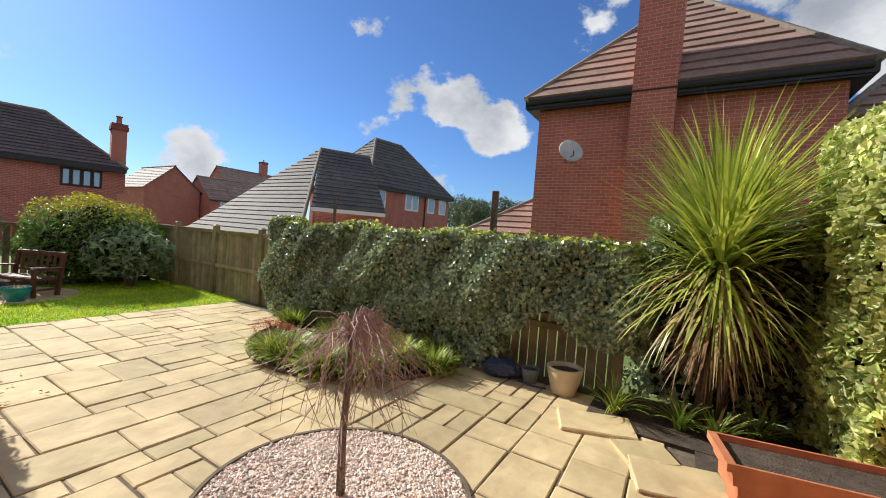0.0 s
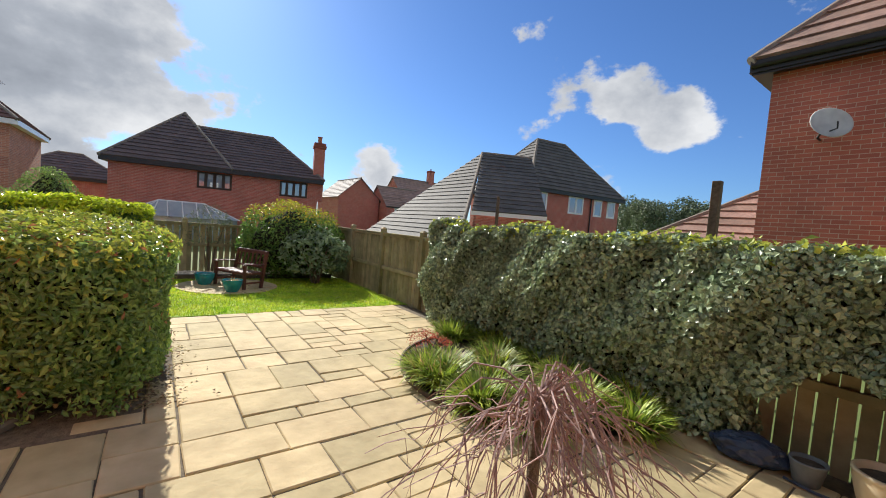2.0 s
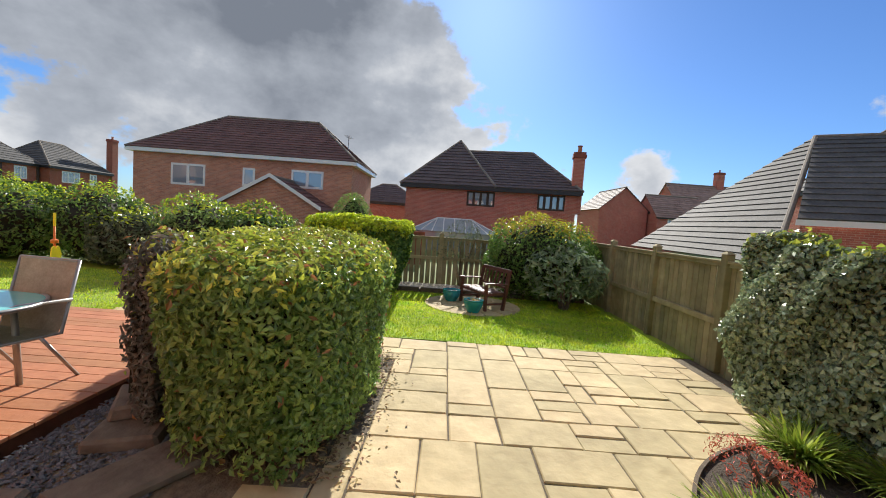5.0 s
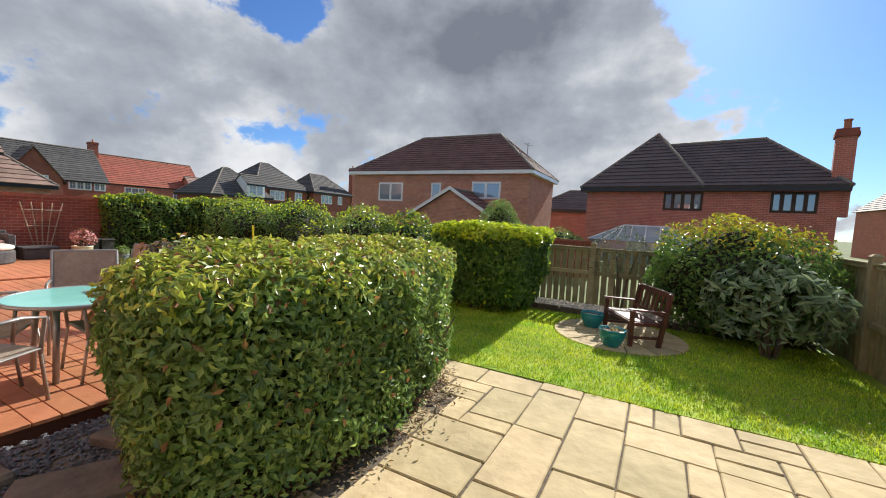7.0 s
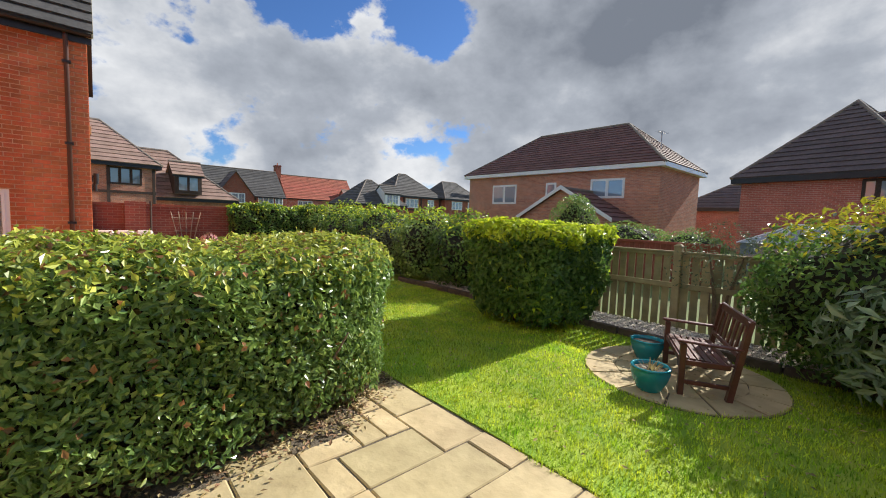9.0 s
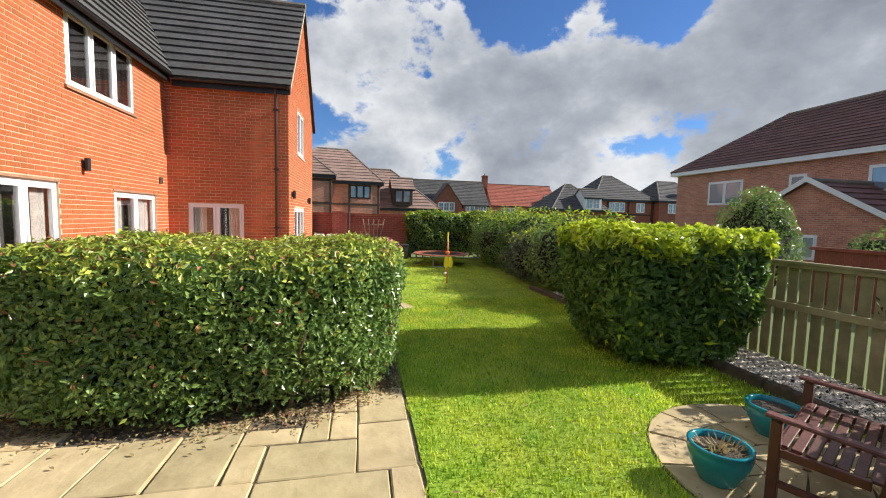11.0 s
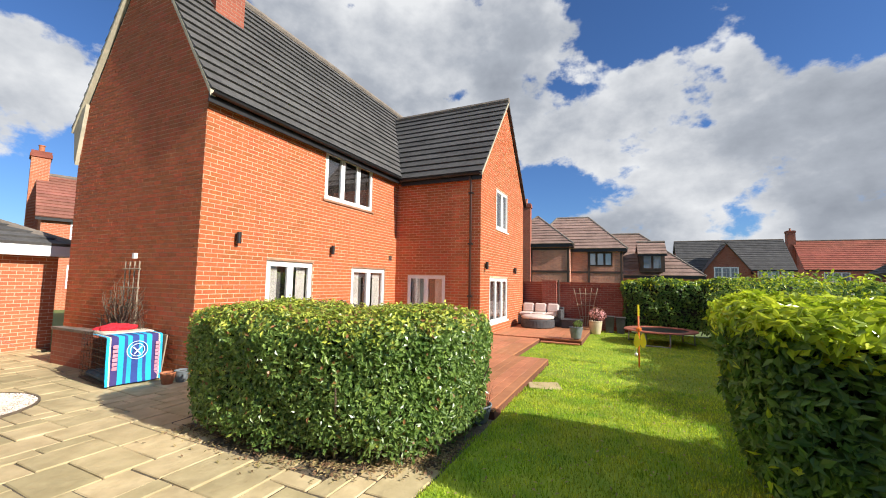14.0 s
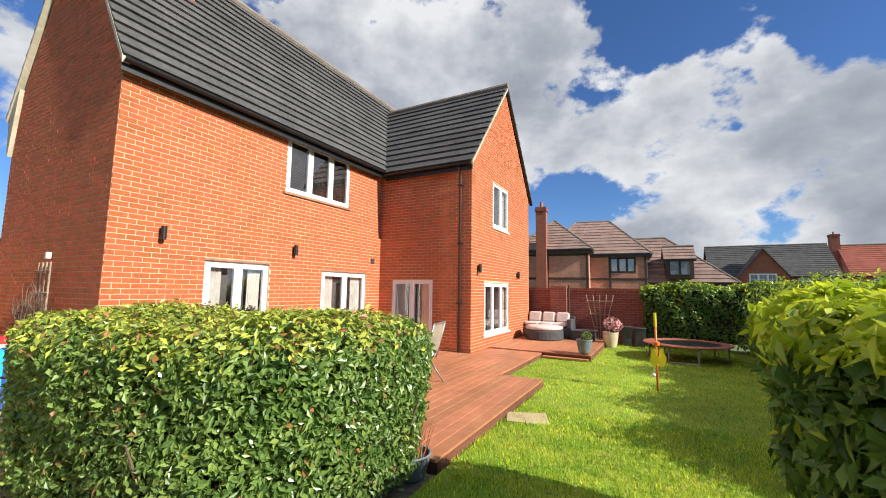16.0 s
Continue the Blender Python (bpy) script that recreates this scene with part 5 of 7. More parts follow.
for y, w in ((4.55, 1.65), (0.6, 1.5)):
    window(hB, (0, y, 2.6), (0, 1), (-1, 0), w, 0.87, 4, sill=False, frame_w=0.06, material=M_TIMBER)
chimney(hB, 0.1, 0.7, -0.3, 0.3, 2.5, 5.95, M_BRICK_DARK, 1)

hC = hip_house("red brick house with steep grey hipped roofs", 0, 7.5, -8.2, 0.4, 4.7, 8.9, (3.4, -5.4), (3.4, -2.6), M_BRICK_DARK, M_TILE, 15, (16.3, -21.7), -9, 0.3)
for y, w in ((-1.1, 0.75), (-4.5, 1.45), (-6.4, 0.85), (-7.8, 0.85)):
    window(hC, (0, y, 3.25), (0, 1), (-1, 0), w, 1.25, 1 if w < 1 else 2, sill=False, frame_w=0.08)
part("down_pipe", Geo().tube([(-0.08, -5.2, 4.6), (-0.08, -5.2, 0)], 0.05, 8), M_FASCIA, hC)
hZ = hip_house("distant house with a dark hipped roof between its neighbours", 38, 44, 0.6, 7.6, 3.0, 4.9, (40.4, 3.4), (40.4, 4.8), M_BRICK_DARK, M_TILE_DARK, 9)
# its lower wing, whose roof slides far down on one side
gC = thing("house", "lower brick wing with a long sloping tiled roof", "house", "houses around the garden", (-0.3, 0, 0))
AP, KC, RC, JC = (18.1, -18.1, 6.5), (13.8, -14.0, 2.5), (11.7, -17.2, 2.5), (16.2, -20.6, 6.4)
K2, FC = (12.9, -12.6, 0.9), (24.0, -13.2, 0.9)
slope(gC, "roof", KC, RC, JC, AP, 16, M_TILE)
slope(gC, "roof", FC, K2, AP, AP, 22, M_TILE)
ridge(gC, K2, AP, 0.1, name="hip_tiles")
ridge(gC, AP, JC, 0.1)
part("wall", thick(wall_geo((RC[0] + 0.3, RC[1] - 0.1), (KC[0] + 0.2, KC[1] - 0.3), -0.1, 2.45), RC[:2], KC[:2]), M_BRICK_DARK, gC)
part("wall", thick(wall_geo((RC[0] + 3.2, RC[1] - 2.2), (RC[0] + 0.3, RC[1] - 0.1), -0.1, 2.45), (RC[0] + 3.2, RC[1] - 2.2), RC[:2]), M_BRICK_DARK, gC)
part("fascia", Geo().hexa([(*KC[:2], 2.3), (*RC[:2], 2.3), (RC[0] + 0.05, RC[1], 2.3), (KC[0] + 0.05, KC[1], 2.3)], [(*KC[:2], 2.5), (*RC[:2], 2.5), (RC[0] + 0.05, RC[1], 2.5), (KC[0] + 0.05, KC[1], 2.5)]), M_WHITE, gC)

hN = hip_house("neighbouring red brick house with a brown hipped roof", -4.4, 1.15, -17.5, -10.2, 5.0, 8.5, (-1.7, -13.2), (-1.7, -14.6), M_BRICK_DARK, M_TILE_BROWN, 13, (-0.3, 0), 0, 0.28)
chimney(hN, -1.78, -0.95, -10.75, -9.85, -0.1, 9.6, M_BRICK_DARK, 2)
gutter(hN, (-4.6, -9.95), (1.4, -9.95), (0, 1), 4.9)
hN2 = hip_house("neighbouring brick wing further along", -11.5, -4.7, -17.0, -11.2, 4.3, 7.2, (-9, -14), (-7, -14), M_BRICK_DARK, M_TILE_BROWN, 11, (-0.3, 0), 0, 0.28)
dish = thing("satellite_dish", "pale grey satellite dish on the neighbouring wall", "satellite dish", at=(0.0, -10.2, 3.55))
M_DISH = mat("dish_grey", (0.5, 0.5, 0.48), (0.6, 0.6, 0.57), 8, 0.5, 0.05)
part("reflector", Geo().lathe([(0, 0), (0.1, 0.008), (0.2, 0.03), (0.27, 0.06), (0.28, 0.055), (0.2, 0.022), (0.1, 0.0), (0, -0.006)], 24), M_DISH, dish, m=pose(-0.05, 0.32, 0.12, -68, 0, 35), smooth=True)
part("bracket", Geo().tube([(0.1, 0.012, -0.05), (0.1, 0.2, -0.05), (0, 0.28, 0.1)], 0.018, 8), M_FASCIA, dish)
part("receiver_arm", Geo().tube([(-0.05, 0.33, 0.0), (-0.2, 0.6, -0.02), (-0.2, 0.62, 0.08)], 0.012, 6), M_FASCIA, dish)
garN = hip_house("small tiled outbuilding behind the ivy", -0.5, 3.9, -17.0, -12.6, 1.75, 3.7, (1.2, -14.5), (1.2, -15.5), M_BRICK_DARK, M_TILE_BROWN, 10, (-0.3, 0))

# tudor-style row beyond the garden wall
hT = hip_house("brown brick house with dark timbering and hipped roofs", 0, 5.4, 0, 6, 4.6, 7.2, (2.7, 2.4), (2.7, 3.6), M_BRICK_MULTI, M_TILE_BROWN, 11, (-3.2, 27.0), 4, 0.3)
hT2 = hip_house("brown brick house with dark timbering and hipped roofs", -2.4, 4.6, 0, 7, 4.3, 7.3, (-0.5, 3.2), (2.1, 3.4), M_BRICK_MULTI, M_TILE_BROWN, 11, (1.3, 28.6), 4, 0.3)
hT3 = hip_house("brown brick house wing with low sloping roof", -0.9, 5.5, 0, 6, 2.3, 5.9, (-0.8, 3), (1.7, 3), M_BRICK_MULTI, M_TILE_BROWN, 13, (5.6, 30.4), 4, 0.3)
chimney(hT, 1.75, 2.5, -0.5, 0.15, 0, 7.8, M_BRICK_FAR, 1)
for h, w in ((hT, 5.4), (hT2, 4.6)):
    for x in (0.03, w * 0.45, w - 0.2):
        part("timber_post", Geo().box(x, x + 0.16, -0.05, 0.0, 0.5, 4.3), M_TIMBER, h)
    for z in (2.4, 4.15, 1.3):
        part("timber_beam", Geo().box(0.03, w, -0.044, 0.0, z, z + 0.16), M_TIMBER, h)
window(hT2, (2.15, 0, 2.95), (1, 0), (0, -1), 1.7, 1.1, 3, sill=False, frame_w=0.07, material=M_TIMBER)
dormer = gable_house("dormer with a small tiled roof", 1.7, 2.0, 4.05, 4.9, M_TIMBER, M_TILE_BROWN, 4, (7.05, 29.9), 4, 0.15, base=2.6)
window(dormer, (0.15, 0, 2.75), (1, 0), (0, -1), 1.4, 1.15, 2, sill=False, frame_w=0.07, material=M_TIMBER)

hU = gable_house("long brick house with a grey tiled roof", 12.2, 8.5, 3.95, 7.9, M_BRICK_FAR, M_TILE, 16, (12.6, 58.5), 0, 0.25)
gU = gable_house("front gable of the long brick house", 3.4, 4.8, 3.6, 6.9, M_BRICK_FAR, M_TILE_DARK, 9, (19.9, 56.2), 90, 0.25)
for h, x, z, w, hh, y in ((hU, 1.9 + 6.6, 2.7, 2.2, 1.2, 0), (hU, 9.5 + 1.4, 2.7, 1.2, 1.0, 0), (gU, 0, 2.7, 0, 0, 0)):
    if w:
        window(h, (x, y, z), (1, 0), (0, -1), w, hh, 3 if w > 2 else 2, sill=False, frame_w=0.1, bars=1)
window(gU, (0, 1.4 + 2.4, 2.6), (0, -1), (-1, 0), 2.6, 1.4, 3, sill=False, frame_w=0.1, bars=1)
hR = gable_house("brick house with a bright red tiled roof", 13.5, 8.0, 4.4, 8.6, M_BRICK_DARK, M_TILE_RED, 15, (29.2, 69.0), 0, 0.25)
chimney(hR, -0.9, 0.05, 3.4, 4.6, 0, 10.2, M_BRICK_FAR, 1)
for x, w in ((1.9, 2.8), (8.8, 1.2)):
    window(hR, (x, 0, 2.4), (1, 0), (0, -1), w, 1.4, 3 if w > 2 else 1, sill=False, frame_w=0.1, bars=1)
gR = gable_house("side wing of the red roofed house", 3.5, 5.5, 3.8, 6.4, M_BRICK_DARK, M_TILE_BROWN, 9, (40.2, 66.6), 0, 0.25)
hE = hip_house("brick house with grey hipped roofs and dark timbering", 0, 9, 0, 8, 4.6, 8.2, (3.6, 4), (5.0, 4), M_BRICK_FAR, M_TILE, 14, (35.2, 44.0), 0, 0.3)
hE2 = hip_house("brick house wing with grey hipped roof", 0, 8, 0, 7, 4.6, 7.6, (2.2, 3.5), (5.2, 3.5), M_BRICK_FAR, M_TILE, 14, (44.4, 43.0), 0, 0.3)
hE3 = hip_house("low garage wing with a grey roof", 0, 7.5, 0, 7, 3.0, 6.4, (3.4, 3.5), (4.2, 3.5), M_BRICK_FAR, M_TILE, 14, (27.6, 41.0), 0, 0.3)
chimney(hE2, 8.1, 9.0, -0.2, 0.6, 0, 9.2, M_BRICK_FAR, 1)
dE = gable_house("dormer with a white window", 2.4, 2.6, 4.6, 5.6, M_WHITE, M_TILE, 4, (31.6, 40.6), 0, 0.15, base=3.0)
window(dE, (0.2, 0, 3.1), (1, 0), (0, -1), 2.0, 1.4, 2, sill=False, frame_w=0.1, bars=1)
for h, x, w in ((hE, 2.2, 2.4), (hE, 6.4, 1.3), (hE2, 1.4, 2.3), (hE2, 5.0, 1.0)):
    window(h, (x, 0, 2.9), (1, 0), (0, -1), w, 1.35, 3 if w > 2 else 2, sill=False, frame_w=0.1, bars=1)
for x in (0.05, 1.8, 5.0, 8.7):
    part("timber_post", Geo().box(x, x + 0.25, -0.07, 0, 0.5, 4.35), M_TIMBER, hE)
part("timber_beam", Geo().box(0.05, 8.9, -0.06, 0, 2.5, 2.7), M_TIMBER, hE)

# houses behind house B, and those beyond the garage
hD = gable_house("small red brick house end with a brown roof", 8, 5.8, 4.6, 7.2, M_BRICK_DARK, M_TILE_DARK, 12, (48, -26.2), 0, 0.2)
hD2 = gable_house("red brick house with a brown tiled roof", 6, 6, 4.0, 6.6, M_BRICK_DARK, M_TILE_BROWN, 11, (46, -26.4), -90, 0.2)
window(hD2, (1.2, 0, 2.4), (1, 0), (0, -1), 1.0, 1.3, 2, sill=False, frame_w=0.1)
hD3 = gable_house("distant house with a brown tiled roof", 11, 9, 5.6, 10.0, M_BRICK_DARK, M_TILE_BROWN, 12, (58, -36), -90, 0.2)
chimney(hD3, 7.5, 8.6, 4.0, 5.0, 8, 12.2, M_BRICK_DARK, 1)
FE, FT, FY = 4.3, 6.7, 4.35
hF = gable_house("tall brick house beyond the garage", 12, 7, FE, FT, M_BRICK_SUNLIT, M_TILE_TERRA, 14, (-18, FY), 73, 0.2)
chimney(hF, -0.45, 0.25, 2.9, 3.9, 0, FT + 1.1, M_BRICK_SUNLIT, 1)
for y in (1.0, 3.4):
    window(hF, (y, 0, 3.15), (1, 0), (0, -1), 0.75, 0.9, 2, sill=False, frame_w=0.08)
    window(hF, (y, 0, 0.9), (1, 0), (0, -1), 0.9, 1.1, 2, sill=False, frame_w=0.08)
garage = hip_house("brick garage with a low tiled roof", -10.8, -5.3, -4.4, 0.3, 2.2, 3.4, (-8.2, -2.4), (-7.8, -2.0), M_BRICK_SUNLIT, M_TILE, 9, (0, 0), 0, 0.3, fascia=M_WHITE)
part("soffit_board", Geo().box(-5.297, -5.27, -4.4, 0.3, 1.98, 2.19), M_WHITE, garage)
gl = thing("security_light", "small black security light on the garage wall", "security light", at=(-5.3, -1.35, 1.83))
part("back_box", bevel_box(0.05, 0.1, 0.12, 0.008), M_FASCIA, gl, m=pose(0.028, 0, 0))
part("lamp_head", bevel_box(0.06, 0.18, 0.11, 0.012), M_FASCIA, gl, m=pose(0.1, 0, 0.07, 0, 25, 0))
part("sensor", bevel_box(0.05, 0.06, 0.06, 0.012), M_FASCIA, gl, m=pose(0.075, 0, -0.07))
gate = thing("side_gate", "dark slatted timber gate between house and garage", "gate", at=(-5.2, 1.1, 0))
for k in range(14):
    part("slat", bevel_box(0.14, 0.02, 1.85, 0.004), M_FASCIA, gate, m=pose(-1.0 + k * 0.16, 0, 0.02))
part("rail", bevel_box(2.3, 0.03, 0.08, 0.004), M_FASCIA, gate, m=pose(0.05, 0.03, 0.35))
part("rail", bevel_box(2.3, 0.03, 0.08, 0.004), M_FASCIA, gate, m=pose(0.05, 0.03, 1.5))

# garden wall at the far end
gw = thing("garden_wall", "old red brick garden wall with a pier", "wall", kind="structure")
part("wall", thick(wall_geo((0.5, 10.9), (6.3, 10.9), -0.05, 1.58), (0.5, 10.9), (6.3, 10.9), 0.23), M_BRICK_WALL, gw)
part("coping", Geo().box(0.5, 6.3, 10.87, 11.16, 1.584, 1.65), M_BRICK_PLAIN, gw)
pr = Geo()
for a, b in (((3.35, 10.75), (3.85, 10.75)), ((3.85, 10.75), (3.85, 10.895)), ((3.35, 10.895), (3.35, 10.75))):
    w = wall_geo(a, b, -0.05, 1.7)
    pr.poly([w.v[i] for i in w.f[0]], w.uv[0])
pr.poly([(3.35, 10.75, 1.7), (3.85, 10.75, 1.7), (3.85, 11.13, 1.7), (3.35, 11.13, 1.7)])
part("pier", pr, M_BRICK_WALL, gw)


def tree(label, x, y, h, r, seed):
    rng = np.random.default_rng(seed)
    t = thing("tree", label, "tree", "distant trees", (x, y, 0))
    g = Geo().tube([(0, 0, 0), (0.1, 0, h * 0.4), (0, 0.1, h * 0.8)], [0.22, 0.15, 0.05], 7)
    P, Q = [], []
    for k in range(9):
        a = k * 2.4
        c = (r * 0.55 * math.cos(a), r * 0.55 * math.sin(a), h * (0.5 + 0.05 * k))
        g.tube([(0, 0, h * 0.3 + 0.04 * k * h), c], [0.08, 0.02], 5)
        p, q = blob_shell(c, (r * 0.55, r * 0.55, r * 0.4), 500, rng, 0.6, 0.3, -0.8)
        P.append(p), Q.append(q)
    part("trunk", g, M_BARK, t)
    tagged(part("crown", leaf_mesh("crown", np.concatenate(P), np.concatenate(Q), 0.4, 0.22, rng), M_GREYLEAF, t), kind="stuff")


for k, (x, y, h, r) in enumerate(((30, -62, 8.5, 3.2), (26, -58, 7.6, 3), (22.5, -63, 8.4, 3), (18, -60, 6.2, 3), (35, -66, 8, 3.4))):
    tree("bare-topped tree far beyond the roofs", x, y, h, r, 70 + k)


# ---- deck and what stands on it ----


def build_deck():
    deck = thing("deck", "orange-brown stained timber deck behind the house", "deck", kind="structure")
    rng = random.Random(4)
    for x0, x1, y0, y1, z in ((0.02, 4.76, 0.6, 4.15, 0.1), (0.02, 4.02, 4.16, 5.9, 0.1), (2.7, 4.02, 5.91, 6.95, 0.1), (2.7, 5.1, 6.96, 10.7, 0.13)):
        n = int((x1 - x0) / 0.146)
        w = (x1 - x0) / n
        mesh = bpy.data.meshes.new("deck_board")
        bm = bevel_box(w - 0.006, y1 - y0, 0.028, 0.003)
        bm.to_mesh(mesh)
        bm.free()
        for k in range(n):
            part("deck_board", mesh, M_DECK, deck, m=pose(x0 + (k + 0.5) * w, (y0 + y1) / 2, z - 0.028 + rng.uniform(-0.001, 0.001)))
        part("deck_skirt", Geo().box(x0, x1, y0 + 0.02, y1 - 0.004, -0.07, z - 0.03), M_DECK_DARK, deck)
    part("step_board", bevel_box(1.0, 0.14, 0.03, 0.004), M_DECK, deck, m=pose(4.56, 6.88, 0.02))


# about a third as bright as the boards
M_DECK_DARK = mat("deck_skirt_dark", (0.14, 0.05, 0.028), (0.19, 0.07, 0.04), 9, 0.8, 0.3)
build_deck()
M_STEEL = mat("grey_steel", (0.30, 0.29, 0.28), (0.38, 0.37, 0.35), 10, 0.4, 0.05, metal=0.6)
M_MESHSEAT = mat("beige_sling", (0.30, 0.25, 0.19), (0.38, 0.32, 0.25), 60, 0.8, 0.2)
M_TURQ = mat("turquoise_glass_top", (0.20, 0.62, 0.55), (0.26, 0.68, 0.60), 4, 0.08, 0.0, stain=0.06)


def garden_chair(first=None, m=None):
    """A stacking chair: bent tube frame with a fabric sling."""
    c = thing("garden_chair", "steel framed garden chair with a beige sling seat", "chair", "chairs round the garden table")
    for s in (-1, 1):
        x = s * 0.26
        part("side_frame", Geo().tube([(x, -0.27, 0), (x, -0.22, 0.40), (x, 0.2, 0.38), (x, 0.34, 0.93)], 0.013, 8), M_STEEL, c, smooth=True)
        part("rear_leg", Geo().tube([(x, 0.05, 0.39), (x, 0.33, 0.0)], 0.013, 8), M_STEEL, c, smooth=True)
        part("armrest", Geo().tube([(x, -0.225, 0.36), (x * 1.05, -0.25, 0.62), (x * 1.05, -0.1, 0.65), (x * 1.03, 0.27, 0.63)], 0.014, 8), M_STEEL, c, smooth=True)
    part("back_rail", Geo().tube([(-0.26, 0.34, 0.925), (0.26, 0.34, 0.925)], 0.013, 8), M_STEEL, c)
    part("front_rail", Geo().tube([(-0.26, -0.22, 0.40), (0.26, -0.22, 0.40)], 0.013, 8), M_STEEL, c)
    prof = [(-0.22, 0.405), (-0.05, 0.375), (0.1, 0.37), (0.19, 0.39), (0.25, 0.55), (0.3, 0.75), (0.335, 0.92)]
    g = Geo()
    for (y0, z0), (y1, z1) in zip(prof, prof[1:]):
        g.hexa([(-0.25, y0, z0), (0.25, y0, z0), (0.25, y1, z1), (-0.25, y1, z1)], [(-0.25, y0 - 0.003, z0 + 0.006), (0.25, y0 - 0.003, z0 + 0.006), (0.25, y1 - 0.003, z1 + 0.006), (-0.25, y1 - 0.003, z1 + 0.006)])
    part("sling", g, M_MESHSEAT, c)
    return c


ch = garden_chair()
ch.matrix_basis = pose(1.85, 1.72, 0.1, 0, 0, 60)
for x, y, r in ((2.65, 2.2, -20), (1.62, 1.05, 115), (2.5, 1.28, -95), (3.2, 2.8, -80)):
    copy_thing(ch, pose(x, y, 0.1, 0, 0, r))
tbl = thing("garden_table", "round garden table with a turquoise glass top", "table", at=(2.34, 1.45, 0.1))
part("tabletop", Geo().lathe([(0, 0.63), (0.46, 0.63), (0.48, 0.637), (0.48, 0.645), (0.46, 0.652), (0, 0.652)], 40), M_TURQ, tbl)
part("rim", Geo().tube([(0.483 * math.cos(a * math.pi / 20), 0.483 * math.sin(a * math.pi / 20), 0.641) for a in range(41)], 0.016, 8, False), M_STEEL, tbl, smooth=True)
for k in range(4):
    a = math.pi / 4 + k * math.pi / 2
    part("leg", Geo().tube([(0.3 * math.cos(a), 0.3 * math.sin(a), 0.63), (0.33 * math.cos(a), 0.33 * math.sin(a), 0.0)], 0.022, 10), M_STEEL, tbl, smooth=True)

# corner sofa set on the far deck
M_RATTAN = mat("grey_rattan", (0.045, 0.045, 0.048), (0.085, 0.083, 0.085), 60, 0.7, 0.5)
M_CUSHION = mat("cream_cushion", (0.62, 0.52, 0.46), (0.70, 0.60, 0.54), 12, 0.9, 0.15)
sofa = thing("outdoor_sofa", "grey rattan corner sofa with cream cushions", "sofa", at=(3.4, 10.3, 0.13))
part("base", bevel_box(1.5, 0.7, 0.3, 0.02), M_RATTAN, sofa)
part("backrest", bevel_box(1.5, 0.12, 0.33, 0.02), M_RATTAN, sofa, m=pose(0, 0.29, 0.3))
part("armrest", bevel_box(0.14, 0.75, 0.28, 0.02), M_RATTAN, sofa, m=pose(0.68, 0, 0.28))
for k in range(3):
    part("seat_cushion", bevel_box(0.42, 0.52, 0.11, 0.03), M_CUSHION, sofa, m=pose(-0.5 + k * 0.44, -0.05, 0.325))
    part("back_cushion", bevel_box(0.41, 0.13, 0.33, 0.05), M_CUSHION, sofa, m=pose(-0.5 + k * 0.44, 0.2, 0.42, -14))
rt = thing("round_daybed", "round grey rattan day bed with a cream cushion", "day bed", at=(3.45, 9.45, 0.13))
part("base", Geo().lathe([(0, 0), (0.52, 0), (0.55, 0.03), (0.55, 0.25), (0.52, 0.28), (0, 0.28)], 32), M_RATTAN, rt)
part("cushion", Geo().lathe([(0, 0.285), (0.5, 0.285), (0.54, 0.32), (0.53, 0.37), (0.45, 0.395), (0, 0.40)], 32), M_CUSHION, rt, smooth=True)
ot = thing("storage_box", "low dark rattan box on the deck", "storage box", at=(4.5, 9.9, 0.13))
part("body", bevel_box(0.62, 0.5, 0.24, 0.015), M_RATTAN, ot)
part("lid", bevel_box(0.66, 0.54, 0.04, 0.01), M_RATTAN, ot, m=pose(0, 0, 0.245))

M_GREYPOT = mat("grey_planter", (0.13, 0.15, 0.16), (0.19, 0.21, 0.22), 12, 0.7, 0.2)
M_CREAMPOT = mat("cream_glaze", (0.55, 0.45, 0.30), (0.66, 0.55, 0.38), 6, 0.35, 0.05, stain=0.15)
M_TEAL = mat("teal_glaze", (0.012, 0.21, 0.27), (0.03, 0.33, 0.38), 5, 0.12, 0.03, stain=0.35)


def pot(name, label, x, y, z, r, h, material, group="", belly=0.0, soil=True, foot=0.7):
    """A round pot with a wall, a rim, a foot and soil in it."""
    p = thing(name, label, "plant pot", group, (x, y, z))
    prof = [(0, 0), (r * foot, 0), (r * (foot + 0.04), h * 0.04), (r * (foot + (1 - foot) * 0.55 + belly), h * 0.45), (r * (1 + belly * 0.5), h * 0.82), (r, h * 0.9), (r * 1.05, h * 0.93), (r * 1.05, h), (r * 0.93, h), (r * 0.9, h * 0.82), (r * 0.88, h * 0.6)]
    part("bowl", Geo().lathe(prof, 32), material, p, smooth=True)
    if soil:
        part("soil", Geo().lathe([(r * 0.9, h * 0.84), (r * 0.45, h * 0.87), (0, h * 0.86)], 24), M_SOIL, p)
    return p


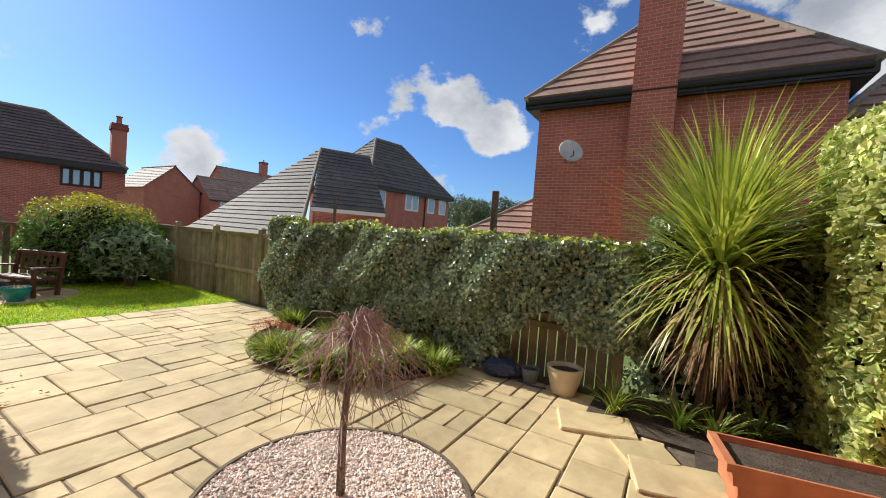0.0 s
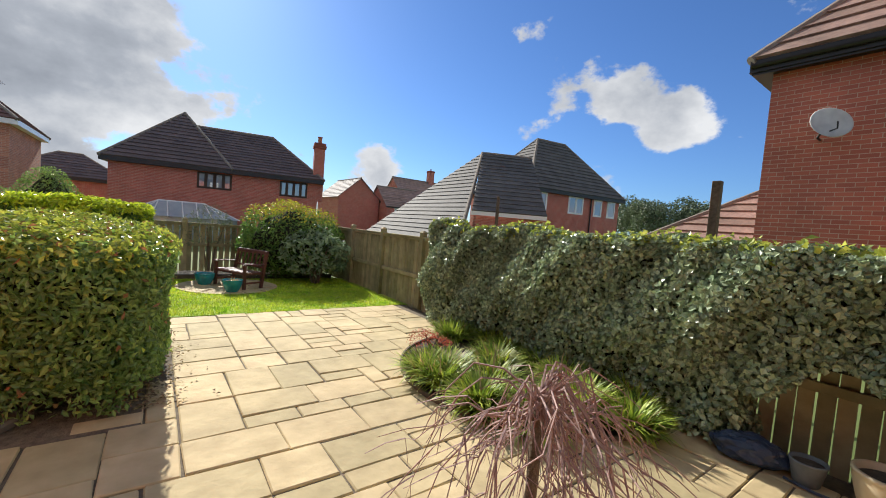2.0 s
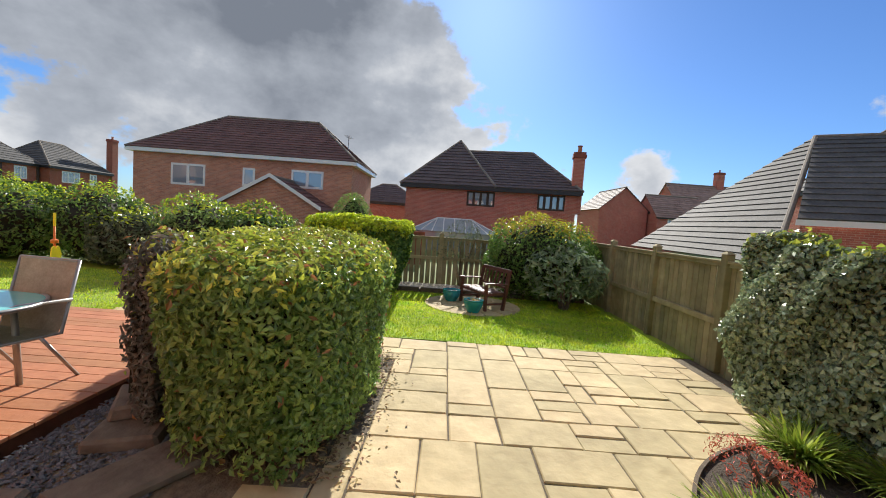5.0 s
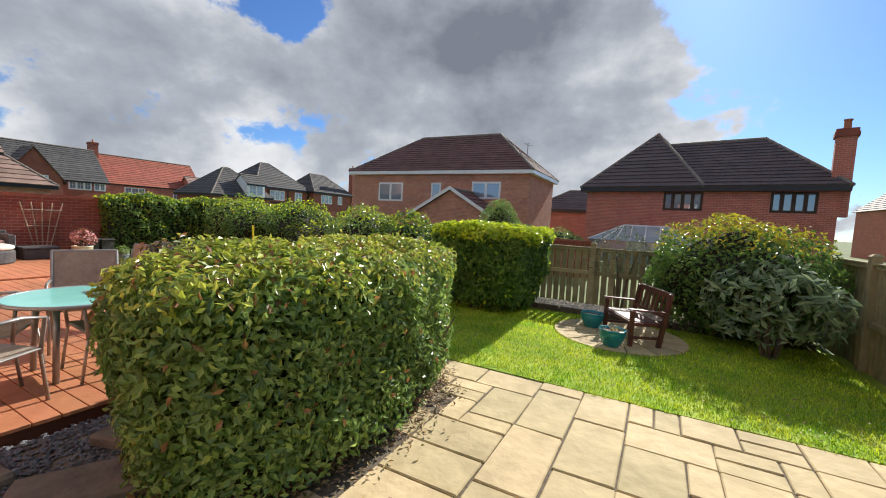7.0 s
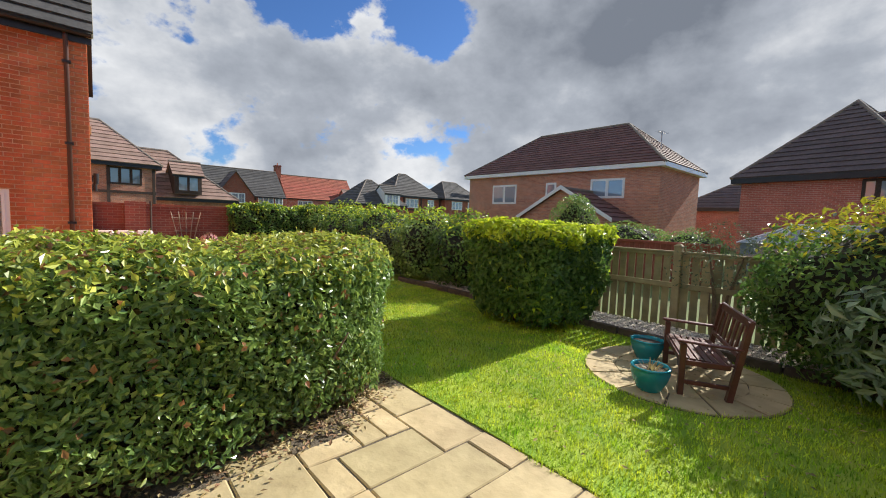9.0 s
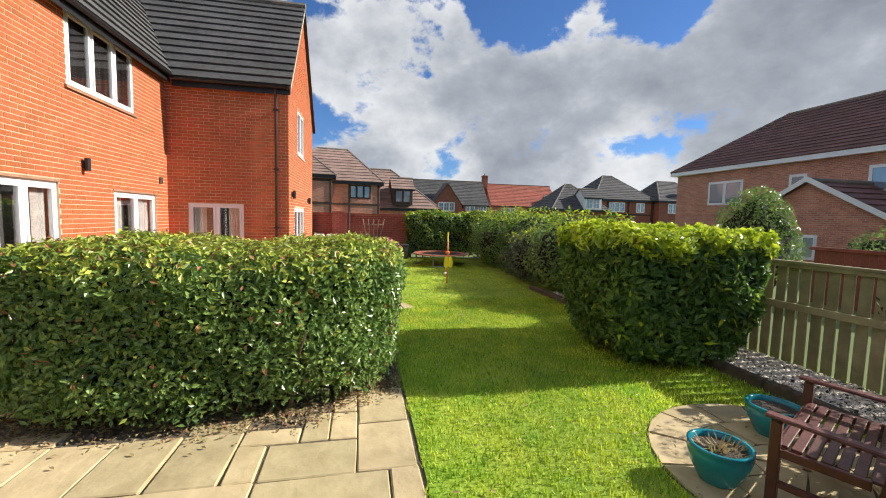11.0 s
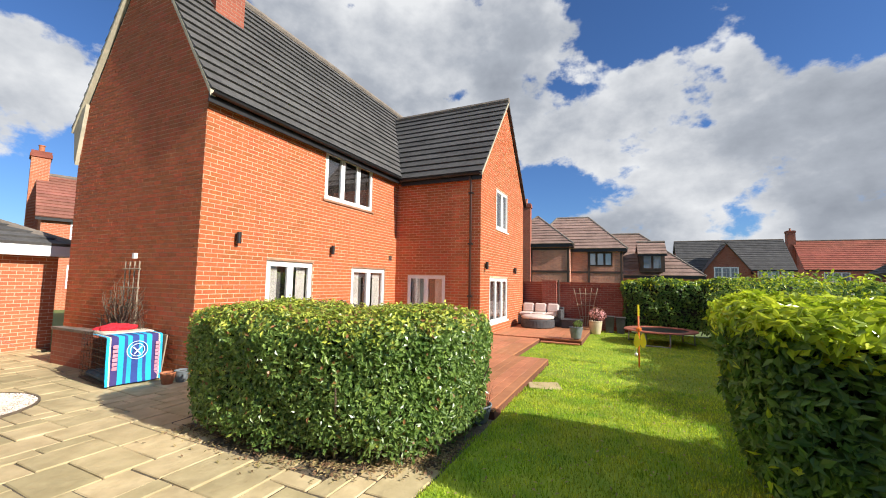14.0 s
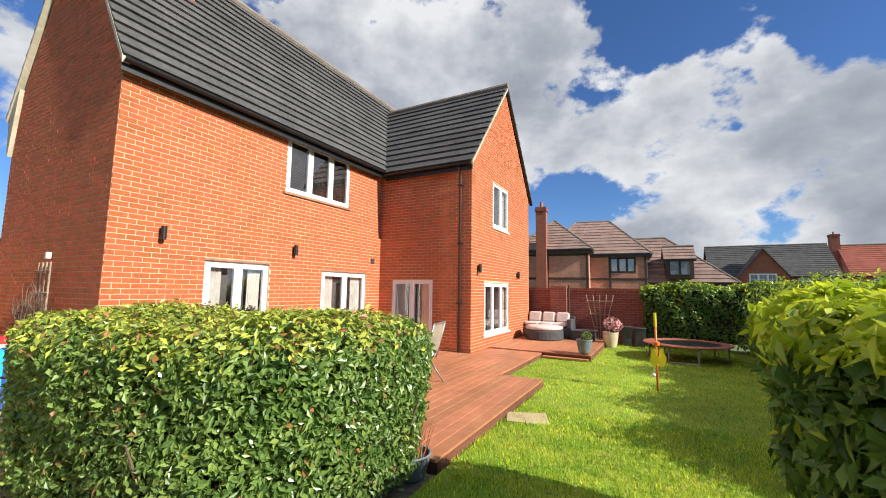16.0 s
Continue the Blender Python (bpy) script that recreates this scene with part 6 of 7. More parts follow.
def tuft(name, label, x, y, z, n, length, width, material, seed, spread=0.06, lean=(0.1, 0.9), droop=(0.6, 1.6), group="", category="plant", extra=None):
    rng = np.random.default_rng(seed)
    t = thing(name, label, category, group, (x, y, z))
    q, b = rng.uniform(0, spread, n), rng.uniform(0, 6.283, n)
    base = np.stack([q * np.cos(b), q * np.sin(b), np.zeros(n)], 1)
    az = b + rng.normal(0, 0.6, n)
    le = length * rng.uniform(0.6, 1.15, n)
    kinds = [(material, np.ones(n, bool))]
    if extra:
        k = rng.random(n) < extra[1]
        kinds = [(material, ~k), (extra[0], k)]
    for i, (mt, k) in enumerate(kinds):
        nm = "dry_foliage" if i else "foliage"
        tagged(part(nm, blades(base[k], az[k], le[k], width * rng.uniform(0.7, 1.2, k.sum()), rng.uniform(*lean, k.sum()), rng.uniform(*droop, k.sum()), rng, 5, nm), mt, t), kind="stuff")
    return t


M_STRAP = mat("strap_leaf", (0.17, 0.28, 0.03), (0.37, 0.45, 0.06), 6, 0.5, 0, vary=0.5, by="island", transl=0.3, coords="World")
M_STRAW = mat("straw_leaf", (0.34, 0.26, 0.10), (0.48, 0.38, 0.17), 6, 0.6, 0, vary=0.4, by="island", transl=0.25, coords="World")
M_DEAD = mat("dead_leaf", (0.20, 0.115, 0.055), (0.32, 0.20, 0.10), 6, 0.7, 0, vary=0.4, by="island", transl=0.15, coords="World")
M_CORD = mat("palm_leaf", (0.26, 0.36, 0.05), (0.54, 0.60, 0.12), 5, 0.35, 0, vary=0.45, by="island", transl=0.3, coords="World")

pot("planter", "tapered grey planter with a small shrub on the deck edge", 4.95, 7.1, 0.16, 0.17, 0.3, M_GREYPOT, "deck planters")
shrub("potted_shrub", "small green shrub in the grey planter", (4.95, 7.1, 0.52), (0.14, 0.14, 0.12), 300, M_LEAF, (0.05, 0.025), 81, None, 0, False, -0.9)
pot("planter", "cream pot with pink flowers by the garden wall", 5.25, 9.7, 0.0, 0.2, 0.42, M_CREAMPOT, "deck planters", 0.05)
M_PINKFL = mat("pink_flower", (0.55, 0.22, 0.22), (0.7, 0.4, 0.36), 9, 0.6, 0, vary=0.3, by="island")
shrub("flowering_plant", "dry pink hydrangea heads in the cream pot", (5.25, 9.7, 0.62), (0.26, 0.24, 0.2), 420, M_PINKFL, (0.06, 0.05), 82, M_DEAD, 0.5, False, -0.9)
for k, (x, h) in enumerate(((5.65, 0.52), (5.98, 0.5))):
    b = thing("bin", "dark plastic bin against the garden wall", "bin", "bins", (x, 10.35, -0.004))
    part("body", Geo().hexa([(-0.11, -0.12, 0), (0.11, -0.12, 0), (0.11, 0.12, 0), (-0.11, 0.12, 0)], [(-0.14, -0.15, h), (0.14, -0.15, h), (0.14, 0.15, h), (-0.14, 0.15, h)]), M_RATTAN, b)
    part("lid", bevel_box(0.31, 0.33, 0.04, 0.012), M_RATTAN, b, m=pose(0, 0, h))
tg = thing("trellis", "fan-shaped wooden trellis leaning on the garden wall", "trellis", at=(4.85, 10.82, 0.1))
M_PALEWOOD = mat("pale_wood", (0.30, 0.24, 0.17), (0.4, 0.33, 0.24), 14, 0.85, 0.2)
for k in range(5):
    s = (k - 2) / 2
    part("rod", Geo().tube([(s * 0.1, 0, 0), (s * 0.4, 0.0, 1.35)], 0.013, 6), M_PALEWOOD, tg)
for z in (0.35, 0.75, 1.15):
    w = 0.1 + 0.3 * z / 1.35 + 0.03
    part("cross_rod", Geo().tube([(-w, -0.02, z), (w, -0.02, z)], 0.01, 6), M_PALEWOOD, tg)
ps = thing("washing_post", "slim brown post against the wall pier", "post", at=(3.95, 10.68, -0.02))
part("pole", Geo().tube([(0, 0, 0), (0, 0, 1.75)], 0.03, 8), M_TIMBER, ps)

# swing ball and trampoline on the lawn
M_ORANGE = mat("orange_plastic", (0.75, 0.16, 0.02), (0.82, 0.22, 0.04), 6, 0.4, 0.02, stain=0.08)
M_YELLOW = mat("yellow_plastic", (0.80, 0.68, 0.02), (0.85, 0.74, 0.04), 6, 0.35, 0.02, stain=0.06)
sb = thing("swing_ball", "orange swing ball pole with two yellow bats", "garden game", at=(6.4, 4.75, -0.004))
part("pole", Geo().tube([(0, 0, 0), (0, 0, 1.18)], 0.016, 10), M_ORANGE, sb, "orange and yellow pole", smooth=True)
part("top_tip", Geo().tube([(0, 0, 1.0), (0, 0, 1.22)], 0.02, 10), M_YELLOW, sb)
part("collar", Geo().lathe([(0.016, 0.7), (0.05, 0.71), (0.055, 0.76), (0.016, 0.78)], 14), M_ORANGE, sb)
for s in (-1, 1):
    bat = Geo()
    ring = lambda y: [(0.02 + s * 0.055 + 0.06 * math.cos(a * math.pi / 10) * (0.75 if math.sin(a * math.pi / 10) > 0 else 1), y, 0.52 + 0.14 * math.sin(a * math.pi / 10)) for a in range(20)]  # noqa: E731
    r0, r1 = ring(-0.012 + s * 0.02), ring(0.012 + s * 0.02)
    bat.poly(r0).poly(r1[::-1])
    for k in range(20):
        bat.poly([r0[k], r0[(k + 1) % 20], r1[(k + 1) % 20], r1[k]])
    part("bat", bat, M_YELLOW, sb)
part("ball", Geo().lathe([(0.035 * math.sin(k * math.pi / 10), -0.035 * math.cos(k * math.pi / 10)) for k in range(11)], 14, (-0.05, 0, 0.25)), M_WHITE, sb, smooth=True)
part("cord", Geo().tube([(0, 0, 0.72), (-0.05, 0.0, 0.28)], 0.004, 5), M_WHITE, sb)

tr = thing("trampoline", "low round trampoline with a red-brown edge pad", "trampoline", at=(7.0, 8.55, -0.004))
M_PAD = mat("trampoline_pad", (0.34, 0.10, 0.06), (0.44, 0.15, 0.09), 8, 0.6, 0.1)
part("edge_pad", Geo().lathe([(0.68, 0.36), (0.9, 0.355), (0.92, 0.37), (0.9, 0.39), (0.68, 0.385), (0.68, 0.36)], 40), M_PAD, tr)
part("jump_mat", Geo().lathe([(0, 0.362), (0.68, 0.366), (0.68, 0.37), (0, 0.366)], 40), M_FASCIA, tr)
for k in range(3):
    a = k * 2.094 + 0.4
    p, q = (0.82 * math.cos(a - 0.35), 0.82 * math.sin(a - 0.35)), (0.82 * math.cos(a + 0.35), 0.82 * math.sin(a + 0.35))
    part("leg", Geo().tube([(*p, 0.36), (*p, 0.05), (p[0] * 1.02, p[1] * 1.02, 0.015), (q[0] * 1.02, q[1] * 1.02, 0.015), (*q, 0.05), (*q, 0.36)], 0.018, 8), M_STEEL, tr, smooth=True)

# ---- corner with the bench ----


def stone_circle():
    s = thing("stone_circle", "round of weathered stone setts under the bench", "paving circle", at=(7.18, -2.5, 0), kind="structure")
    rng = random.Random(9)
    part("base", disc(0, 0, 0.92, -0.07, 0.0, 40), M_JOINT, s)
    for ring_, (r0, r1, n) in enumerate(((0.03, 0.3, 5), (0.31, 0.6, 9), (0.61, 0.91, 14))):
        for k in range(n):
            a0, a1 = 2 * math.pi * (k + 0.03) / n + ring_, 2 * math.pi * (k + 0.97) / n + ring_
            P = lambda r, a: (r * math.cos(a), r * math.sin(a))  # noqa: E731
            am, z = (a0 + a1) / 2, 0.012 + rng.uniform(-0.004, 0.004)
            g = Geo()
            lo = [P(r0, a0), P(r1, a0), P(r1 * 1.0, am), P(r1, a1), P(r0, a1)]
            for i in range(5):
                u, v = lo[i], lo[(i + 1) % 5]
                g.poly([(*u, -0.01), (*v, -0.01), (v[0] * 0.995, v[1] * 0.995, z), (u[0] * 0.995, u[1] * 0.995, z)])
            g.poly([(p[0] * 0.995, p[1] * 0.995, z) for p in lo])
            part("sett", g, M_SLAB, s)


stone_circle()
pot("plant_pot", "glazed teal bowl pot with a few seedlings", 6.52, -2.47, 0.012, 0.165, 0.225, M_TEAL, "teal pots", 0.1, True, 0.6)
pot("plant_pot", "glazed teal bowl pot beside the bench", 7.4, -2.1, 0.012, 0.17, 0.225, M_TEAL, "teal pots", 0.1, True, 0.6)
tuft("seedlings", "pale seedlings in the teal pot", 6.52, -2.47, 0.2, 60, 0.09, 0.012, M_STRAW, 92, 0.13, (0.2, 1.3), (0.2, 0.8))
M_MAHOG = mat("dark_red_wood", (0.085, 0.026, 0.018), (0.14, 0.045, 0.03), 10, 0.45, 0.2, coat=0.15, vary=0.12)


def garden_bench():
    """A slatted wooden armchair-bench with flat arms."""
    b = thing("garden_bench", "dark red wooden slatted garden seat on the stones", "bench", at=(7.12, -2.66, 0.012), rz=207)
    b.matrix_basis = b.matrix_basis @ Matrix.Diagonal((1.12, 0.9, 0.79, 1))
    W, D = 0.78, 0.42
    for s in (-1, 1):
        x = s * W / 2
        part("front_leg", bevel_box(0.055, 0.055, 0.6, 0.005), M_MAHOG, b, m=pose(x, -D / 2, 0))
        part("rear_leg", Geo().hexa([(x - 0.026, D / 2 - 0.03, 0), (x + 0.026, D / 2 - 0.03, 0), (x + 0.026, D / 2 + 0.025, 0), (x - 0.026, D / 2 + 0.025, 0)], [(x - 0.026, D / 2 + 0.1, 0.92), (x + 0.026, D / 2 + 0.1, 0.92), (x + 0.026, D / 2 + 0.145, 0.92), (x - 0.026, D / 2 + 0.145, 0.92)]), M_MAHOG, b)
        part("armrest", bevel_box(0.065, D + 0.14, 0.028, 0.008), M_MAHOG, b, m=pose(x, 0.01, 0.6, -3))
        part("side_rail", bevel_box(0.032, D - 0.02, 0.06, 0.004), M_MAHOG, b, m=pose(x, 0, 0.35))
        part("stretcher", bevel_box(0.03, D - 0.02, 0.045, 0.004), M_MAHOG, b, m=pose(x, 0, 0.13))
    part("front_rail", bevel_box(W - 0.055, 0.032, 0.065, 0.004), M_MAHOG, b, m=pose(0, -D / 2, 0.35))
    for k in range(7):
        part("seat_slat", bevel_box(W - 0.02, 0.052, 0.02, 0.004), M_MAHOG, b, m=pose(0, -D / 2 + 0.03 + k * 0.066, 0.412 - 0.004 * k, -2))
    part("top_rail", bevel_box(W + 0.05, 0.035, 0.1, 0.012), M_MAHOG, b, m=pose(0, D / 2 + 0.125, 0.84, -8))
    part("lower_rail", bevel_box(W - 0.05, 0.03, 0.05, 0.004), M_MAHOG, b, m=pose(0, D / 2 + 0.05, 0.5, -8))
    for k in range(7):
        part("back_slat", bevel_box(0.045, 0.016, 0.32, 0.004), M_MAHOG, b, m=pose(-W / 2 + 0.1 + k * 0.107, D / 2 + 0.062, 0.54, -9))


garden_bench()

# ---- bed with ornamental grasses, below the ivy ----
clumps = [(1.8, -3.5, 0.42), (1.55, -3.52, 0.42), (1.0, -3.52, 0.46), (0.55, -3.7, 0.44), (2.75, -4.55, 0.42), (2.35, -4.95, 0.42), (1.75, -3.75, 0.42), (1.3, -3.95, 0.42), (0.55, -4.25, 0.5), (0.95, -4.55, 0.45), (1.5, -4.85, 0.42), (0.3, -4.75, 0.4), (2.95, -4.95, 0.38), (1.9, -4.75, 0.42), (0.75, -3.85, 0.4), (1.65, -4.3, 0.44), (0.15, -4.4, 0.4), (1.1, -4.95, 0.42), (0.5, -4.95, 0.42)]
for k, (x, y, ln) in enumerate(clumps):
    tuft("grass_clump", "arching clump of ornamental grass with some straw blades", x - 0.3, y, 0.01, 700, ln * 0.76, 0.025, M_STRAP, 100 + k, 0.14, (0.05, 0.85), (0.6, 1.9), "ornamental grasses", "grass", (M_STRAW, 0.1 if k % 3 else 0.24))
M_HEATHER = mat("coral_heather", (0.55, 0.13, 0.07), (0.70, 0.22, 0.12), 9, 0.6, 0, vary=0.4, by="island", transl=0.2)
shrub("heather", "low coral-red heather at the bed's edge", (2.15, -4.05, 0.13), (0.27, 0.24, 0.15), 1400, M_HEATHER, (0.035, 0.01), 118, None, 0, False, -0.2)
for k, (x, y, ln) in enumerate(((-1.72, -4.6, 0.42), (-2.25, -4.62, 0.34), (-2.5, -4.6, 0.32), (-2.8, -4.85, 0.36))):
    tuft("strappy_plant", "small tuft of fresh green strap leaves", x - 0.3, y, 0.02, 70, ln, 0.02, M_STRAP, 120 + k, 0.05, (0.05, 0.8), (0.6, 1.5), "small tufts", extra=(M_STRAW, 0.15))


def cordyline():
    rng = np.random.default_rng(60)
    t = thing("cabbage_palm", "tall cabbage palm with a shaggy skirt of dry leaves", "palm", at=(-2.72, -4.98, 0.02))
    part("trunk", Geo().tube([(0, 0, 0), (0.01, -0.02, 0.5), (0.0, -0.02, 1.0), (-0.03, 0, 1.5)], [0.075, 0.06, 0.058, 0.07], 12), M_BARK, t, smooth=True)
    part("side_trunk", Geo().tube([(-0.14, -0.06, 0), (-0.13, -0.08, 0.6), (-0.1, -0.05, 1.2)], [0.05, 0.045, 0.045], 10), M_BARK, t, smooth=True)

    def crown(n, z, le, lean, droop, nm, mt, wd, c=(-0.03, 0)):
        b = rng.uniform(0, 6.283, n)
        base = np.stack([c[0] + 0.05 * np.cos(b), c[1] + 0.05 * np.sin(b), z + rng.uniform(-0.25, 0.25, n)], 1)
        tagged(part(nm, blades(base, b, le * rng.uniform(0.75, 1.12, n), np.full(n, wd), rng.uniform(*lean, n), rng.uniform(*droop, n), rng, 6, nm), mt, t), kind="stuff")

    crown(650, 1.55, 1.2, (0.02, 1.35), (0.05, 0.7), "green_leaves", M_CORD, 0.03)
    crown(260, 1.35, 1.0, (1.0, 2.0), (0.5, 1.2), "outer_leaves", M_CORD, 0.03)
    crown(150, 1.25, 0.95, (1.3, 2.1), (0.6, 1.3), "straw_leaves", M_STRAW, 0.026)
    crown(320, 1.05, 0.75, (1.9, 2.7), (0.3, 0.8), "dead_skirt", M_DEAD, 0.024)


cordyline()


def weeping_tree():
    rng = random.Random(77)
    t = thing("weeping_tree", "bare little weeping tree with drooping purple twigs", "tree", at=(-0.88, -2.27, 0.01))
    part("trunk", Geo().tube([(0, 0, 0), (0.008, 0.004, 0.35), (-0.006, 0, 0.7), (0, 0, 0.97)], [0.026, 0.022, 0.02, 0.022], 10), M_BARK, t, smooth=True)
    g = Geo()
    for k in range(105):
        a = rng.choice((rng.uniform(0, 6.283), rng.gauss(2.2, 0.6), rng.gauss(5.0, 0.5)))
        r = rng.uniform(0.14, 0.46)
        up = rng.uniform(-0.05, 0.14)
        fall = rng.uniform(0.08, 0.6)
        pts, w = [], rng.uniform(-0.5, 0.5)
        for j in range(7):
            s = j / 6
            rr = r * (1 - (1 - s) ** 1.8)
            aa = a + 1.6 * w * s * s + rng.uniform(-0.12, 0.12)
            pts.append((rr * math.cos(aa), rr * math.sin(aa), 0.95 + up * math.sin(math.pi * min(1, s * 1.6)) - fall * s ** 2.4 + rng.uniform(-0.05, 0.05)))
        r0 = rng.uniform(0.002, 0.0055)
        g.tube(pts, [r0 * (1 - 0.75 * j / 6) for j in range(7)], 4, False)
        for q in range(2):
            i = rng.randrange(2, 6)
            p = Vector(pts[i])
            d = Vector((math.cos(a + rng.uniform(-1, 1)), math.sin(a + rng.uniform(-1, 1)), -rng.uniform(0.3, 1.2))) * rng.uniform(0.08, 0.2)
            g.tube([p, p + d * 0.5 + Vector((0, 0, 0.01)), p + d], [0.003, 0.0024, 0.0015], 3, False)
    tagged(part("twig_mass", g.mesh("twig_mass", weld=False), M_TWIG, t), kind="stuff")


weeping_tree()
cp = pot("plant_pot", "large cream glazed pot on the paving by the fence", -1.5, -4.8, 0.0, 0.175, 0.28, M_CREAMPOT, "", 0.03, True, 0.66)
pot("plant_pot", "small blue-grey pot with bare soil", -1.12, -4.86, 0.0, 0.1, 0.16, M_GREYPOT)
M_NAVY = mat("navy_plastic", (0.02, 0.035, 0.075), (0.04, 0.06, 0.11), 14, 0.3, 0.4)
bag = thing("compost_bag", "crumpled navy plastic sack by the ivy", "sack", at=(-0.8, -4.82, 0.0), rz=15)
bm = bmesh.new()
bmesh.ops.create_icosphere(bm, subdivisions=4, radius=1)
for v in bm.verts:
    k = 1 + 0.16 * noise.noise(v.co * 2.2) + 0.08 * noise.noise(v.co * 6)
    v.co = Vector((v.co.x * 0.23 * k, v.co.y * 0.14 * k, max(0.0, 0.09 + v.co.z * 0.11 * k)))
part("sack", bm, M_NAVY, bag)
part("tie_strap", Geo().tube([(-0.2, 0.1, 0.012), (-0.35, 0.18, 0.012), (-0.5, 0.2, 0.012)], 0.01, 6), M_NAVY, bag)


def trough():
    t = thing("terracotta_trough", "long terracotta trough with stepped ribs", "planter", at=(-3.27, -3.66, 0.016), rz=10)
    L_, W, H = 0.52, 0.2, 0.37
    g = Geo()
    rings = [(0.84, 0.0), (0.88, 0.12), (0.94, 0.125), (0.95, 0.24), (1.0, 0.245), (1.02, 0.32), (1.08, 0.325), (1.08, H), (0.99, H), (0.94, 0.3)]
    loop = lambda s, z: [(-L_ * s, -W * s, z), (L_ * s, -W * s, z), (L_ * s, W * s, z), (-L_ * s, W * s, z)]  # noqa: E731
    g.poly(loop(*rings[0])[::-1])
    for a, b in zip(rings, rings[1:]):
        u, v = loop(*a), loop(*b)
        for i in range(4):
            g.poly([u[i], u[(i + 1) % 4], v[(i + 1) % 4], v[i]])
    part("body", g, M_POT, t)
    part("soil", Geo().box(-L_ * 0.95, L_ * 0.95, -W * 0.94, W * 0.94, 0.3, 0.33), M_SOIL, t)


trough()
rs = thing("stepping_stones", "loose buff stone slabs at the bed's corner", "stone slab")
rr = random.Random(15)
for x, y, sx, sy, z, r in ((-1.92, -4.25, 0.62, 0.42, 0.005, 20), (-2.32, -3.98, 0.4, 0.34, 0.0, 30), (-2.55, -3.72, 0.6, 0.45, 0.0, 15)):
    part("slab", bevel_box(sx, sy, 0.05, 0.008, 0.012, rr), M_SLAB, rs, m=pose(x, y, z - 0.025, 0, 0, r))

# rocks, slabs and the planter between the hedge and the deck
rk = thing("rockery_stones", "flat brown stones in the slate beside the hedge", "stones")
M_ROCK = mat("brown_stone", (0.13, 0.105, 0.08), (0.21, 0.175, 0.135), 8, 0.9, 0.5)
for x, y, sx, sy, sz, z, r in ((2.3, 0.1, 0.62, 0.42, 0.1, 0.0, 18), (2.42, 0.16, 0.42, 0.32, 0.1, 0.1, 30), (1.8, -0.28, 0.72, 0.36, 0.07, 0.0, -32), (1.35, 0.2, 0.42, 0.3, 0.08, 0.0, 10)):
    part("stone", bevel_box(sx, sy, sz, 0.02, 0.025, rr), M_ROCK, rk, m=pose(x, y, z - 0.012, 0, 0, r))
pl = pot("planter", "grey square-shouldered planter with dry sedum at the deck corner", 4.62, 0.42, 0.0, 0.16, 0.2, M_GREYPOT)
M_RUST = mat("rusty_stems", (0.36, 0.13, 0.06), (0.46, 0.2, 0.1), 9, 0.7, 0, vary=0.4, by="island")
tuft("dry_sedum", "rust-coloured dry stems in the grey planter", 4.62, 0.42, 0.16, 150, 0.28, 0.008, M_RUST, 130, 0.13, (0.0, 0.5), (0.1, 0.6))
ss = part("stepping_stone", bevel_box(0.5, 0.36, 0.04, 0.01, 0.02, rr), M_SLAB, None, m=pose(5.0, 2.4, -0.02, 0, 0, 20))
tagged(ss, "grey stone slab set in the lawn by the deck", "stone slab")

# ---- things by the gable ----


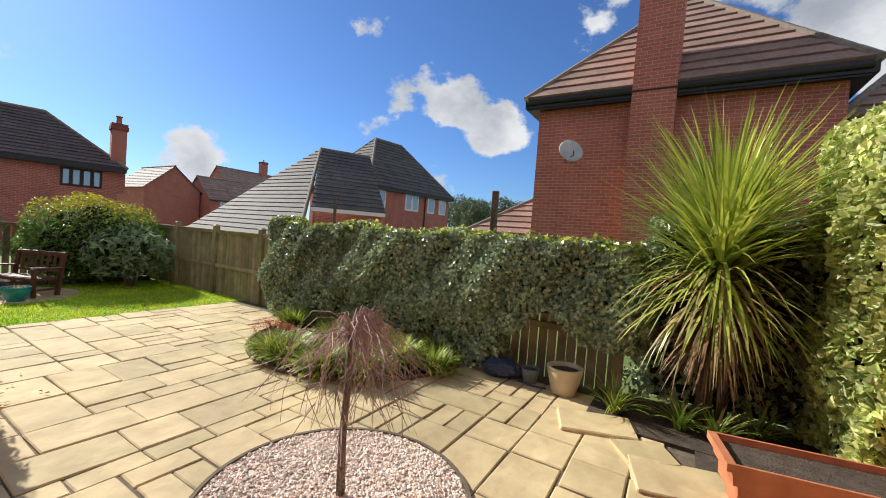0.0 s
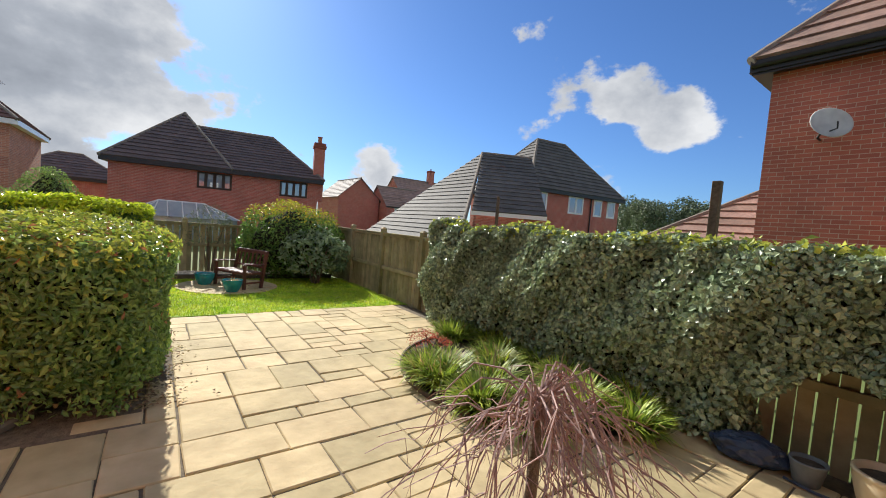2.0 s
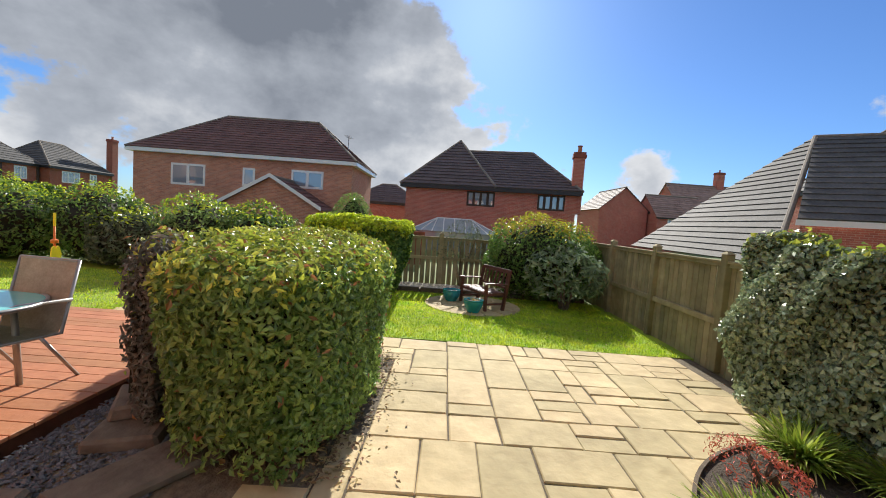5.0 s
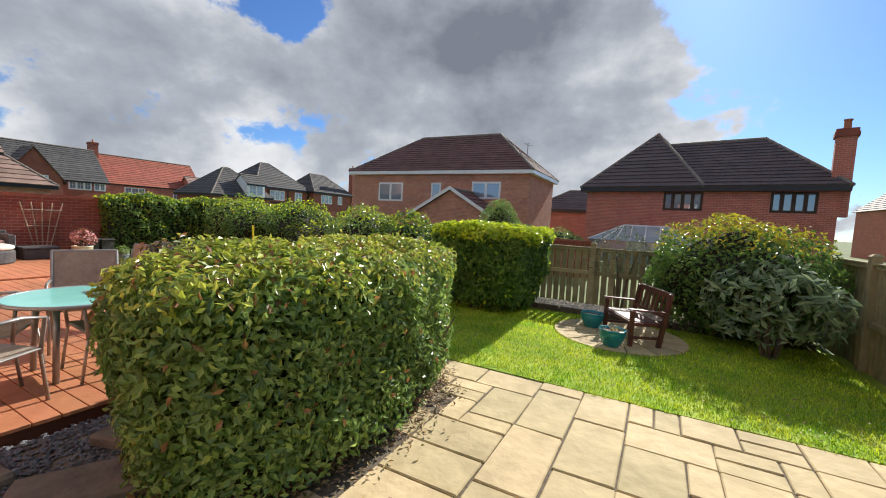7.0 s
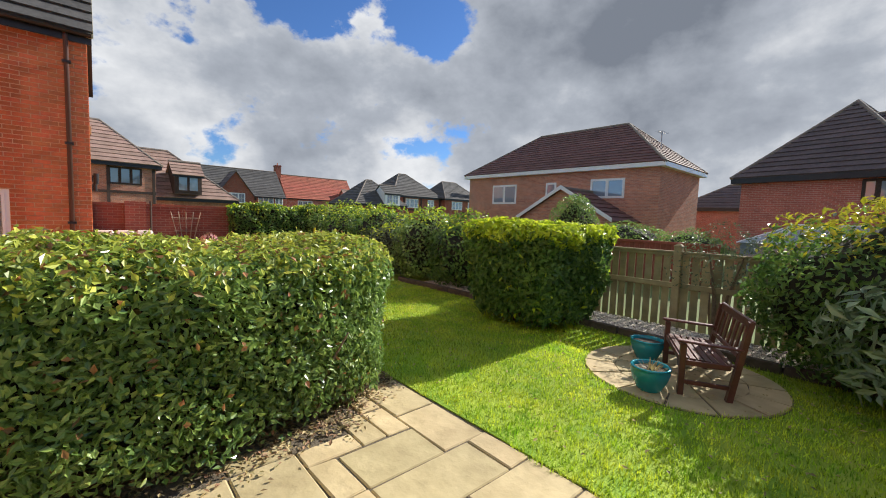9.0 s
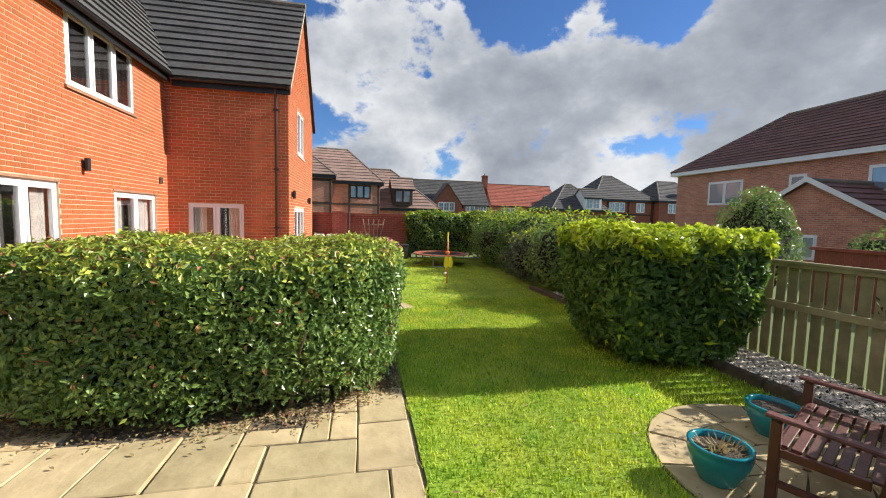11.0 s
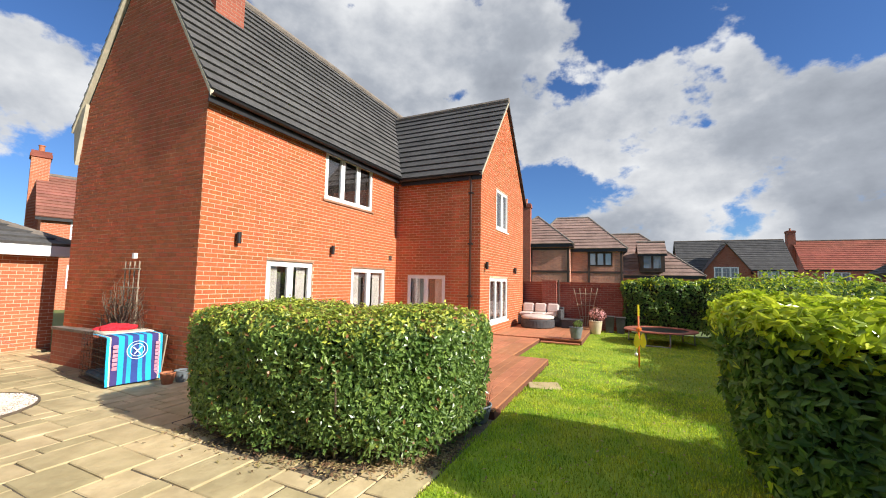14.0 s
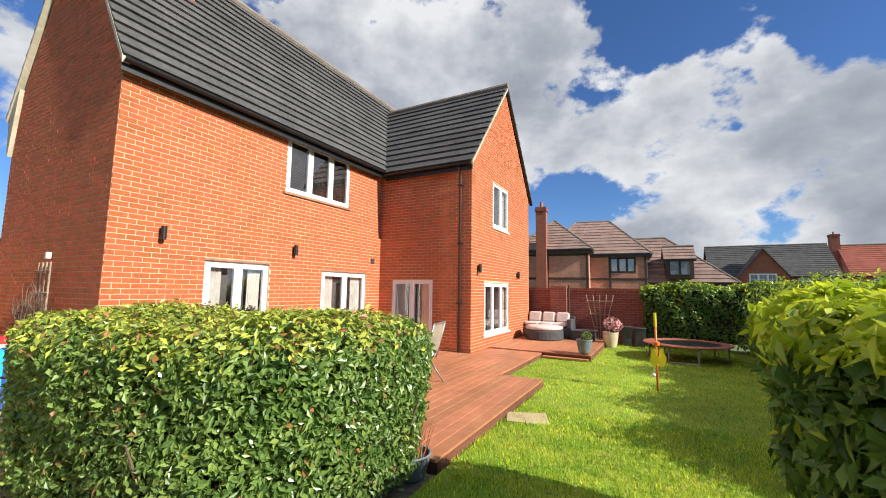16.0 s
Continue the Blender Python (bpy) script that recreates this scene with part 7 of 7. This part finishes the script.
def dog_crate():
    c = thing("wire_crate", "black wire crate with bedding, a towel thrown over it", "wire crate", at=(-1.0, -0.45, 0.0), rz=-8)
    X, Y, Z = 0.52, 0.36, 0.7
    tray = part("tray", bevel_box(2 * X - 0.02, 2 * Y - 0.02, 0.03, 0.006), M_FASCIA, c)
    for nm, fixed, sg in (("side_panel", 1, -1), ("side_panel", 1, 1), ("end_panel", 0, -1), ("end_panel", 0, 1)):
        g = Geo()
        L_ = X if fixed == 1 else Y
        F = (Y if fixed == 1 else X) * sg
        P = lambda u, z: (u, F, z) if fixed == 1 else (F, u, z)  # noqa: E731
        n = int(2 * L_ / 0.035)
        for k in range(n + 1):
            u = -L_ + 2 * L_ * k / n
            g.tube([P(u, 0.0), P(u, Z)], 0.0018, 4, False)
        for k in range(8):
            z = 0.02 + (Z - 0.02) * k / 7
            g.tube([P(-L_, z), P(L_, z)], 0.0028, 4, False)
        part(nm, g.mesh(nm, weld=False), M_FASCIA, c)
    g = Geo()
    for k in range(16):
        x = -X + 2 * X * k / 15
        g.tube([(x, -Y, Z), (x, Y, Z)], 0.0022, 4, False)
    part("top_panel", g.mesh("top_panel", weld=False), M_FASCIA, c)
    bd = bevel_box(2 * X - 0.12, 2 * Y - 0.1, 0.09, 0.03)
    part("bedding", bd, mat("blue_bedding", (0.03, 0.08, 0.14), (0.07, 0.16, 0.24), 12, 0.9, 0.5), c, m=pose(0, 0, 0.031))

    # the towel lies on the top and hangs down the end that faces the lawn
    t = thing("beach_towel", "blue striped beach towel draped over the wire crate", "towel", at=(-1.0, -0.45, 0.0), rz=-8)
    cols = [((0.02, 0.40, 0.72), 0.0, 0.05), ((0.72, 0.62, 0.36), 0.05, 0.075), ((0.05, 0.04, 0.16), 0.075, 0.20), ((0.02, 0.42, 0.75), 0.20, 0.30), ((0.03, 0.07, 0.26), 0.30, 0.36), ((0.02, 0.36, 0.68), 0.36, 0.44), ((0.03, 0.06, 0.24), 0.44, 0.56), ((0.02, 0.36, 0.68), 0.56, 0.64), ((0.03, 0.07, 0.26), 0.64, 0.70), ((0.02, 0.42, 0.75), 0.70, 0.80), ((0.05, 0.04, 0.16), 0.80, 0.925), ((0.72, 0.62, 0.36), 0.925, 0.95), ((0.02, 0.40, 0.72), 0.95, 1.0)]
    path = [(-0.05, Z + 0.012), (0.2, Z + 0.016), (0.42, Z + 0.014), (X + 0.004, Z + 0.012), (X + 0.02, Z - 0.015), (X + 0.03, Z - 0.2), (X + 0.035, Z - 0.4), (X + 0.05, 0.1), (X + 0.06, 0.03)]
    mats = {}
    for col, a, b in cols:
        if col not in mats:
            mats[col] = mat("towel_dye", col, tuple(min(1, v * 1.2) for v in col), 40, 0.95, 0.4, stain=0.1)
        g = Geo()
        n = max(1, int((b - a) / 0.03))
        for k in range(n):
            u0, u1 = a + (b - a) * k / n, a + (b - a) * (k + 1) / n
            Yu = lambda u: -Y - 0.01 + (2 * Y - 0.02) * u  # noqa: E731
            wv = lambda u, i: 0.012 * math.sin(9 * u + i) * (i > 4) * (i - 3) / 4  # noqa: E731
            for i in range(len(path) - 1):
                (x0, z0), (x1, z1) = path[i], path[i + 1]
                g.poly([(x0 + wv(u0, i), Yu(u0), z0), (x0 + wv(u1, i), Yu(u1), z0), (x1 + wv(u1, i + 1), Yu(u1), z1), (x1 + wv(u0, i + 1), Yu(u0), z1)])
        part("stripe", g, mats[col], t, smooth=True)
    pale = mat("towel_print", (0.62, 0.72, 0.78), (0.72, 0.8, 0.85), 40, 0.95, 0.3)
    rd = mat("towel_print_pink", (0.62, 0.25, 0.34), (0.7, 0.32, 0.4), 40, 0.95, 0.3)
    emb = Geo()
    for r0, r1 in ((0.125, 0.135), (0.085, 0.095)):
        for k in range(28):
            a, b = 2 * math.pi * k / 28, 2 * math.pi * (k + 1) / 28
            emb.poly([(0, r * math.cos(q), r * math.sin(q)) for r, q in ((r0, a), (r1, a), (r1, b), (r0, b))])
    for s in (-1, 1):
        emb.poly([(0, s * 0.055 - 0.012, 0.05), (0, s * 0.055 + 0.012, 0.05), (0, -s * 0.04 + 0.01, -0.06), (0, -s * 0.04 - 0.01, -0.06)])
    part("emblem", emb, pale, t, m=pose(X + 0.046, 0, Z - 0.2))
    for y, mt, n, h in ((-Y + 0.09, rd, 6, 0.05), (Y - 0.1, rd, 9, 0.045)):
        bars = Geo()
        for k in range(n):
            z = Z - 0.1 - k * (h + 0.012)
            bars.poly([(0, -0.03, z - h), (0, 0.03, z - h), (0, 0.03, z), (0, -0.03, z)])
        part("print_bar", bars, mt, t, m=pose(X + 0.056, y, 0))

    r = thing("red_cushion", "crumpled red fleece on top of the crate", "fleece", at=(-1.28, -0.4, Z + 0.004), rz=-8)
    bm = bmesh.new()
    bmesh.ops.create_icosphere(bm, subdivisions=4, radius=1)
    for v in bm.verts:
        k = 1 + 0.22 * noise.noise(v.co * 2.0) + 0.1 * noise.noise(v.co * 5 + Vector((3, 0, 0)))
        v.co = Vector((v.co.x * 0.24 * k, v.co.y * 0.27 * k, max(0.0, 0.04 + v.co.z * 0.085 * k)))
    part("fleece", bm, mat("red_fleece", (0.62, 0.015, 0.03), (0.75, 0.03, 0.05), 30, 0.95, 0.6, stain=0.15), r)
    w = thing("cream_blanket", "folded cream blanket on the crate", "blanket", at=(-0.95, -0.45, Z + 0.003), rz=-8)
    bm = bevel_box(0.5, 0.66, 0.03, 0.012, 0.02, random.Random(2))
    part("fold", bm, mat("cream_fleece", (0.62, 0.55, 0.42), (0.72, 0.66, 0.53), 30, 0.95, 0.5), w, m=pose(-0.1, 0.02, 0.0))


dog_crate()


def gable_climber():
    t = thing("climber", "bare woody climber on a trellis by the gable wall", "climbing plant", at=(-1.75, -0.06, 0))
    rng = random.Random(55)
    for k in range(4):
        part("trellis_bar", Geo().tube([(-0.1 + k * 0.14, -0.02, 0.1), (-0.1 + k * 0.14, -0.02, 1.85)], 0.012, 6), M_PALEWOOD, t)
    for k in range(5):
        part("trellis_bar", Geo().tube([(-0.15, -0.04, 0.4 + k * 0.33), (0.4, -0.04, 0.4 + k * 0.33)], 0.011, 6), M_PALEWOOD, t)
    g = Geo()
    for k in range(150):
        x, z = rng.uniform(-0.1, 0.3), rng.uniform(0.0, 0.5)
        pts = [(x, -0.06, z)]
        a = rng.uniform(0.5, 2.7)
        for j in range(7):
            a += rng.uniform(-0.45, 0.45)
            x += 0.16 * math.cos(a) * rng.uniform(0.5, 1.1)
            z = max(0.05, z + 0.2 * math.sin(a) * rng.uniform(0.4, 1.1))
            if z > 2.1 or abs(x) > 1.0:
                break
            pts.append((x, -0.06 - rng.uniform(0, 0.12), z))
        if len(pts) > 2:
            g.tube(pts, [0.009 * (1 - 0.7 * j / len(pts)) for j in range(len(pts))], 4, False)
    tagged(part("twig_mass", g.mesh("twig_mass", weld=False), M_BARK, t), kind="stuff")
    part("meter_box", bevel_box(0.07, 0.06, 0.1, 0.006), M_WHITE, t, m=pose(0.12, 0.0, 1.9))
    b = thing("brick_trough", "low brick trough at the foot of the gable", "planter", at=(-2.6, -0.24, 0))
    g = Geo()
    for a, c in (((-0.7, -0.2), (0.7, -0.2)), ((0.7, -0.2), (0.7, 0.2)), ((0.7, 0.2), (-0.7, 0.2)), ((-0.7, 0.2), (-0.7, -0.2))):
        w = thick(wall_geo(a, c, 0, 0.6), a, c, 0.1)
        for f, u in zip(w.f, w.uv):
            g.poly([w.v[i] for i in f], u)
    part("brick_shell", g, M_BRICK_FAR, b)
    part("coping", Geo().box(-0.72, 0.72, -0.22, -0.08, 0.603, 0.65), M_RIDGE, b)
    part("soil", Geo().box(-0.59, 0.59, -0.09, 0.09, 0.4, 0.52), M_SOIL, b)


gable_climber()
cb = thing("board", "tan wooden board leaning behind the crate", "board", at=(-0.72, -0.2, 0.0))
part("panel", bevel_box(0.62, 0.02, 0.68, 0.004), M_PALEWOOD, cb, m=pose(0, 0, 0, -6))
pot("plant_pot", "small terracotta pot lying by the house corner", -0.05, -0.3, 0.0, 0.1, 0.17, M_POT)
pot("plant_pot", "dark plant pot at the house corner", -0.0, -0.12, 0.0, 0.1, 0.18, M_GREYPOT)
sb2 = thing("water_butt", "dark green water butt beside the gate", "water butt", at=(-4.75, 0.75, 0.0))
part("barrel", Geo().lathe([(0, 0), (0.24, 0), (0.28, 0.4), (0.28, 0.6), (0.25, 0.95), (0, 0.97)], 24), mat("green_plastic", (0.015, 0.05, 0.035), (0.03, 0.07, 0.05), 8, 0.4, 0.1), sb2, smooth=True)

# ---- beyond the fences ----
for x, y, h, r in ((0.2, -6.5, 2.32, 0.045), (3.82, -6.5, 2.2, 0.025)):
    p = thing("post", "weathered timber post standing behind the ivy", "post", at=(x, y, -0.08))
    part("shaft", bevel_box(2 * r, 2 * r, h + 0.08, 0.006), M_BARK, p)
rf = thing("fence", "red-brown stained panel fence in the next garden", "fence", "garden fences")
M_REDWOOD = mat("red_fence_stain", (0.22, 0.06, 0.04), (0.30, 0.09, 0.06), 6, 0.85, 0.2, vary=0.15)
for k in range(26):
    part("board", bevel_box(0.02, 0.13, 1.16, 0.003), M_REDWOOD, rf, m=pose(14.0, -1.1 + k * 0.135, -0.08))
part("rail", bevel_box(0.05, 3.6, 0.07, 0.004), M_REDWOOD, rf, m=pose(13.97, 0.62, 1.06))
cv = thing("conservatory", "white framed conservatory with a glazed hipped roof", "conservatory", at=(23.2, -2.4, 0))
M_ROOFGLASS = mat("conservatory_glazing", (0.32, 0.38, 0.42), (0.42, 0.47, 0.50), 2, 0.15, 0)
part("base", Geo().box(-1.6, 1.6, -2.4, 2.4, -0.1, 1.0), M_GLASS, cv)
apx, cn = [(0, -1.0, 1.75), (0, 1.0, 1.75)], [(-1.7, -2.5, 1.0), (1.7, -2.5, 1.0), (1.7, 2.5, 1.0), (-1.7, 2.5, 1.0)]
part("roof_glazing", Geo().poly([cn[3], cn[0], apx[0], apx[1]]).poly([cn[1], cn[2], apx[1], apx[0]]).poly([cn[0], cn[1], apx[0]]).poly([cn[2], cn[3], apx[1]]), M_ROOFGLASS, cv)
for k in range(9):
    y = -2.5 + 5.0 * k / 8
    part("roof_bar", Geo().tube([(-1.72, y, 1.01), (0, max(-1, min(1, y)), 1.77)], 0.03, 6), M_WHITE, cv)
part("ridge_bar", Geo().tube([apx[0], apx[1]], 0.05, 6), M_WHITE, cv)
ae = thing("tv_aerial", "thin television aerial on the roof corner", "aerial", at=(26.2, 4.9, 5.6))
part("mast", Geo().tube([(0, 0, -0.6), (0, 0, 1.1)], 0.025, 6), M_STEEL, ae)
part("boom", Geo().tube([(-0.5, 0, 1.05), (0.5, 0, 1.05)], 0.015, 5), M_STEEL, ae)
for k in range(6):
    part("element", Geo().tube([(-0.45 + k * 0.18, -0.2, 1.05), (-0.45 + k * 0.18, 0.2, 1.05)], 0.008, 4), M_STEEL, ae)
shrub("shrub", "round dark shrub in the next garden", (18.5, 3.0, 0.9), (1.5, 1.4, 0.75), 2500, M_LEAF, (0.12, 0.06), 140, group="shrubs in the next gardens")
shrub("shrub", "round dark shrub in the next garden", (19.0, 1.0, 0.75), (1.0, 1.2, 0.65), 2000, M_LEAF, (0.12, 0.06), 141, group="shrubs in the next gardens")


def fallen_leaves():
    rng = np.random.default_rng(99)
    n = 900
    x, y = rng.uniform(4.85, 8.1, n), rng.uniform(-5.0, 4.0, n)
    p = np.stack([x, y, np.full(n, 0.028)], 1)
    k = 2600
    x2 = 4.75 - 2.9 * rng.random(k) ** 1.5
    y2 = np.where(x2 > 3.9, -1.24 + (x2 - 3.9) * 0.75, -1.2) + rng.normal(0.03, 0.16, k)
    p = np.concatenate([p, np.stack([x2, y2, np.full(k, 0.012)], 1)])
    up = np.tile(np.array([0.0, 0, 1.0]), (len(p), 1))
    brown = rng.random(len(p)) < 0.5
    brown[:n] = False
    for nm, mt, q in (("fallen_leaves", M_STRAW, ~brown), ("leaf_litter", M_DEAD, brown)):
        tagged(part(nm, leaf_mesh(nm, p[q], up[q], 0.042, 0.021, rng, 0.3), mt), "dry leaves scattered on the lawn and paving" if mt is M_STRAW else "brown dead leaves on the soil under the hedge", "leaves", kind="stuff")


fallen_leaves()
build_patio()
